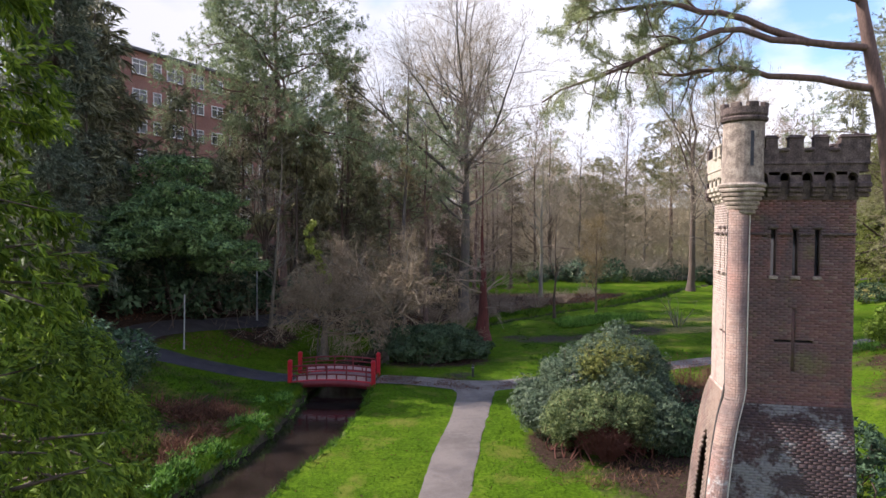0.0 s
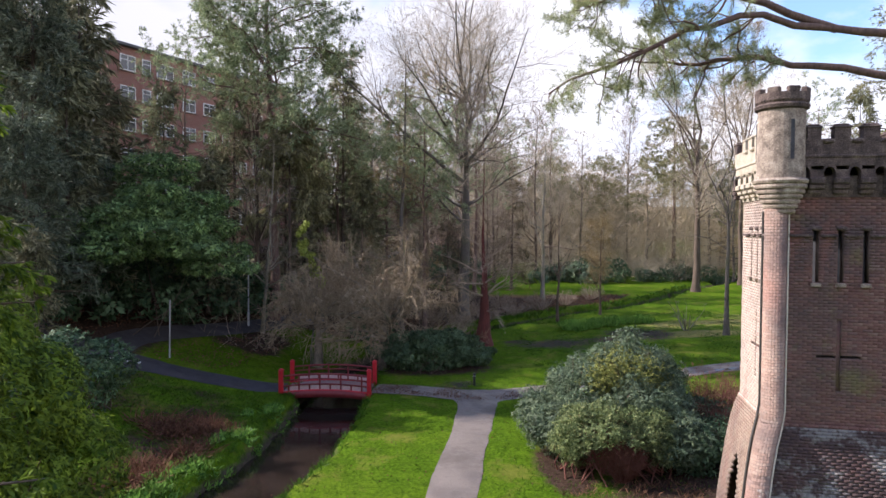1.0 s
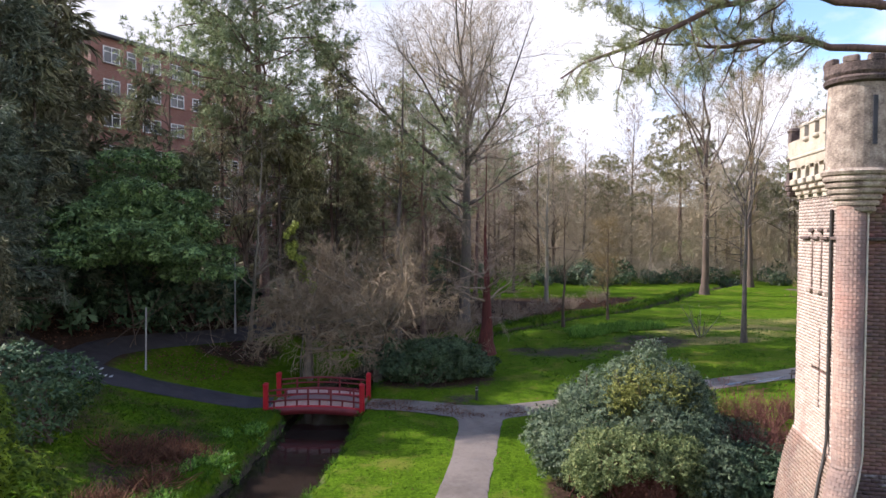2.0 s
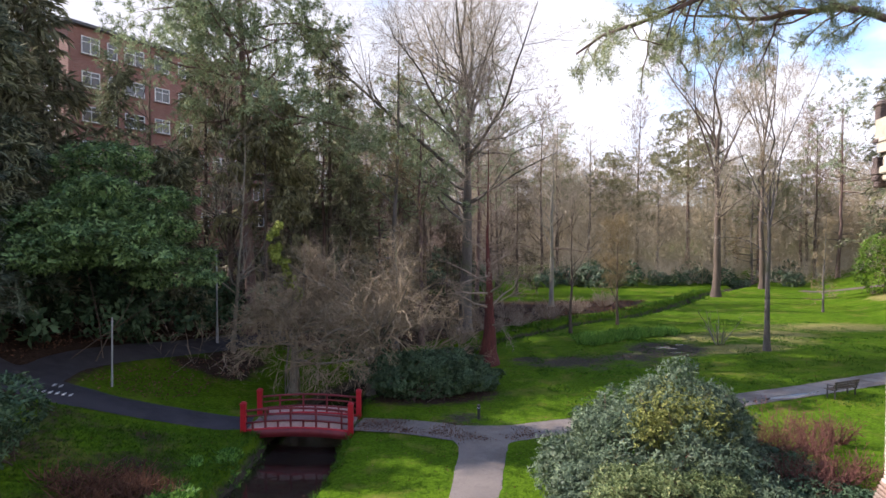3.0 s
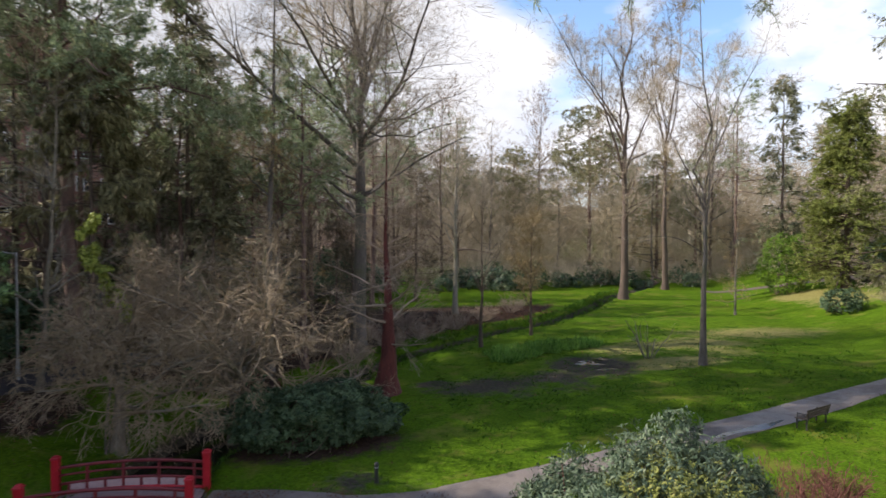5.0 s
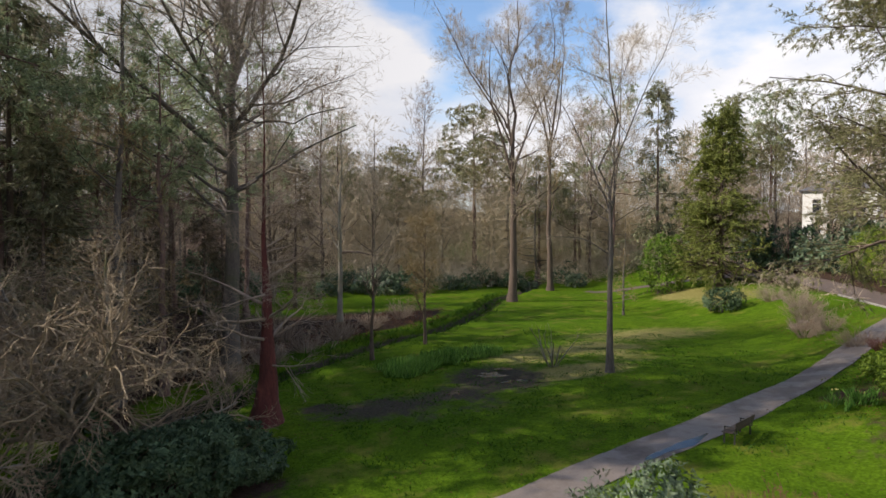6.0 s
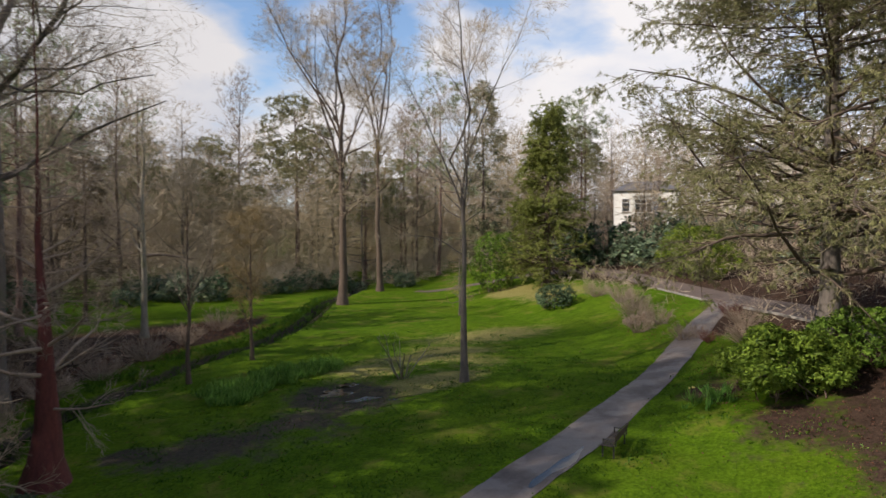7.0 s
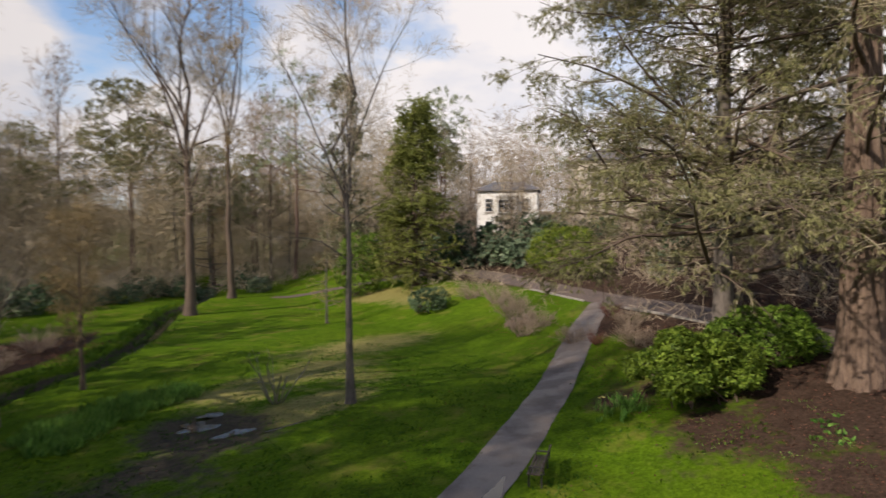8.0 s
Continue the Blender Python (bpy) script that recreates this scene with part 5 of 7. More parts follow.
    cv, cq, per = [], [], 7
    for k in range(int((9.6 + 0.3) / 0.075)):
        z = -0.3 + (k + 0.5) * 0.075
        s = float(tower_half(z)) - 0.02
        for j in range(per):
            a0 = 135 + (j - (0.5 if k % 2 else 0)) * 32
            n0 = len(cv)
            rim = 0.26 + rng.uniform(-0.001, 0.0015)
            for dz in (-0.0342, 0.0342):
                lo = float(tower_half(z + dz)) - 0.02
                for a in np.radians([a0 + 0.25, a0 + 8, a0 + 16, a0 + 24, a0 + 31.75]):
                    cv.append((-lo + rim * math.cos(a), -lo + rim * math.sin(a), z + dz))
                for a in np.radians([a0 + 31.75, a0 + 0.25]):
                    cv.append((-lo + 0.24 * math.cos(a), -lo + 0.24 * math.sin(a), z + dz))
            cq += [(n0 + e, n0 + (e + 1) % 7, n0 + 7 + (e + 1) % 7, n0 + 7 + e) for e in range(7)]
            for o in (0, 7):
                cq += [(n0 + o, n0 + o + 1, n0 + o + 2, n0 + o + 6), (n0 + o + 2, n0 + o + 3, n0 + o + 4, n0 + o + 5)]
    cv, cq = np.array(cv), np.array(cq)
    foot = cv[cq[:, 0], 2] < 2.9
    for rows, paint, label in ((cq[~foot], BRICK_COLUMN, "curved header bricks of the corner column"), (cq[foot], BRICK_PALE, "lichen-spotted bricks of the column's foot")):
        used, new_id = np.unique(rows, return_inverse=True)
        tagged(part("column_brickwork", mesh_np("column_brickwork", cv[used], new_id.reshape(-1, 4)), paint, ob, label), kind="stuff")
    # string course under the slit heads, sills, drain pipe, bar for the dark joint
    for k in range(4):
        m = pose(0, 0, 0, 0, 0, 90 * k)
        for x0, x1 in ((-1.2, -0.65), (-0.47, -0.09), (0.09, 0.47), (0.65, 1.52)):
            bm = bmesh.new()
            box(bm, (x0 + x1) / 2, -1.535, 8.78, x1 - x0, 0.09, 0.07, bevel=0.015)
            bm.transform(m)
            part("string_course", bm, STONE_DARK, ob)
        for x in (-0.56, 0, 0.56):
            bm = bmesh.new()
            box(bm, x, -1.54, 7.57, 0.22, 0.1, 0.09, bevel=0.012)
            bm.transform(m)
            part("slit_sill", bm, STONE, ob)
            bm = bmesh.new()
            box(bm, x, -1.53, 8.96, 0.24, 0.08, 0.1, bevel=0.03)
            bm.transform(m)
            part("slit_head", bm, STONE_DARK, ob)
    t = np.linspace(0, 1, 24)[:, None]
    zz = 9.4 - t[:, 0] * 9.6
    s = tower_half(zz)
    # the second, dark bar is added only to draw the column's dark joint
    for name, px, py, thick, paint, label in (("drain_pipe", 0.3, -0.05, 0.02, LEAD, "pale painted drain pipe"), ("drain_pipe", -0.05, 0.84, 0.036, IRON, "dark bar standing for the dark joint by the column")):
        pipe = np.stack([-s + px, -s + py, zz], -1)[None]
        part(name, mesh_np("drain_pipe", *tubes(pipe, np.full((1, 24), thick), 8), smooth=True), paint, ob, label)
    # corbel table and parapet
    for k in range(4):
        m = pose(0, 0, 0, 0, 0, 90 * k)
        # side 3 faces the sun: its brightness is painted as paler stone
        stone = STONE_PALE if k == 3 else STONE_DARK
        bm = bmesh.new()
        box(bm, 0, -1.56, 10.59, 3.24, 0.3, 0.24)
        box(bm, 0, -1.62, 10.7, 3.5, 0.24, 0.08, bevel=0.02)
        box(bm, 0, -1.6, 10.92, 3.4, 0.24, 0.4)
        box(bm, 0, -1.5, 9.98, 3.06, 0.08, 0.52)
        bm.transform(m)
        part("parapet", bm, stone, ob, "stone parapet, painted paler on the sunlit side")
        for i in range(6):
            x = -1.2 + i * 0.56
            bm = bmesh.new()
            box(bm, x, -1.64, 10.11, 0.34, 0.28, 0.15, bevel=0.025)
            box(bm, x, -1.61, 9.97, 0.34, 0.22, 0.12, bevel=0.025)
            box(bm, x, -1.575, 9.85, 0.32, 0.15, 0.12, bevel=0.025)
            bm.transform(m)
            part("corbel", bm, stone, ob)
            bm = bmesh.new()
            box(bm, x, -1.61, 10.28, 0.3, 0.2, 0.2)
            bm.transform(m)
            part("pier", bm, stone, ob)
            if i < 5:
                # round arch between two piers
                bm = bmesh.new()
                xm, r0 = x + 0.28, 0.13
                line = [(xm - 0.14, 10.5), (xm - 0.14, 10.3)] + [(xm - r0 * math.cos(a), 10.3 + 0.15 * math.sin(a)) for a in np.linspace(0, math.pi, 9)] + [(xm + 0.14, 10.3), (xm + 0.14, 10.5)]
                for y0, y1 in ((-1.71, -1.52),):
                    front = [bm.verts.new((px, y0, pz)) for px, pz in line]
                    back = [bm.verts.new((px, y1, pz)) for px, pz in line]
                    for e in range(len(line)):
                        f = (e + 1) % len(line)
                        bm.faces.new((front[e], front[f], back[f], back[e]))
                    bm.faces.new(front[::-1])
                    bm.faces.new(back)
                bmesh.ops.recalc_face_normals(bm, faces=bm.faces)
                bm.transform(m)
                part("arch", bm, stone, ob)
        for x in (-0.41, 0.22, 0.85):
            bm = bmesh.new()
            box(bm, x, -1.71, 11.06, 0.26, 0.16, 0.1, bevel=0.03)
            bm.transform(m)
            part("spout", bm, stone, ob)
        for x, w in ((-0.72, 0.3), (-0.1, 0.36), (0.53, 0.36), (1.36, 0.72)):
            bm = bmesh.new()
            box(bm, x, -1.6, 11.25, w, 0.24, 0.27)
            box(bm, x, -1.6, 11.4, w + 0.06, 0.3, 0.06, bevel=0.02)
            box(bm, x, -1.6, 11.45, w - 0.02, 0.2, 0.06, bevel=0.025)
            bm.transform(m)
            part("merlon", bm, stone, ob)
    bm = bmesh.new()
    box(bm, 0, 0, 10.75, 2.95, 2.95, 0.1)
    part("roof", bm, STONE_DARK, ob)
    # corner turret
    tc = (-1.38, -1.42)
    bm = bmesh.new()
    steps = [(0.26, 9.3)]
    for i in range(6):
        steps += [(0.29 + 0.05 * i, 9.33 + 0.12 * i), (0.34 + 0.05 * i, 9.335 + 0.12 * i), (0.355 + 0.05 * i, 9.385 + 0.12 * i), (0.33 + 0.05 * i, 9.44 + 0.12 * i)]
    lathe(bm, steps + [(0.62, 10.06), (0.645, 10.12), (0.57, 10.18)], 32, tc)
    part("turret_corbel", bm, STONE, ob, "stepped round stone corbel")
    bm = bmesh.new()
    lathe(bm, [(0.555, 10.15), (0.55, 11.0), (0.54, 11.86)], 32, tc)
    part("turret_shaft", bm, STONE, ob, "round weathered stone turret")
    bm = bmesh.new()
    lathe(bm, [(0.54, 11.84), (0.61, 11.88), (0.63, 11.95), (0.575, 12.0), (0.615, 12.06), (0.615, 12.24), (0.46, 12.24), (0.46, 12.1)], 32, tc)
    part("turret_cap", bm, STONE_DARK, ob)
    for i in range(8):
        a = radians(i * 45 + 10)
        bm = bmesh.new()
        box(bm, tc[0] + 0.54 * math.cos(a), tc[1] + 0.54 * math.sin(a), 12.3, 0.15, 0.28, 0.14, rz=math.degrees(a), bevel=0.02)
        part("turret_merlon", bm, STONE_DARK, ob)
    # no openings here: dark boxes stand for the turret's shadowed slits
    for a in (-80, 160):
        bm = bmesh.new()
        box(bm, tc[0] + 0.535 * math.cos(radians(a)), tc[1] + 0.535 * math.sin(radians(a)), 11.1, 0.05, 0.09, 0.95, rz=a)
        part("turret_slit", bm, VOID, ob, "dark-coloured box in place of an arrow slit")
    # niche behind the pointed doorway
    rows = [(-1.0, DOOR_Y, 1.15, 0.1, 1.3, 3.7), (-1.32, DOOR_Y - 0.6, 1.15, 0.6, 0.1, 3.7), (-1.32, DOOR_Y + 0.6, 1.15, 0.6, 0.1, 3.7), (-1.32, DOOR_Y, 2.95, 0.6, 1.3, 0.1)]
    part("doorway", mesh_np("doorway", *boxes(rows)), DOOR_BROWN, ob, "dark brown pointed doorway")
    return ob, core


tower, tower_wall = build_tower()


# ---- the red bridge ----
def build_bridge():
    length, width, rise = 4.9, 2.5, 0.17
    ob = root("footbridge", pose(-6.6, 37.95, -0.32, 0, 0, -1.5), "arched red-painted wooden footbridge over the stream", "bridge")

    def arch(x):
        return rise * (1 - (2 * x / length) ** 2)

    def bent(x0, x1, y, z, sy, sz, steps=14):
        """A bar that follows the arch."""
        xs = np.linspace(x0, x1, steps + 1)
        v = []
        for x in xs:
            c = arch(x) + z
            v += [(x, y - sy / 2, c - sz / 2), (x, y + sy / 2, c - sz / 2), (x, y + sy / 2, c + sz / 2), (x, y - sy / 2, c + sz / 2)]
        q = [(4 * i + j, 4 * i + 4 + j, 4 * i + 4 + (j + 1) % 4, 4 * i + (j + 1) % 4) for i in range(steps) for j in range(4)]
        q += [(0, 1, 2, 3), (4 * steps + 3, 4 * steps + 2, 4 * steps + 1, 4 * steps)]
        return mesh_np("bar", v, q)

    half = length / 2
    for side in (-1, 1):
        y = side * width / 2
        part("beam", bent(-half + 0.12, half - 0.12, y, -0.12, 0.16, 0.36), RED_DARK, ob, "curved dark red side beam")
        part("kerb_board", bent(-half + 0.1, half - 0.1, y, 0.08, 0.12, 0.1), RED, ob)
        part("bottom_rail", bent(-half + 0.1, half - 0.1, y, 0.42, 0.08, 0.07), RED_DARK, ob)
        part("middle_rail", bent(-half + 0.1, half - 0.1, y, 0.72, 0.07, 0.06), RED_DARK, ob)
        part("top_rail", bent(-half + 0.05, half - 0.05, y, 0.98, 0.11, 0.08), RED_DARK, ob)
        for x in (-half, half):
            bm = bmesh.new()
            box(bm, x, y, 0.52, 0.24, 0.24, 1.56, bevel=0.015)
            box(bm, x, y, 1.33, 0.29, 0.29, 0.06, bevel=0.02)
            box(bm, x, y, 1.39, 0.2, 0.2, 0.06, bevel=0.025)
            part("post", bm, RED, ob, "bright red square post")
        for i in range(8):
            x = -half + 0.42 + i * (length - 0.84) / 7
            z0, z1 = arch(x) + 0.1, arch(x) + (0.96 if i in (1, 3, 5, 7) or i % 2 else 0.44)
            bm = bmesh.new()
            box(bm, x, y, (z0 + z1) / 2, 0.08, 0.1, z1 - z0)
            part("baluster", bm, RED_DARK, ob)
            if i < 7:
                xm = x + (length - 0.84) / 14
                bm = bmesh.new()
                box(bm, xm, y + side * -0.02, arch(xm) + 0.255, (length - 0.84) / 7 - 0.1, 0.03, 0.25)
                part("infill_board", bm, DECK, ob, "pale pinkish infill board")
    for i in range(33):
        x = -half + 0.1 + i * (length - 0.2) / 32
        bm = bmesh.new()
        box(bm, x, 0, arch(x) + 0.03, 0.138, width - 0.1, 0.05, bevel=0.006)
        part("plank", bm, PLANK, ob)
    for x in (-half - 0.05, half + 0.05):
        bm = bmesh.new()
        box(bm, x, 0, -0.55, 0.4, width + 0.2, 1.0, bevel=0.03)
        part("abutment", bm, STONE_DARK, ob, "dark stone abutment")
    return ob


build_bridge()


# ---- small things in the park ----
def build_bench():
    x, y = 20.25, 39.75
    ob = root("bench", pose(x, y, h(x, y), 0, 0, 24), "dark weathered slatted park bench beside the path", "bench")
    for i in range(4):
        bm = bmesh.new()
        box(bm, 0, 0.02 + i * 0.11, 0.45, 1.9, 0.085, 0.035, bevel=0.008)
        part("seat_slat", bm, WOOD, ob)
    for i in range(3):
        bm = bmesh.new()
        box(bm, 0, -0.1 - 0.03 * i, 0.58 + i * 0.12, 1.9, 0.03, 0.09, bevel=0.008)
        part("back_slat", bm, WOOD, ob)
    for sx in (-0.78, 0.78):
        bm = bmesh.new()
        box(bm, sx, 0.34, 0.22, 0.05, 0.05, 0.46)
        box(bm, sx, -0.06, 0.22, 0.05, 0.05, 0.46)
        box(bm, sx, 0.14, 0.415, 0.05, 0.46, 0.04)
        part("leg_frame", bm, IRON, ob, "dark cast-iron leg frame")
        bm = bmesh.new()
        box(bm, sx, -0.13, 0.64, 0.045, 0.04, 0.44)
        part("back_support", bm, IRON, ob)
        bm = bmesh.new()
        box(bm, sx, 0.12, 0.64, 0.06, 0.46, 0.04, bevel=0.01)
        box(bm, sx, 0.32, 0.54, 0.04, 0.04, 0.2)
        part("armrest", bm, IRON, ob)
    return ob


def build_bollard():
    x, y = 1.75, 38.6
    ob = root("bollard", pose(x, y, h(x, y)), "short black wooden bollard on the grass verge", "bollard")
    bm = bmesh.new()
    lathe(bm, [(0.075, -0.1), (0.075, 0.52), (0.06, 0.54), (0.06, 0.57), (0.08, 0.59), (0.08, 0.68), (0.05, 0.73)], 14)
    part("post", bm, BLACK, ob)
    bm = bmesh.new()
    lathe(bm, [(0.079, 0.54), (0.062, 0.545), (0.062, 0.565), (0.079, 0.57)], 14)
    part("band", bm, GALV, ob, "pale reflective band")
    return ob


def build_lamps():
    x, y = -16.2, 39.1
    ob = root("marker_pole", pose(x, y, h(x, y), 0, 0.8, 0), "thin pale galvanised pole at the path corner", "pole")
    bm = bmesh.new()
    lathe(bm, [(0.055, -0.2), (0.055, 0.5), (0.042, 0.55), (0.042, 3.4), (0.02, 3.42)], 12)
    part("shaft", bm, GALV, ob)
    x, y = -14.5, 49.25
    ob = root("street_lamp", pose(x, y, h(x, y)), "tall thin grey steel street lamp in the wood edge", "lamp post")
    bm = bmesh.new()
    lathe(bm, [(0.085, -0.2), (0.085, 1.1), (0.06, 1.15), (0.05, 6.1), (0.02, 6.12)], 12)
    part("shaft", bm, GALV, ob)
    bm = bmesh.new()
    box(bm, -0.35, 0, 6.08, 0.8, 0.05, 0.05, bevel=0.01)
    part("arm", bm, GALV, ob)
    bm = bmesh.new()
    box(bm, -0.6, 0, 6.1, 0.5, 0.2, 0.1, bevel=0.03)
    part("lantern", bm, GALV, ob)
    return ob


build_bench()
build_bollard()
build_lamps()


# ---- buildings ----
def window(parent, x, y, z, w, hh, lights=2, m=None):
    """A framed window in a wall that faces -y."""
    m = m or Matrix()
    bm = bmesh.new()
    rings = []
    for dy in (-0.08, 0.02):
        rings.append([[bm.verts.new((x + sx * (w / 2 - i), y + dy, z + sz * (hh / 2 - i))) for sx, sz in ((-1, -1), (1, -1), (1, 1), (-1, 1))] for i in (0.0, 0.08)])
    (fo, fi), (bo, bi) = rings
    for k in range(4):
        j = (k + 1) % 4
        for quad in ((fo[k], fo[j], fi[j], fi[k]), (fi[k], fi[j], bi[j], bi[k]), (bo[j], bo[k], bi[k], bi[j]), (fo[j], fo[k], bo[k], bo[j])):
            bm.faces.new(quad)
    bm.transform(m)
    win = part("window", bm, FRAME_WHITE, parent, "white-framed window")
    bars = [(x - w / 2 + w * i / lights, z, 0.07, hh - 0.16) for i in range(1, lights)] + [(x, z + hh * 0.18, w - 0.16, 0.06)]
    for bx, bz, sx, sz in bars:
        bm = bmesh.new()
        box(bm, bx, y - 0.03, bz, sx, 0.07, sz)
        bm.transform(m)
        part("glazing_bar", bm, FRAME_WHITE, win)
    bm = bmesh.new()
    box(bm, x, y + 0.0, z, w - 0.1, 0.03, hh - 0.1)
    bm.transform(m)
    part("pane", bm, GLASS, win)
    bm = bmesh.new()
    box(bm, x, y - 0.08, z - hh / 2 - 0.05, w + 0.16, 0.2, 0.08)
    bm.transform(m)
    part("sill", bm, STONE, win)
    return win


def build_flats():
    ob = root("apartment_building", pose(-31.45, 62.8, -0.3, 0, 0, 62.7), "red-brick block of flats with white windows behind the trees", "building")
    length, deep, z0, z1 = 26.0, 13.0, 3.0, 26.6
    bm = bmesh.new()
    box(bm, length / 2, deep / 2, (z0 + z1) / 2, length, deep, z1 - z0)
    part("wall", bm, FLATS, ob)
    bm = bmesh.new()
    box(bm, length / 2, deep / 2, z1 + 0.16, length + 0.9, deep + 0.9, 0.3, bevel=0.05)
    bmesh.ops.create_cone(bm, cap_ends=True, segments=4, radius1=1, radius2=0.55, depth=1.0, matrix=Matrix.Translation((length / 2, deep / 2, z1 + 0.8)) @ Matrix.Diagonal((length * 0.7, deep * 0.7, 1, 1)) @ Euler((0, 0, radians(45))).to_matrix().to_4x4())
    part("roof", bm, SLATE, ob, "dark low-pitched roof")
    for z in (10.2, 13.2, 16.2, 19.2, 22.2, 25.1):
        for s, w in ((2.0, 1.7), (4.1, 1.0), (5.8, 1.0), (6.9, 1.0), (9.4, 1.7), (12.2, 1.7), (14.6, 1.0), (16.3, 1.0), (17.4, 1.0), (19.8, 1.7), (22.6, 1.7)):
            window(ob, s, 0, z, w, 1.35 if z < 25 else 1.5, 2 if w > 1.2 else 1)
        for s in (2.5, 6.5, 10.5):
            window(ob, 0, 0, z, 1.6, 1.35, 2, pose(0, deep - s, 0, 0, 0, -90))
    return ob


def build_villa(x, y, base, turn, material, label, width=15, deep=9, tall=6.6, bays=True, rise=2.2):
    ob = root("house", pose(x, y, base, 0, 0, turn), label, "house")
    bm = bmesh.new()
    box(bm, 0, deep / 2, tall / 2 - 1, width, deep, tall + 2)
    part("wall", bm, material, ob)
    bm = bmesh.new()
    box(bm, 0, deep / 2, tall + 0.06, width + 0.7, deep + 0.7, 0.14)
    v = [bm.verts.new(p) for p in ((-width / 2 - 0.3, -0.3, tall + 0.13), (width / 2 + 0.3, -0.3, tall + 0.13), (width / 2 + 0.3, deep + 0.3, tall + 0.13), (-width / 2 - 0.3, deep + 0.3, tall + 0.13),
                                   (-width / 4, deep / 2, tall + rise), (width / 4, deep / 2, tall + rise))]
    for f in ((0, 1, 5, 4), (1, 2, 5), (2, 3, 4, 5), (3, 0, 4)):
        bm.faces.new([v[i] for i in f])
    part("roof", bm, SLATE, ob, "grey hipped slate roof")
    for z in (1.7, 4.7):
        for i, s in enumerate(np.linspace(-width / 2 + 1.6, width / 2 - 1.6, 6)):
            if not (bays and i in (1, 4)):
                window(ob, float(s), 0, z, 1.1, 1.8, 1)
    if bays:
        for s in (-width / 2 + 4.0, width / 2 - 4.0):
            bm = bmesh.new()
            box(bm, s, -0.5, 2.9, 2.6, 1.2, 5.8)
            box(bm, s, -0.5, 5.85, 2.9, 1.4, 0.16)
            part("bay", bm, material, ob)
            for z in (1.7, 4.5):
                window(ob, s, -1.1, z, 2.2, 1.8, 3)
    return ob


build_flats()
build_villa(74.0, 78.0, 7.3, 300, WHITE, "white rendered villa with bay windows above the hedge", width=8, deep=6, tall=6.6, rise=1.4)
build_villa(90, 68, 10.5, 308, CREAM, "cream rendered house glimpsed through conifer branches", width=13, tall=8.0, bays=False)


def build_marking():
    """Two worn lines of white letters on the path, as bars."""
    ob = root("road_marking", pose(-17.5, 36.75, float(lie(-17.5, 36.75)) + 0.05, 0, 0, 20), "worn white lettering painted on the dark path", "road marking")
    for row, n in ((0.0, 6), (0.85, 2)):
        for i in range(n):
            x, y = (i - n / 2) * 0.27, row
            c, s = math.cos(radians(20)), math.sin(radians(20))
            z = float(lie(-17.5 + x * c - y * s, 36.75 + x * s + y * c)) - float(lie(-17.5, 36.75))
            bm = bmesh.new()
            box(bm, x, y, z, 0.15, 0.5, 0.012)
            part("letter_bar", bm, MARKING, ob)
    return ob


build_marking()

# ---- shrubs, woods and loose growth ----
rhodo_lumps = [((0.9, 1.2, 2.4), (1.9, 2.1, 2.0)), ((-1.0, 0.6, 1.7), (1.7, 1.9, 1.5)), ((-2.4, -0.8, 1.05), (1.2, 1.6, 1.1)), ((0.6, -1.2, 1.7), (1.5, 1.5, 1.3)),
               ((1.7, -2.6, 1.1), (1.2, 1.3, 1.0)), ((2.3, 0.0, 1.5), (1.0, 1.5, 1.4)), ((2.2, 2.4, 1.85), (1.3, 1.6, 1.6)), ((-0.6, 3.0, 1.5), (1.9, 1.5, 1.5)), ((-2.6, 1.4, 1.0), (1.2, 1.4, 1.05))]
rhodo = leafy_bush("rhododendron", 41, clustered(np.random.default_rng(41), rhodo_lumps, 22, 0.26), 34000, 6, (0.17, 0.042), LEAF_RHODO, "large glossy blue-grey rhododendron beside the path", stems=60, stem_mat=TWIG_RED, spread=0.85, upward=0.3, bend=0.3, loose=0.13)
put(leafy_bush("pieris", 411, clustered(np.random.default_rng(411), [((-0.5, 0.0, 1.5), (1.7, 1.25, 1.15)), ((0.9, 0.3, 1.35), (1.3, 1.2, 1.0)), ((-1.3, 0.8, 1.35), (1.0, 1.2, 1.2))], 24, 0.24), 11000, 6, (0.13, 0.035), LEAF_PIERIS, "pale yellow-green shrub arching over bare red stems", stems=60, stem_mat=TWIG_RED, hollow=((-0.3, -1.1, 0.2), (1.9, 1.75, 1.45)), upward=0.4, loose=0.1), 6.4, 24.9)
put(leafy_bush("holly", 412, clustered(np.random.default_rng(412), [((0, 0, 3.4), (1.25, 1.1, 0.6)), ((-0.8, -0.7, 3.0), (0.9, 0.8, 0.45)), ((0.5, -0.7, 3.05), (1.0, 0.8, 0.5))], 20, 0.25), 2600, 6, (0.12, 0.04), LEAF_GOLD, "yellow-variegated shrub growing up through the rhododendron", stems=24, loose=0.2), 7.6, 28.4)
put(rhodo, 7.1, 28.0)
rhodo_b = leafy_bush("rhododendron", 42, clustered(np.random.default_rng(42), dome(np.random.default_rng(42), 4.6, 2.4, 2.3, 12, 0.3), 10, 0.34), 11000, 6, (0.19, 0.065), LEAF_RHODO_DARK, "dark low rhododendron mound beyond the bridge", stems=30)
put(rhodo_b, -0.9, 43.3, 14)
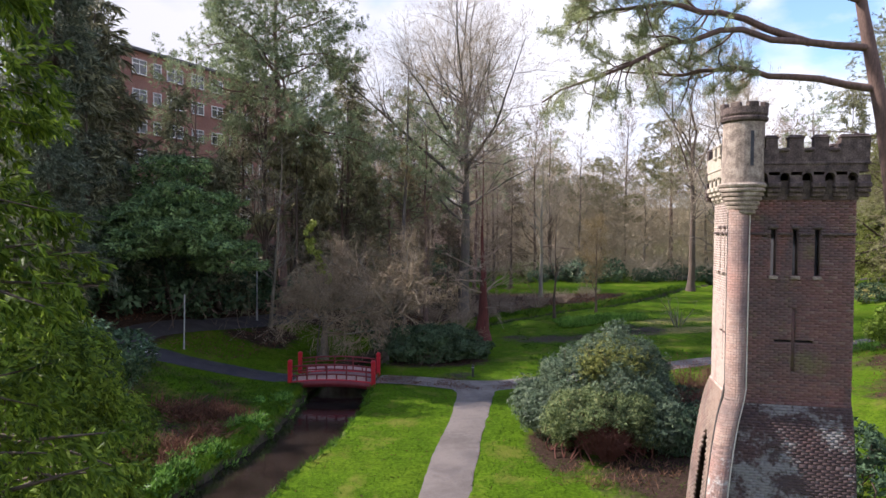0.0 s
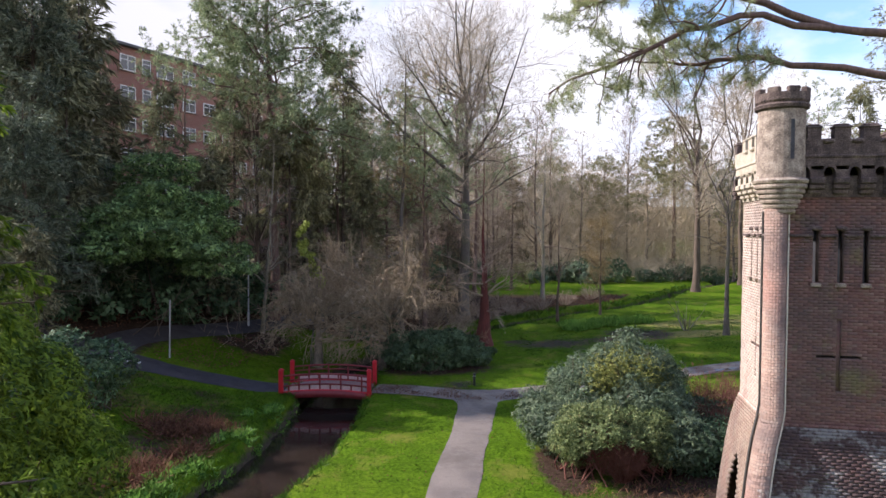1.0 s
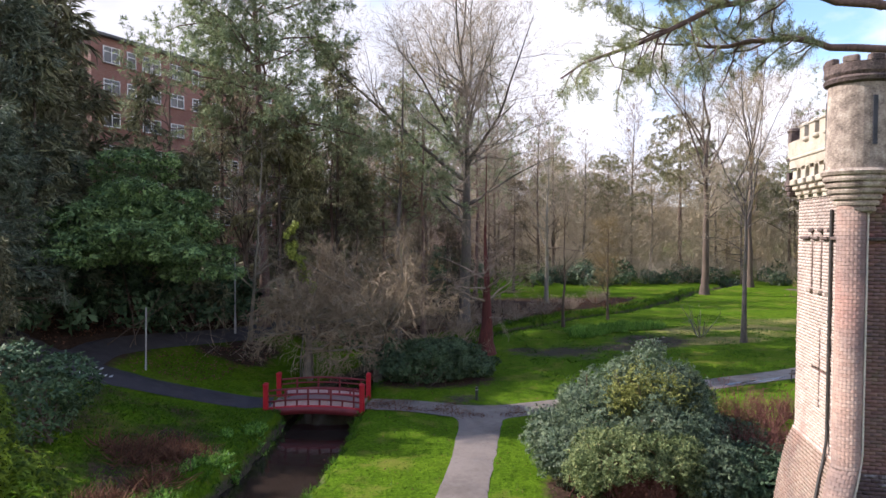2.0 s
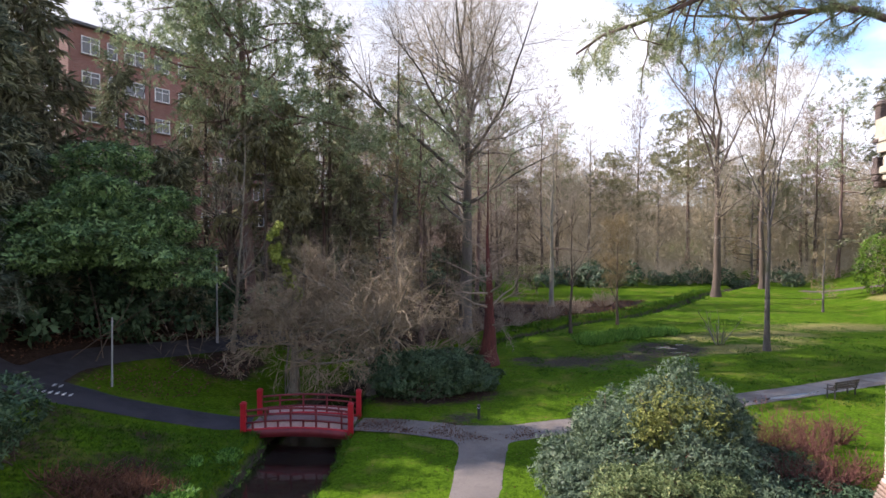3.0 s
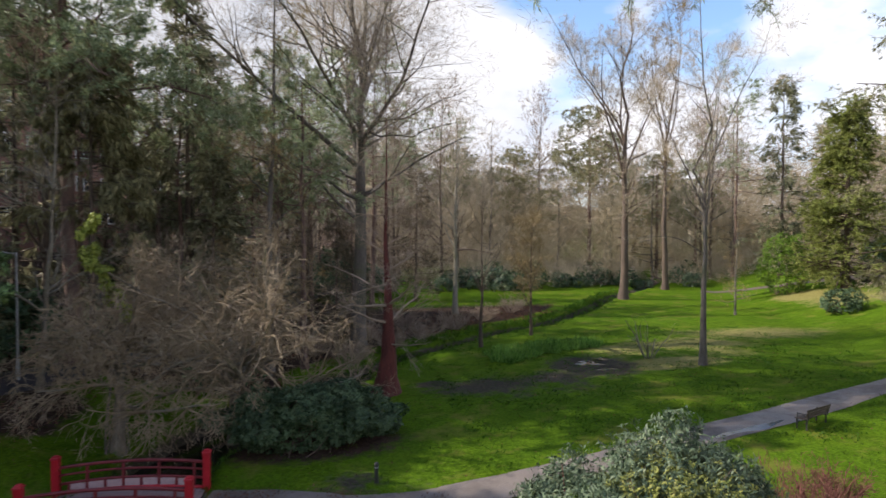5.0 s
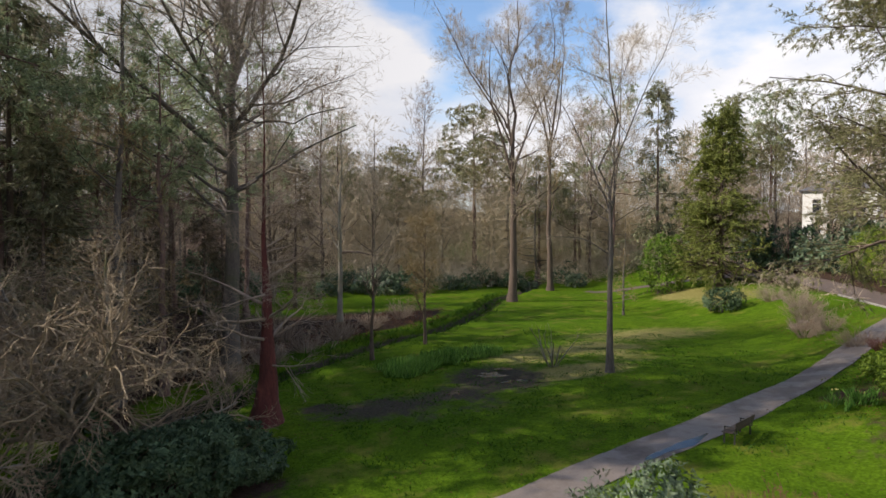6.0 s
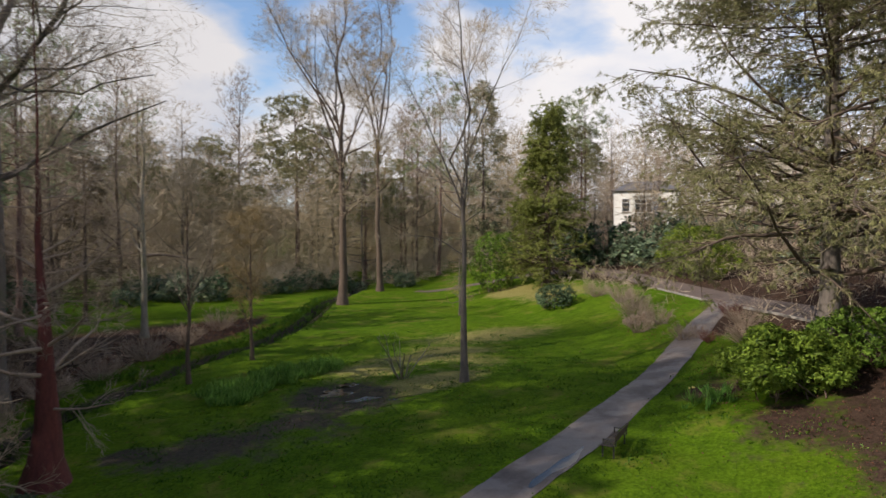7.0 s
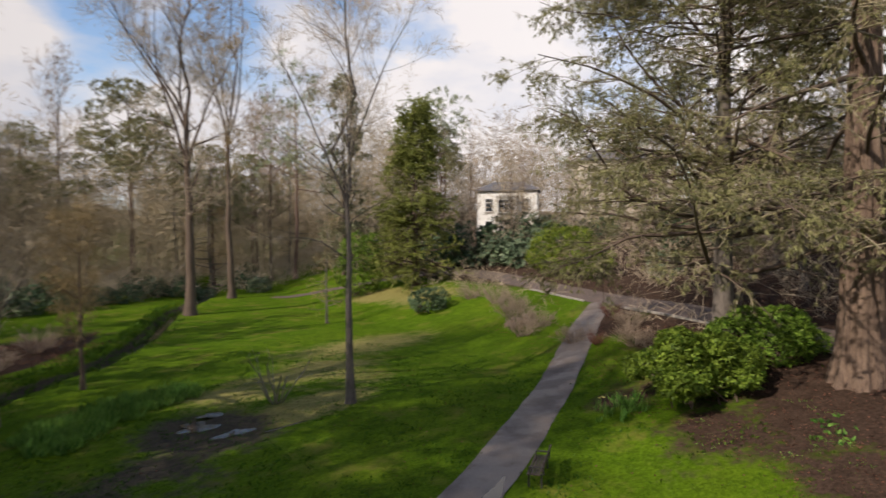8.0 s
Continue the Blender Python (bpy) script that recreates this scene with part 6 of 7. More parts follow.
laurel = leafy_bush("laurel", 43, clustered(np.random.default_rng(43), [((0, 0, 0.9), (1.7, 1.5, 0.9))] + dome(np.random.default_rng(43), 3.6, 3.0, 2.5, 16, 0.2, 0.06)[1:], 7, 0.42), 7500, 6, (0.2, 0.07), LEAF_LAUREL, "bright yellow-green laurel bush at the foot of a cedar", stems=24)
put(laurel, 29.3, 37.3, 0, 1.15, 0.3, 0.95)
dark_l = leafy_bush("laurel", 44, dome(np.random.default_rng(44), 2.6, 2.6, 2.2, 20, 0.3), 4200, 6, (0.2, 0.065), LEAF_LAUREL, "green laurel behind the bright one", stems=20)
put(dark_l, 32.6, 36.0)
near_shrub = leafy_bush("shrub", 45, dome(np.random.default_rng(45), 3.6, 3.4, 6.5, 34, 0.28), 20000, 6, (0.22, 0.06), LEAF_BAMBOO, "tall drooping yellow-green evergreen shrub", stems=40, droop=0.5)
put(near_shrub, -12.8, 17.6, 0, 1.08)
dark_shrub = leafy_bush("shrub", 46, dome(np.random.default_rng(46), 2.8, 2.8, 3.4, 24, 0.3), 3200, 6, (0.22, 0.08), LEAF_RHODO_DARK, "dark rounded evergreen shrub beside the path", stems=24)
put(dark_shrub, -16.6, 29.2, 0, 1.0)

oak_rng = np.random.default_rng(47)
oak_pads = []
for tier in range(40):
    a, f = oak_rng.uniform(0, 6.28), math.sqrt(oak_rng.random())
    z = 3.6 + 6.8 * (1 - f**2.2) * oak_rng.uniform(0.45, 1.0) + 1.2 * oak_rng.random()
    wide = oak_rng.uniform(1.1, 2.1)
    oak_pads.append(((4.8 * f * math.cos(a), 4.2 * f * math.sin(a), z), (wide, wide * oak_rng.uniform(0.7, 1.0), oak_rng.uniform(0.35, 0.6))))
holm_oak = leafy_bush("evergreen_oak", 48, clustered(oak_rng, oak_pads, 9, 0.4, -0.2), 15000, 6, (0.27, 0.09), LEAF_OAK, "spreading dark evergreen tree overhanging the path", "tree", stems=5, stem_mat=BARK_BROWN, droop=0.25)
put(holm_oak, -19.2, 42.6, 0, 1.06)

thuja = spray_tree("thuja_tree", 49, 20, 0.35, "tall soft yellow-green thuja close by", width=0.17, branches=150, t0=0.06, per=10, leaf=(0.24, 0.055), droop=0.7, mat_leaf=LEAF_BAMBOO, twigs=9, tip_short=0.3, lean_twigs=True)
put(thuja, -9.4, 10.8)



def cedar_tree(name, seed, height_m, radius, label, limbs, reach, t0, trunk_mat, leaf=(0.2, 0.035)):
    """An old cedar: crooked dark limbs carrying flat tiers of fine sprays."""
    rng = np.random.default_rng(seed)
    ob = root(name, Matrix(), label, "cedar tree")
    p, r = stem(rng, height_m, radius, 16, wobble=0.02, tip=0.06)
    l1, r1 = sprout(rng, p, r, limbs, t0, 0.99, reach, (60, 95), 10, 0.12, 0.13, 0.3, 0.2, 0.3)
    l2, r2 = sprout(rng, l1, r1, 13, 0.15, 1.0, reach * 0.3, (30, 75), 6, -0.15, 0.12, 0.6, 0.35, 0.5, 0.85)
    l3, r3 = sprout(rng, l2, r2, 7, 0.15, 1.0, reach * 0.11, (30, 70), 4, -0.25, 0.12, 0.7, 0.5, 0.6, 0.85)
    part("trunk", mesh_np("trunk", *tubes(p, r, 12), smooth=True), trunk_mat, ob)
    part("limb_tangle", mesh_np("limb_tangle", *gather([tubes(l1, r1, 5), tubes(l2, np.maximum(r2, 0.006), 3)]), smooth=True), BARK_BROWN, ob)
    tagged(ob.children[-1], kind="stuff")
    seats = np.concatenate([l3[:, 1], l3[:, 2], l3[:, 3], l2[:, -1]])
    ways = np.concatenate([unit(l3[:, k] - l3[:, k - 1]) for k in (1, 2, 3)] + [unit(l2[:, -1] - l2[:, -2])])
    v, q = tufts(rng, seats, ways, 10, leaf[0], leaf[1], 0.5, 0.25)
    part("crown", mesh_np("crown", v, q), NEEDLE_CEDAR, ob)
    v, q = gather([tubes(l3, np.maximum(r3, 0.007), 3), twiglets(rng, l3, 3, reach * 0.045, 0.014, 0.6, -0.15)])
    tagged(part("branch_tangle", mesh_np("branch_tangle", v, q), TWIG_CEDAR, ob, "bare grey-brown twigs"), kind="stuff")
    return ob


cedar = cedar_tree("cedar_tree", 50, 28, 0.5, "wide old cedar with flat drooping olive-green tiers", 92, 11.8, 0.16, BARK_GREY, (0.25, 0.034))
put(cedar, 33.7, 38.2)
giant = spray_tree("giant_conifer", 51, 30, 0.82, "massive old conifer with a fluted brown trunk", width=0.22, branches=80, t0=0.22, per=7, leaf=(0.26, 0.045), droop=0.6, mat_leaf=NEEDLE_CEDAR, trunk_mat=BARK_CEDAR, twigs=10, tip_short=0.3, lift=-0.2, bare_twigs=3, flutes=9)
put(giant, 31.0, 32.2, 0, 1.0, 0.5)


def right_pine():
    """The old pine whose long limbs reach over the tower."""
    rng = np.random.default_rng(52)
    ob = root("pine_tree", Matrix(), "old pine reaching long crooked limbs over the tower", "pine tree")
    foot = h(22.0, 29.0) - 0.2

    def line(points, k):
        p = np.array(points, float)
        s = np.linspace(0, len(p) - 1, k)
        i = np.clip(s.astype(int), 0, len(p) - 2)
        return (p[i] * (1 - (s - i))[:, None] + p[i + 1] * (s - i)[:, None])[None]

    trunk = line([(22.0, 29, foot), (21.2, 29, 8), (20.2, 29, 14), (19.2, 29, 18.5), (18.2, 29.2, 24), (17.8, 29.5, 29)], 16)
    tr = np.linspace(0.5, 0.1, 16)[None]
    limbs = [line(p, 14) for p in (
        [(19.4, 29, 17.4), (15.8, 28.6, 17.5), (12.6, 28.2, 17.9), (10.4, 28, 17.2), (8, 28, 16.2), (6, 28.2, 15.5), (4.2, 28.4, 14.6)],
        [(19.8, 29, 15.5), (15.8, 29.6, 16.2), (13.2, 30, 16.6), (10.6, 30.2, 16.3), (8.4, 30.4, 16.5)],
        [(16.5, 28.7, 17.5), (13, 28.4, 18.5), (10, 28.2, 19.0), (7.5, 28.0, 18.7), (5.6, 27.8, 18.0)],
        [(18.9, 29, 19.6), (15, 28.4, 20.2), (11, 27.6, 20.6), (7.5, 27.2, 20.2), (5.6, 27, 19.6)],
        [(18.6, 29, 21.4), (15.2, 30.4, 22.6), (12, 31.4, 23.0), (9, 32, 22.6), (7, 32.4, 22.0)])]
    l1 = np.concatenate(limbs)
    r1 = np.linspace(0.19, 0.035, 14)[None] * np.ones((len(l1), 1))
    l1[:, 1:-1] += rng.normal(size=l1[:, 1:-1].shape) * 0.09
    l2, r2 = sprout(rng, l1, r1, 26, 0.3, 1.0, 2.3, (30, 75), 7, -0.05, 0.22, 0.5, 0.35, 0.8, 0.3)
    l3, r3 = sprout(rng, l2, r2, 11, 0.25, 1.0, 0.8, (25, 65), 5, 0.15, 0.22, 0.7, 0.5)
    v, q = gather([tubes(trunk, tr, 12), tubes(l1, r1, 8), tubes(l2, r2, 5)])
    part("trunk", mesh_np("trunk", v, q, smooth=True), BARK_PINE, ob)
    tips = np.concatenate([l3[:, k] for k in (1, 2, 3, 4)] + [l2[:, -1], l2[:, -2]])
    ways = unit(np.concatenate([l3[:, k] - l3[:, k - 1] for k in (1, 2, 3, 4)] + [l2[:, -1] - l2[:, -2]] * 2))
    v, q = gather([tufts(rng, tips, ways * 0.7 + arr(0, 0, 0.2), 15, 0.22, 0.018, 0.95, 0.0), tubes(l3, r3, 3)])
    part("crown", mesh_np("crown", v, q), NEEDLE_SCOTS, ob)
    return ob


right_pine()

# woods: a few trees of each kind, then copies
kinds = [bare_tree("bare_tree", 60 + i, (20, 23, 17, 26)[i], 0.24, "leafless brown woodland tree", limbs=(22, 26, 20, 26)[i], t0=0.15, up=0.55, twigs=(5, 3), angle=(30, 65), limb_len=0.28,
                   trunk_mat=(BARK_GREY, BARK_BROWN, BARK_GREY, BARK_BROWN)[i], twig_mat=(BARK_TWIG, TWIG_DARK, BARK_TWIG, BARK_TWIG)[i], cheap=True, fine=4, fine_w=0.045) for i in range(4)]
dark_kinds = [spray_tree("conifer_tree", 70 + i, (19, 24, 15)[i], 0.25, "dark evergreen conifer in the wood", width=(0.22, 0.18, 0.28)[i], branches=64, t0=0.08, per=3, leaf=(0.75, 0.13), droop=0.5, mat_leaf=NEEDLE_DARK, twigs=6, lean_twigs=True) for i in range(3)]
pine_kinds = [pine_tree("pine_tree", 80 + i, (24, 28)[i], 0.3, "tall pine with a rounded olive crown", limbs=26, t0=0.5, limb_len=0.27, per=7, needle=0.55, width=0.085, twigs=(5, 3), spread=1.0, cheap=True, tip_short=0.7, lift=0.6) for i in range(2)]
old_kind = bare_tree("larch_tree", 90, 24, 0.26, "leafless larch with faded straw-coloured sprays", limbs=34, t0=0.12, up=0.05, twigs=(5, 3), angle=(65, 95), limb_len=0.17, twig_mat=TWIG_YELLOW, droop=0.3, cheap=True, fine=5, fine_w=0.03)
brown_kind = spray_tree("conifer_tree", 76, 22, 0.26, "dark brown winter cypress in the wood", width=0.2, branches=70, t0=0.05, per=3, leaf=(0.7, 0.1), droop=0.3, mat_leaf=NEEDLE_BROWN, twigs=6, lean_twigs=True)
green_kind = leafy_bush("evergreen_shrub", 91, dome(np.random.default_rng(91), 2.4, 2.2, 2.6, 16, 0.34), 480, 6, (0.4, 0.17), LEAF_RHODO_DARK, "dark evergreen shrub under the trees", stems=6)
light_kind = leafy_bush("evergreen_shrub", 92, dome(np.random.default_rng(92), 2.2, 2.2, 2.3, 16, 0.34), 480, 6, (0.4, 0.16), LEAF_RHODO, "grey-green evergreen shrub at the wood edge", stems=6)

spots = []


def dl(x, y):
    return float(away(x, y, VALLEY_LEFT))


def dr(x, y):
    return -float(away(x, y, VALLEY_RIGHT))


def off_path(x, y, gap=2.5):
    return all(abs(float(away(x, y, p))) > gap for p in (PATH_HILL, PATH_BACK, PATH_LEFT, PATH_CROSS))


def clear_of_houses(x, y):
    return math.hypot(x - 74, y - 79) > 9 and math.hypot(x - 90, y - 68) > 14 and not (-50 < x < -15 and 56 < y < 94 and x < -15 + (y - 62) * 0.1)


def scatter(n, kinds_, gap, area, rule, size=(0.8, 1.2)):
    """Copies of kinds at random places of an area where rule holds."""
    made = tries = 0
    while made < n and tries < 3000:
        tries += 1
        x, y = float(g.uniform(area[0], area[1])), float(g.uniform(area[2], area[3]))
        if rule(x, y) and all((x - a) ** 2 + (y - b) ** 2 > gap * gap for a, b in spots):
            spots.append((x, y))
            kind, turn, big, tall = kinds_[int(g.integers(0, len(kinds_)))], float(g.uniform(0, 360)), float(g.uniform(*size)), float(g.uniform(0.9, 1.1))
            if not (-29 < x < -20 and 52 < y < 60):  # the gap before the flats
                again(kind, x, y, turn, big, 0.15, tall)
            made += 1


put(brown_kind, -3.5, 64.5, 30, 0.66)
spots.append((-3.5, 64.5))
first = kinds + dark_kinds + pine_kinds + [old_kind, green_kind, light_kind]
for k, (x, y) in zip(first, [(-10, 66), (8, 98), (-6, 75), (20, 118), (-18, 57), (-9, 60), (-27, 48), (-2, 84), (62, 108), (-3.5, 56), (-6, 53), (40, 108)]):
    put(k, x, y, float(g.uniform(0, 360)))
    spots.append((x, y))
scatter(9, dark_kinds, 3.2, (-34, 2, 46, 78), lambda x, y: 6 < dl(x, y) < 26 and off_path(x, y) and clear_of_houses(x, y), (0.6, 0.9))
# evergreens on the left hill, partly out of view, added for their shade
for k, x, y, s in ((2, -24.5, 44, 1.0), (0, -32, 43, 0.6), (2, -31, 50, 0.65)):
    again(dark_kinds[k], x, y, 40.0 * k + x, s)
    spots.append((x, y))
for k, x, y, s in ((0, -9.5, 60.5, 0.72), (1, -5.2, 63, 0.62), (0, -12.5, 67, 0.8), (1, -15.5, 60, 0.7), (0, -1.5, 73, 0.66), (1, 3.5, 88, 0.7)):
    again(pine_kinds[k], x, y, 70.0 * k + x, s)
    spots.append((x, y))
for k, x, y, size in ((0, -7, 57.5, 0.7), (2, -9, 67.5, 1.0)):
    again(dark_kinds[k], x, y, 37.0 * k + 11 * x, size)
    spots.append((x, y))
for i, (x, y, size) in enumerate(((-1.5, 57.5, 0.75), (0.5, 63.5, 0.5), (-3.5, 61, 0.65), (-1.5, 66.5, 0.55), (2.0, 73, 0.55), (-2.5, 73.5, 0.7), (5.5, 79, 0.6), (4.5, 86, 0.9), (10, 92, 0.8))):
    again(pine_kinds[i % 2] if i in (0, 2, 5, 7) else brown_kind if i % 3 else kinds[1], x, y, 53.0 * i, size)
    spots.append((x, y))
for k, x, y, s in ((1, -30.0, 54.3, 1.0), (0, -33.0, 52.5, 1.0), (2, -28.4, 46.5, 0.95)):
    again(dark_kinds[k], x, y, 29.0 * x, s)
    spots.append((x, y))
for kind, x, y, s in ((pine_kinds[1], -22.2, 57, 0.7), (dark_kinds[2], -28.6, 52.6, 1.45)):
    again(kind, x, y, 31.0 * x, s)
    spots.append((x, y))
scatter(22, kinds, 3.0, (-34, 24, 48, 112), lambda x, y: 2 < dl(x, y) < 26 and off_path(x, y) and clear_of_houses(x, y), (0.6, 1.0))
scatter(4, pine_kinds, 6, (-20, 30, 66, 130), lambda x, y: 5 < dl(x, y) < 30 and clear_of_houses(x, y), (0.7, 0.95))
again(dark_kinds[1], 62, 97, 20, 1.15)
again(old_kind, 39.2, 73.4, 20, 0.42)
again(pine_kinds[0], 91, 103, 20, 0.95)
for i, (x, y, s) in enumerate(((45, 37, 0.7), (49, 41, 0.8), (52.5, 45.5, 0.75), (50.5, 35.5, 0.8), (55, 50, 0.7), (56, 41, 0.85))):
    again(kinds[(0, 2, 3)[i % 3]], x, y, 83 * i, s)
    spots.append((x, y))
for x, y, s in ((61.5, 73.5, 1.5), (63.5, 70.5, 1.6), (60.0, 70.0, 1.3), (66.0, 68.0, 1.6), (59.0, 66.0, 1.1), (62.5, 76.5, 1.5), (63.5, 79.5, 1.3), (61.0, 67.0, 1.4)):
    again(green_kind if int(x * 2) % 2 else light_kind, x, y, 50 * x, s)
for i, (x, y, s) in enumerate(((60.5, 75, 0.5), (58.5, 71.5, 0.4), (65.5, 70.5, 0.5), (61.5, 69, 0.5), (67, 66.5, 0.55), (68, 71.5, 0.45))):
    again(kinds[i % 4], x, y, 77 * i, s)
    spots.append((x, y))
# first three hide behind near shrubs, added only to shade the left lawn
for k, x, y, s in ((2, -21, 31, 0.5), (0, -24, 35.5, 0.5), (2, -20.5, 33.5, 0.45), (1, -27, 42, 0.9), (0, -23, 40.8, 0.85), (2, -17.5, 49.5, 0.8)):
    again(dark_kinds[k], x, y, 61.0 * k + 9 * x, s)
    spots.append((x, y))
scatter(18, kinds + [old_kind], 5.0, (14, 100, 106, 140), lambda x, y: dl(x, y) > -40, (0.85, 1.3))
scatter(5, pine_kinds + dark_kinds, 9, (20, 110, 112, 150), lambda x, y: True, (0.8, 1.2))
scatter(24, kinds + [old_kind], 3.2, (40, 100, 30, 112), lambda x, y: dr(x, y) > 12 and off_path(x, y) and clear_of_houses(x, y) and math.hypot(x - 54, y - 76) > 6, (0.4, 0.7))
scatter(3, dark_kinds + pine_kinds, 7, (56, 110, 50, 112), lambda x, y: dr(x, y) > 20 and off_path(x, y) and clear_of_houses(x, y), (0.5, 0.75))
scatter(26, [green_kind, green_kind, light_kind], 2.0, (-30, 20, 44, 100), lambda x, y: 3 < dl(x, y) < 16 and off_path(x, y, 2.8) and clear_of_houses(x, y) and math.hypot(x + 13.5, y - 46) > 6, (0.6, 1.3))
scatter(22, [green_kind, light_kind], 2.2, (36, 90, 44, 112), lambda x, y: dr(x, y) > 10 and off_path(x, y, 2.4) and clear_of_houses(x, y), (0.5, 1.1))
scatter(16, [green_kind, light_kind], 2.5, (14, 60, 100, 118), lambda x, y: True, (0.7, 1.3))


def thicket(name, seed, n, area, rule, tall, material, label, clump=14, width=0.03):
    """Uncounted leafless undergrowth: clumps of thin upright twigs."""
    rng = np.random.default_rng(seed)
    x, y = rng.uniform(area[0], area[1], n), rng.uniform(area[2], area[3], n)
    keep = rule(x, y)
    x, y = x[keep], y[keep]
    top = tall * rng.uniform(0.4, 1.2, len(x))
    base = np.stack([x, y, height(x, y) - 0.05], -1)
    c = np.repeat(base, clump, 0)
    t = np.repeat(top, clump)
    k = len(c)
    c = c + np.stack([rng.normal(size=k) * 0.3, rng.normal(size=k) * 0.3, rng.random(k) * t * 0.55], -1)
    way = unit(rng.normal(size=(k, 3)) * arr(0.7, 0.7, 0.4) + arr(0, 0, 0.55))
    v, q = blades(c, way, rng.normal(size=(k, 3)), t * rng.uniform(0.3, 0.7, k), width, 0.06)
    return tagged(part(name, mesh_np(name, v, q), material), label, "undergrowth", kind="stuff")


def masks(x, y):
    ok = np.ones(len(x), bool)
    for p, w in ((PATH_HILL, 1.6), (PATH_BACK, 1.6), (PATH_LEFT, 1.6), (PATH_CROSS, 1.4), (DITCH, 1.2)):
        ok &= np.abs(away(x, y, p)) > w
    return ok


thicket("undergrowth", 101, 2600, (-36, 30, 44, 112), lambda x, y: masks(x, y) & (away(x, y, VALLEY_LEFT) > 3.5) & (away(x, y, VALLEY_LEFT) < 22), 3.2, TWIG_DARK, "brown leafless undergrowth on the wooded bank")
thicket("undergrowth", 102, 2600, (10, 100, 104, 150), lambda x, y: masks(x, y), 4.5, BARK_TWIG, "pale brown leafless thicket beyond the lawn", width=0.045)
thicket("undergrowth", 103, 2600, (34, 95, 24, 112), lambda x, y: masks(x, y) & (away(x, y, VALLEY_RIGHT) < -9) & (np.hypot(x - 54, y - 76) > 3), 3.0, BARK_TWIG, "tangled brown undergrowth on the slope above the path", width=0.035)


def far_woods(seed, x, y, tall, per, width, material, label):
    """Woods too far to count: thin trunks under clouds of twigs."""
    rng = np.random.default_rng(seed)
    n = len(x)
    z = height(x, y)
    c = np.repeat(np.stack([x, y, z], -1), per, 0)
    t = np.repeat(tall, per)
    k = len(c)
    lump = rng.integers(0, 7, k)
    f = np.clip(0.12 + 0.13 * lump + rng.normal(size=k) * 0.07, 0.03, 0.97)
    turn = np.repeat(rng.uniform(0, 6.28, n), per) + lump * 2.4
    lr = t * 0.13 * np.sqrt(np.sin(np.pi * np.clip(f, 0.02, 0.98)))
    b = rng.uniform(0, 2 * np.pi, k)
    r = t * 0.13 * np.sqrt(rng.random(k))
    c = c + np.stack([lr * np.cos(turn) + r * np.cos(b), lr * np.sin(turn) + r * np.sin(b), t * f * 0.95], -1)
    way = unit(np.stack([np.cos(b) * 0.5, np.sin(b) * 0.5, np.full(k, 0.35)], -1) + rng.normal(size=(k, 3)) * 0.55)
    v, q = blades(c, way, rng.normal(size=(k, 3)), t * 0.12 * rng.uniform(0.4, 1.3, k), width, 0.05)
    x, y, z, tall, n = x[::3], y[::3], z[::3], tall[::3], len(x[::3])
    trunk = np.stack([np.stack([x, y, z - 0.5], -1), np.stack([x + rng.normal(size=n) * 0.5, y, z + tall * 0.9], -1)], 1)
    v2, q2 = tubes(trunk, np.stack([np.full(n, 0.09), np.full(n, 0.03)], -1), 4)
    return tagged(part("far_woods", mesh_np("far_woods", *gather([(v, q), (v2, q2)])), material), label, "woods", kind="stuff")


def ring(seed, n, inner, outer):
    rng = np.random.default_rng(seed)
    a, d = rng.uniform(-1.2, 1.9, n), rng.uniform(inner, outer, n)
    return 10 + d * np.sin(a), 50 + d * np.cos(a), rng.uniform(12, 28, n)


def patch(seed, n, x0, x1, y0, y1, rule, lo, hi):
    rng = np.random.default_rng(seed)
    x, y = rng.uniform(x0, x1, n), rng.uniform(y0, y1, n)
    keep = rule(x, y)
    return x[keep], y[keep], rng.uniform(lo, hi, n)[keep]


far_woods(104, *ring(104, 520, 115, 260), 190, 0.17, TWIG_FAR, "hazy leafless brown woods closing the valley")
far_woods(105, *patch(105, 230, 6, 105, 106, 165, lambda x, y: masks(x, y), 12, 24), 560, 0.06, TWIG_HAZE, "brown leafless wood beyond the far lawn")
far_woods(106, *patch(106, 150, 44, 110, 26, 112, lambda x, y: masks(x, y) & (away(x, y, VALLEY_RIGHT) < -14) & (np.hypot(x - 74, y - 79) > 9) & (np.hypot(x - 54, y - 76) > 6), 6, 13), 340, 0.065, TWIG_FAR, "low leafless scrub wood on the hillside")
far_woods(107, *patch(107, 170, -45, 34, 54, 120, lambda x, y: masks(x, y) & (away(x, y, VALLEY_LEFT) > 5) & ((x > -15) | (y > 95)), 9, 18), 330, 0.055, TWIG_DARK, "dark leafless wood on the valley side")


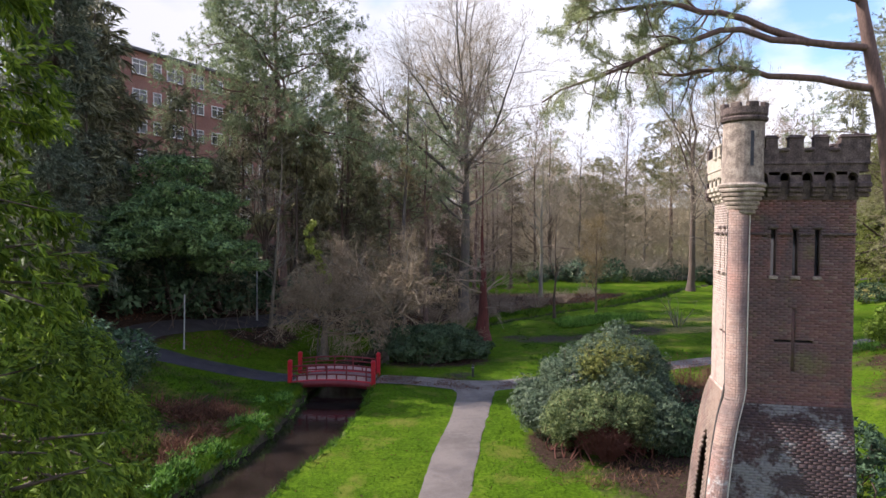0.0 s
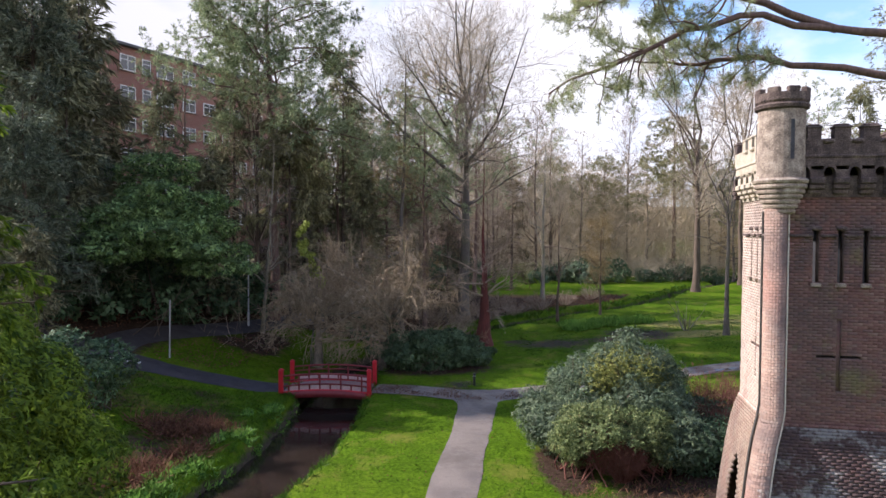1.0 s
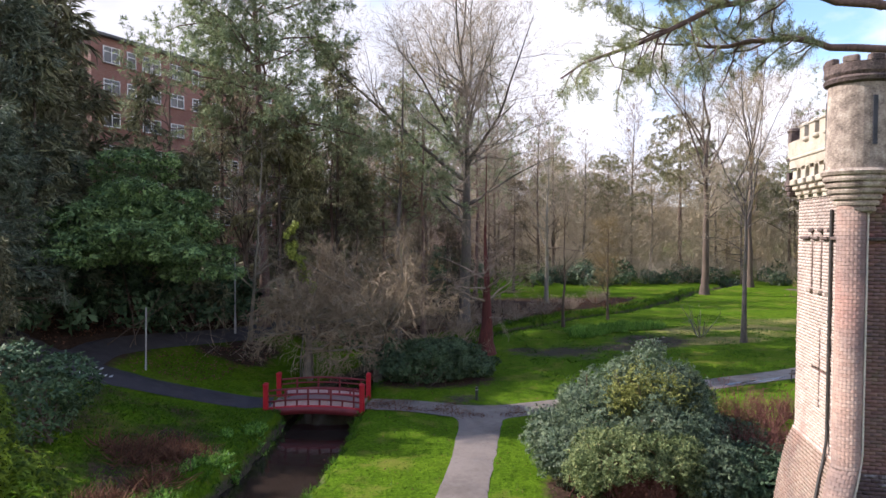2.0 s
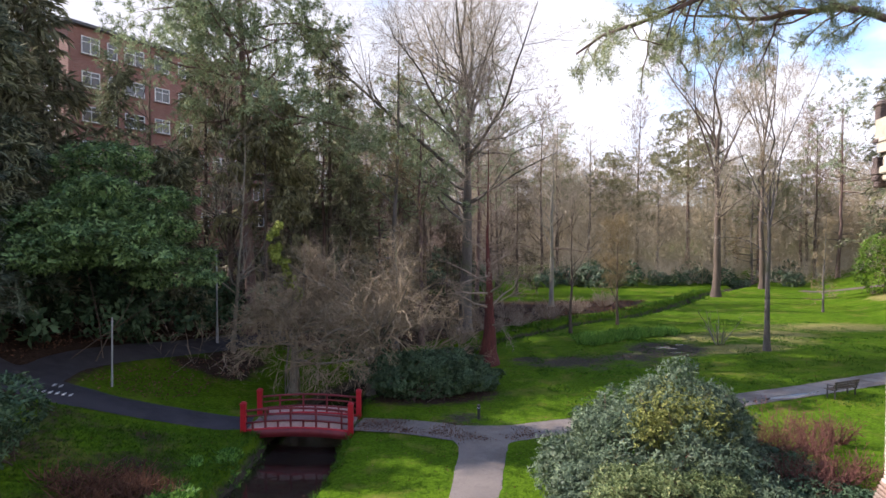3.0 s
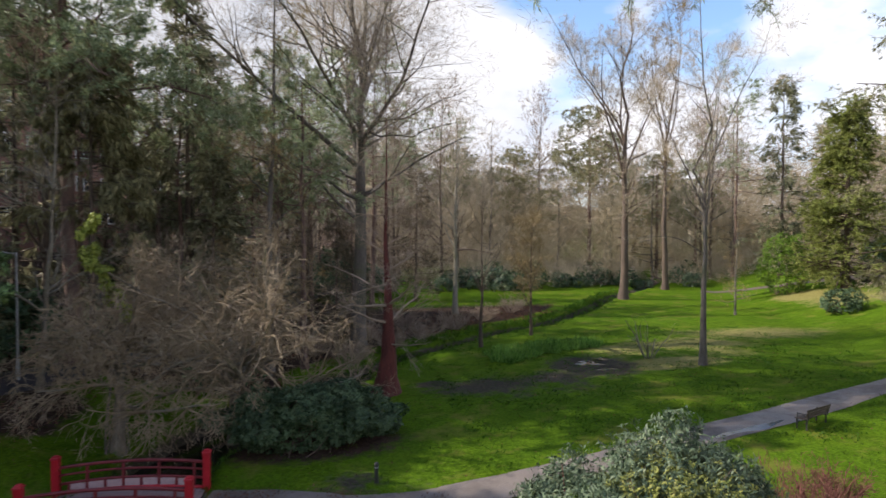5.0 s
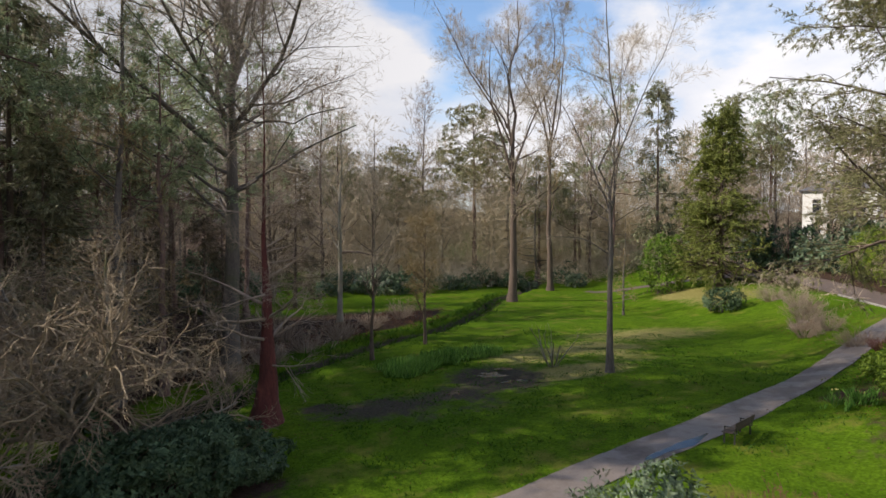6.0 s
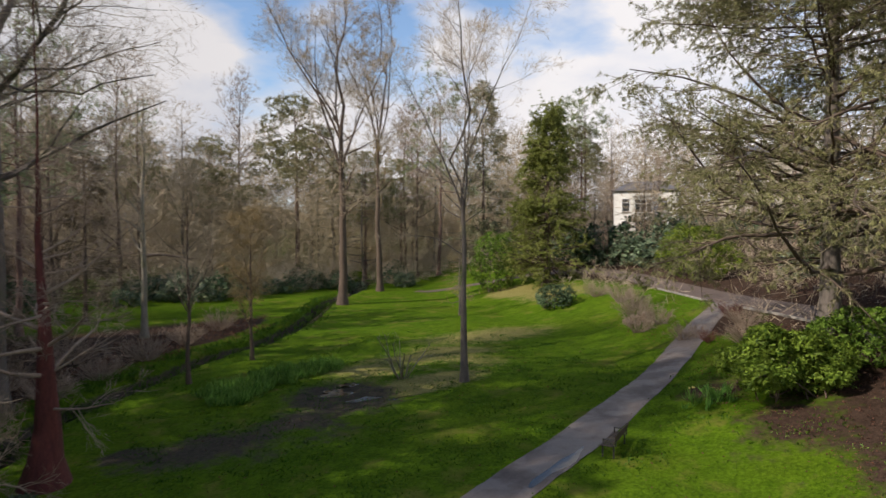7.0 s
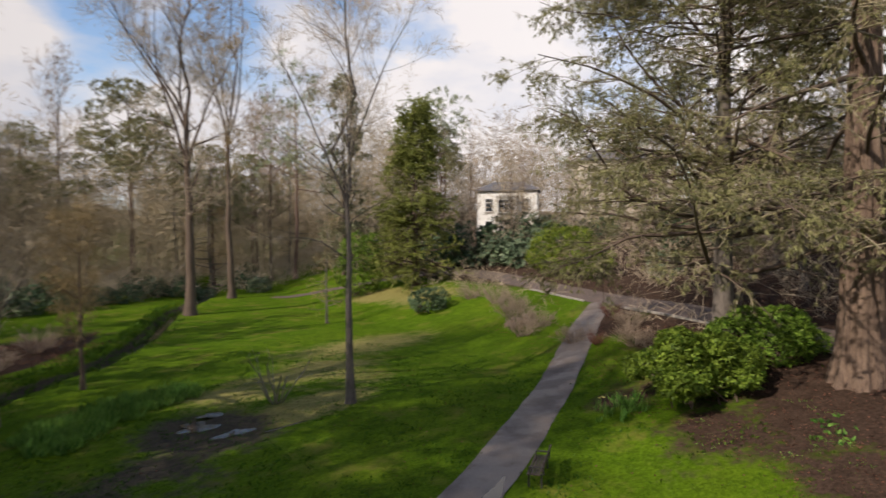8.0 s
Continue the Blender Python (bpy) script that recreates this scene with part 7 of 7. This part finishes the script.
# ---- grass, weeds and flowers ----
def tussocks(name, seed, n, area, rule, length, width, material, label, category, clump=5, lean=0.5, lift=0.0, spread=0.06):
    """Uncounted upright blades in small tufts, standing on the land."""
    rng = np.random.default_rng(seed)
    x, y = rng.uniform(area[0], area[1], n), rng.uniform(area[2], area[3], n)
    keep = rule(x, y)
    x, y = x[keep], y[keep]
    c = np.repeat(np.stack([x, y, height(x, y) - 0.02 + lift], -1), clump, 0)
    size = np.repeat(rng.uniform(0.6, 1.3, len(x)), clump)
    k = len(c)
    c = c + rng.normal(size=(k, 3)) * arr(spread, spread, 0)
    way = unit(rng.normal(size=(k, 3)) * arr(lean, lean, 0.15) + arr(0, 0, 1))
    v, q = blades(c, way, rng.normal(size=(k, 3)), length * size * rng.uniform(0.6, 1.2, k), width, 0.3)
    return tagged(part(name, mesh_np(name, v, q), material), label, category, kind="stuff")


def near_water(x, y, lo, hi):
    d = np.abs(away(x, y, STREAM))
    return (d > lo) & (d < hi)


def on_lawn(x, y):
    ok = near_water(x, y, 1.9, 99) & (away(x, y, VALLEY_LEFT) < 6) & (away(x, y, VALLEY_RIGHT) > -6)
    for p, w in ((PATH_MAIN, 0.95), (PATH_CROSS, 1.0), (PATH_LEFT, 1.0), (PATH_BACK, 1.2), (DITCH, 0.7), (PATH_HILL, 1.2)):
        ok &= np.abs(away(x, y, p)) > w
    for px, py, rx, ry in PONDS:
        ok &= np.hypot((x - px) / rx, (y - py) / ry) > 1.1
    return ok


def blob(x, y, cx, cy, rx, ry):
    return np.hypot((x - cx) / rx, (y - cy) / ry) < 1 + 0.25 * rumple(x, y, 0.7)


tussocks("grass", 110, 13000, (-13, 2, 16, 44), lambda x, y: near_water(x, y, 1.25, 2.3), 0.26, 0.035, BLADE, "rough grass overhanging the stream banks", "grass", 5, 0.7)
tussocks("weeds", 111, 4500, (-13, -6.5, 18, 36), lambda x, y: near_water(x, y, 1.4, 3.6) & (away(x, y, STREAM) > 0) & (rumple(x, y, 1.1) > -0.1), 0.32, 0.09, LEAF_REED, "fresh green waterside weeds on the bank", "weeds", 6, 0.9)
tussocks("grass", 112, 9000, (-2, 40, 52, 98), lambda x, y: (np.abs(away(x, y, DITCH)) > 0.5) & (np.abs(away(x, y, DITCH)) < 2.0), 0.3, 0.05, BLADE, "long grass along the ditch", "grass", 4, 0.5)
tussocks("grass", 155, 16000, (-2, 40, 52, 98), lambda x, y: (away(x, y, DITCH) > 0.45) & (away(x, y, DITCH) < 1.7 + 0.4 * rumple(x, y, 1.5)), 0.55, 0.06, BLADE, "tall rank grass on the ditch's wooded bank", "grass", 4, 0.45, 0.0, 0.12)
tussocks("grass", 113, 70000, (-14, 42, 18, 80), lambda x, y: on_lawn(x, y) & (np.random.default_rng(5).random(len(x)) < np.exp(-np.hypot(x - 2, y - 26) / 20)), 0.09, 0.03, BLADE, "short mown lawn grass", "grass", 3, 0.8, 0.0, 0.1)
tussocks("bracken", 114, 1300, (-16, -8.5, 22, 34), lambda x, y: blob(x, y, -11.9, 30.0, 1.9, 1.3) | blob(x, y, -11.6, 24.6, 1.1, 1.4) | blob(x, y, -10.6, 27.3, 0.8, 1.0), 0.8, 0.035, LEAF_DEAD, "dead red-brown bracken stalks on the bank", "bracken", 16, 1.2, 0.0, 0.2)
tussocks("bracken", 115, 500, (4, 14, 19, 30), lambda x, y: blob(x, y, 6.3, 23.0, 2.6, 1.6) | blob(x, y, 11.5, 27.5, 1.5, 3), 0.4, 0.03, LEAF_DEAD, "dry brown stalks below the shrubs", "bracken", 9, 1.0, 0.0, 0.2)
tussocks("daffodils", 116, 3600, (8, 20, 53, 64), lambda x, y: blob(x, y, 13.0, 58.2, 2.4, 1.5) | blob(x, y, 16.6, 59.6, 2.6, 1.3) | blob(x, y, 11.6, 56.4, 1.3, 0.9), 0.55, 0.05, LEAF_REED, "dark green drift of daffodil leaves", "daffodils", 9, 0.3)
tussocks("daffodils", 117, 700, (22, 32, 34, 46), lambda x, y: blob(x, y, 26.5, 40.0, 1.5, 0.9), 0.62, 0.05, LEAF_REED, "clump of daffodil leaves in the grass", "daffodils", 9, 0.3)
tussocks("daffodil_flowers", 118, 110, (22, 32, 34, 46), lambda x, y: blob(x, y, 26.7, 40.2, 1.3, 0.7), 0.09, 0.09, PETAL, "pale yellow daffodil flowers", "daffodils", 3, 1.0, 0.5)
tussocks("leaf_litter", 119, 9000, (-26, 2, 36, 62), lambda x, y: (away(x, y, VALLEY_LEFT) > 3.5) & masks(x, y), 0.14, 0.08, LEAF_DEAD, "fallen brown leaves under the trees", "leaf litter", 3, 2.5, 0.02, 0.3)
tussocks("leaf_litter", 120, 12000, (20, 50, 24, 56), lambda x, y: ((away(x, y, VALLEY_RIGHT) < -3.5) | blob(x, y, 24.5, 31.0, 3.2, 2.6)) & masks(x, y), 0.08, 0.05, LEAF_DEAD, "fallen brown leaves below the conifers", "leaf litter", 3, 2.5, 0.01, 0.3)

tussocks("leaf_litter", 156, 1500, (-4, 4, 35.5, 39), lambda x, y: (np.abs(away(x, y, PATH_CROSS)) < 1.0 + 0.3 * rumple(x, y, 0.8)) & (rumple(x, y, 0.9) + 0.12 * (2.5 - x) > 0.1), 0.07, 0.045, LEAF_DEAD, "trodden brown leaves on the path by the bridge", "leaf litter", 4, 2.5, 0.12, 0.2)

# ---- smaller shrubs ----
put(twig_bush("coppiced_shrub", 121, 2.1, 2.1, 2.6, "leafless coppiced shrub with pale bare stems", stems=8, material=BARK_PALE, per=(2, 2), out=1.0, thick=0.055), 20.3, 54.4)
put(twig_bush("dogwood", 122, 1.6, 1.6, 2.3, "red-brown leafless shrub beside the rhododendron", stems=70, material=TWIG_RED, per=(5, 4)), 12.4, 31.0)
put(twig_bush("dogwood", 123, 1.5, 1.5, 2.0, "tangled red-brown leafless shrub near the tower", stems=70, material=TWIG_RED, per=(5, 4)), 11.3, 27.6)
put(twig_bush("bramble", 124, 1.3, 1.1, 1.5, "arching bare red stems under the pale shrub", stems=130, material=TWIG_RED, per=(4, 4), out=0.9), 6.4, 24.4)
low_green = leafy_bush("evergreen_shrub", 125, dome(np.random.default_rng(125), 1.9, 1.7, 1.6, 14, 0.33), 1500, 6, (0.17, 0.065), LEAF_RHODO_DARK, "low dark evergreen between tower and rhododendron", stems=12)
put(low_green, 9.7, 25.5)
again(low_green, 11.2, 29.4, 33, 0.9)
again(low_green, 10.7, 26.9, 120, 0.85)
again(low_green, 12.0, 26.2, 210, 0.8)
again(low_green, 12.6, 24.6, 80, 1.1)
again(low_green, 14.2, 21.6, 150, 1.2)
again(low_green, 45.2, 66.6, 60, 1.2, label="low dark evergreen on the lawn's edge")
put(leafy_bush("hedge", 126, dome(np.random.default_rng(126), 6.5, 2.2, 4.6, 34, 0.24), 4200, 6, (0.3, 0.06), LEAF_BAMBOO, "tall yellow-green bamboo hedge below the houses", "hedge", stems=40), 53.5, 57.5, 62)
put(leafy_bush("evergreen_shrub", 127, dome(np.random.default_rng(127), 3.0, 3.0, 6.5, 24, 0.3), 2600, 6, (0.3, 0.1), LEAF_LAUREL, "bright green evergreen beside the conical conifer", stems=20), 51.0, 81.5)

# ---- details along the slope and the paths ----
def kerb(line, side_off, label):
    """A low kerb of single stones beside a path."""
    p, side = along(line, 0.92)
    ob = root("kerb", Matrix(), label, "kerb", kind="structure")
    me = mesh_np("kerb_stone", *boxes([(0, 0, 0, 0.9, 0.14, 0.2)]))
    me.materials.append(KERB)
    for (x, y), (nx, ny) in zip(p, side):
        px, py = x + nx * side_off, y + ny * side_off
        if abs(float(away(px, py, PATH_CROSS))) < 1.5:
            continue
        st = new("kerb_stone", me)
        st.parent = ob
        st.matrix_world = pose(px, py, float(lie(px, py)) + 0.0, 0, 0, math.degrees(math.atan2(-nx, ny)))
    return ob


kerb(PATH_HILL[1:6], 1.08, "dull mossy kerb stones along the upper path")


def log_pile(x, y, turn):
    """Cut logs left in a low heap."""
    rng = np.random.default_rng(141)
    ob = root("log_pile", pose(x, y, h(x, y), 0, 0, turn), "low heap of cut grey logs among dead stems", "log pile")
    for i in range(11):
        row = 0 if i < 6 else 1 if i < 10 else 2
        k = i if row == 0 else i - 6 if row == 1 else 0
        c = arr(0, (k - (5 - row) / 2) * 0.34 + rng.normal() * 0.04, 0.15 + row * 0.27)
        n = rng.uniform(0.7, 1.1)
        tilt = rng.normal(size=2) * 0.08
        pts = np.stack([c + arr(t * n, t * tilt[0] * n, t * tilt[1] * 0.4) for t in (-1, -0.4, 0.3, 1)])[None]
        r = rng.uniform(0.12, 0.18)
        v, q = tubes(pts, np.full((1, 4), r), 10)
        bm = bmesh.new()
        vs = [bm.verts.new(p) for p in v]
        for f in q:
            bm.faces.new([vs[a] for a in f])
        bm.faces.new(vs[:10])
        bm.faces.new(vs[-10:][::-1])
        part("log", bm, LOGS, ob)
    return ob


def fence(x, y, turn, panels, label):
    """A low dark post-and-rail fence."""
    ob = root("fence", pose(x, y, h(x, y), 0, 0, turn), label, "fence")
    c, s = math.cos(radians(turn)), math.sin(radians(turn))
    base = h(x, y)
    lift = [h(x + i * 1.8 * c, y + i * 1.8 * s) - base for i in range(panels + 1)]
    for i, z in enumerate(lift):
        bm = bmesh.new()
        box(bm, i * 1.8, 0, z + 0.5, 0.12, 0.12, 1.3, bevel=0.015)
        part("post", bm, WOOD, ob)
    for i in range(panels):
        for up in (0.45, 0.85):
            a, b = lift[i] + up, lift[i + 1] + up
            v = [(i * 1.8 + sx * 1.8, sy, (b if sx else a) + sz) for sx in (0, 1) for sy, sz in ((-0.1, -0.06), (-0.06, -0.06), (-0.06, 0.06), (-0.1, 0.06))]
            part("rail", mesh_np("rail", v, [(0, 1, 5, 4), (1, 2, 6, 5), (2, 3, 7, 6), (3, 0, 4, 7), (3, 2, 1, 0), (4, 5, 6, 7)]), WOOD, ob)
    return ob


log_pile(41.0, 54.4, 35)
fence(65.3, 78.6, 240, 4, "dark wooden post-and-rail fence below the villa")

# dead stems and low twigs where the two paths meet
brush = twig_bush("dead_shrub", 142, 1.9, 1.9, 1.7, "low tangle of grey-brown dead stems", stems=46, material=TWIG_DARK, per=(5, 4), out=1.5)
put(brush, 38.6, 52.6)
for x, y, s in ((40.6, 52.2, 0.9), (42.4, 55.6, 1.1), (44.6, 57.6, 1.0), (46.6, 60.4, 1.1), (37.0, 47.8, 0.8), (36.2, 43.6, 0.9), (34.6, 41.8, 0.7), (39.4, 45.2, 0.9), (48.5, 64.5, 1.0)):
    again(brush, x, y, x * 31, s)
rust = twig_bush("dead_shrub", 143, 1.5, 1.5, 1.3, "clump of rust-brown dead stems at the path", stems=40, material=TWIG_RED, per=(4, 4), out=1.3)
put(rust, 16.2, 33.6)
for x, y, s in ((36.6, 46.0, 0.7), (41.8, 47.6, 0.9), (14.6, 32.6, 1.2), (13.6, 29.4, 1.2)):
    again(rust, x, y, x * 17, s)
tussocks("weeds", 144, 500, (24, 32, 30, 40), lambda x, y: blob(x, y, 26.6, 32.4, 1.2, 0.8), 0.22, 0.1, LEAF_REED, "low green groundcover under the conifers", "weeds", 6, 1.0)
tussocks("weeds", 145, 900, (20, 32, 30, 46), lambda x, y: (rumple(x, y, 2.1) > 0.5) & (away(x, y, PATH_CROSS) < -1.4), 0.16, 0.05, BLADE, "mossy rough grass tufts on the worn lawn", "grass", 5, 1.0)

# ivy on the leaning stem beside the bridge
rng_ivy = np.random.default_rng(146)
ivy = leafy_bush("ivy", 147, [((0.1 * k + rng_ivy.normal() * 0.22, rng_ivy.normal() * 0.2, 5.6 + 0.3 * k + rng_ivy.normal() * 0.15), (rng_ivy.uniform(0.08, 0.3), rng_ivy.uniform(0.08, 0.3), rng_ivy.uniform(0.15, 0.4))) for k in range(14)], 650, 6, (0.14, 0.09), IVY, "yellow-green ivy climbing a leaning bare stem", "ivy", stems=6, stem_mat=BARK_GREY, spread=1.1, droop=0.4)
put(ivy, -8.1, 43.4, 200)


def round_pine(name, seed, tall, wide, label):
    """A tall pine with a broad rounded crown of needle clumps."""
    rng = np.random.default_rng(seed)
    ob = root(name, Matrix(), label, "pine tree")
    p, r = stem(rng, tall * 0.9, 0.4, 12, wobble=0.04)
    l1, r1 = sprout(rng, p, r, 16, 0.5, 0.95, wide * 0.8, (45, 85), 6, 0.4, 0.12, 0.5, 0.3, 0.7)
    part("trunk", mesh_np("trunk", *gather([tubes(p, r, 9), tubes(l1, r1, 5)]), smooth=True), BARK_PINE, ob)
    lumps = []
    for _ in range(44):
        a, f = rng.uniform(0, 6.28), math.sqrt(rng.random())
        z = tall * (0.42 + 0.53 * math.sqrt(1 - f * f) * rng.uniform(0.25, 1.0))
        s = rng.uniform(0.16, 0.28) * wide
        lumps.append(((wide * 0.85 * f * math.cos(a), wide * 0.85 * f * math.sin(a), z), (s, s, s * 0.5)))
    at, out = knobs(rng, 5200, clustered(rng, lumps, 4, 0.5))
    v, q = tufts(rng, at, out + arr(0, 0, 0.6), 6, 0.5, 0.1, 0.8)
    part("crown", mesh_np("crown", v, q), NEEDLE_OLIVE, ob)
    return ob


dome_pine = round_pine("pine_tree", 150, 27, 8.0, "broad old pine with a rounded olive crown")
put(dome_pine, 42, 117, 0, 1.1)
for x, y, s in ((31, 124, 0.85), (55, 119, 0.85), (90, 103, 0.75), (22, 128, 0.8), (64, 122, 0.8)):
    again(dome_pine, x, y, 40 * x, s)

# evergreens added to darken behind the shaded path, rough grass on the far bank
for i, (x, y, s) in enumerate(((-20.4, 45.0, 1.3), (-17.6, 47.6, 1.2), (-23.0, 42.0, 1.4), (-21.2, 48.4, 1.4), (-16.6, 53.2, 1.1), (-24.6, 38.8, 1.3), (-25.0, 45.5, 1.5))):
    again(green_kind, x, y, 71 * i, s)
tussocks("grass", 148, 9000, (-18, -8, 18, 37), lambda x, y: near_water(x, y, 2.0, 12) & (away(x, y, STREAM) > 0) & (np.abs(away(x, y, PATH_LEFT)) > 1.2), 0.15, 0.03, BLADE, "rough tussocky grass on the shaded bank", "grass", 4, 0.9)
tussocks("leaf_litter", 149, 3500, (-16, 34, 18, 62), lambda x, y: on_lawn(x, y), 0.09, 0.05, LEAF_DEAD, "scattered dead leaves on the lawn", "leaf litter", 1, 2.5, 0.02, 0.3)

# dead growth on the wooded side of the ditch
for i, (x, y, s) in enumerate(((1.5, 58.6, 1.0), (4.2, 62.5, 1.1), (7.2, 66.0, 1.0), (10.5, 69.8, 1.2), (2.8, 66.5, 1.2), (-1.0, 61.8, 1.1), (6.5, 72.0, 1.2), (14.0, 74.0, 1.1), (18.0, 79.0, 1.2))):
    again(brush, x, y, 47 * i, s)
tussocks("bracken", 151, 3000, (-6, 24, 53, 84), lambda x, y: (away(x, y, DITCH) > 1.8) & (away(x, y, DITCH) < 9) & (rumple(x, y, 2.3) > -0.3), 0.5, 0.04, LEAF_DEAD, "brown dead stalks on the bank above the ditch", "bracken", 5, 1.0, 0.0, 0.25)
tussocks("bracken", 152, 350, (9, 18, 23, 36), lambda x, y: blob(x, y, 13.2, 28.5, 2.4, 4.2), 0.9, 0.03, LEAF_DEAD, "rust-brown dead growth between rhododendron and tower", "bracken", 10, 0.8, 0.0, 0.25)
tussocks("grass", 153, 11000, (6, 34, 38, 68), lambda x, y: on_lawn(x, y) & (rumple(x, y, 1.3) + 0.5 * rumple(y, x, 0.5) > 0.1), 0.13, 0.045, BLADE, "uneven tufts of grass on the wide lawn", "grass", 3, 0.9, 0.0, 0.15)
tussocks("weeds", 154, 320, (22, 34, 28, 38), lambda x, y: (rumple(x, y, 1.1) > 0.35) & (away(x, y, VALLEY_RIGHT) < -2), 0.14, 0.03, LEAF_REED, "low green weeds among the leaf litter", "weeds", 14, 1.2, 0.0, 0.2)


# ---- single bricks of the tower's plinth ----
def plinth_bricks():
    rng = np.random.default_rng(131)
    made = {}
    for x, y, z, sx, sy, sz in face_bricks(rng, 2.45, PLINTH_TOP, []):
        key = round(sx, 2)
        if key not in made:
            me = mesh_np("brick", *boxes([(0, 0, 0, key, sy, sz)]))
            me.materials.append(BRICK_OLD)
            made[key] = me
        ob = new("brick", made[key])
        ob.parent = tower
        ob.location = (x, y, z)


plinth_bricks()
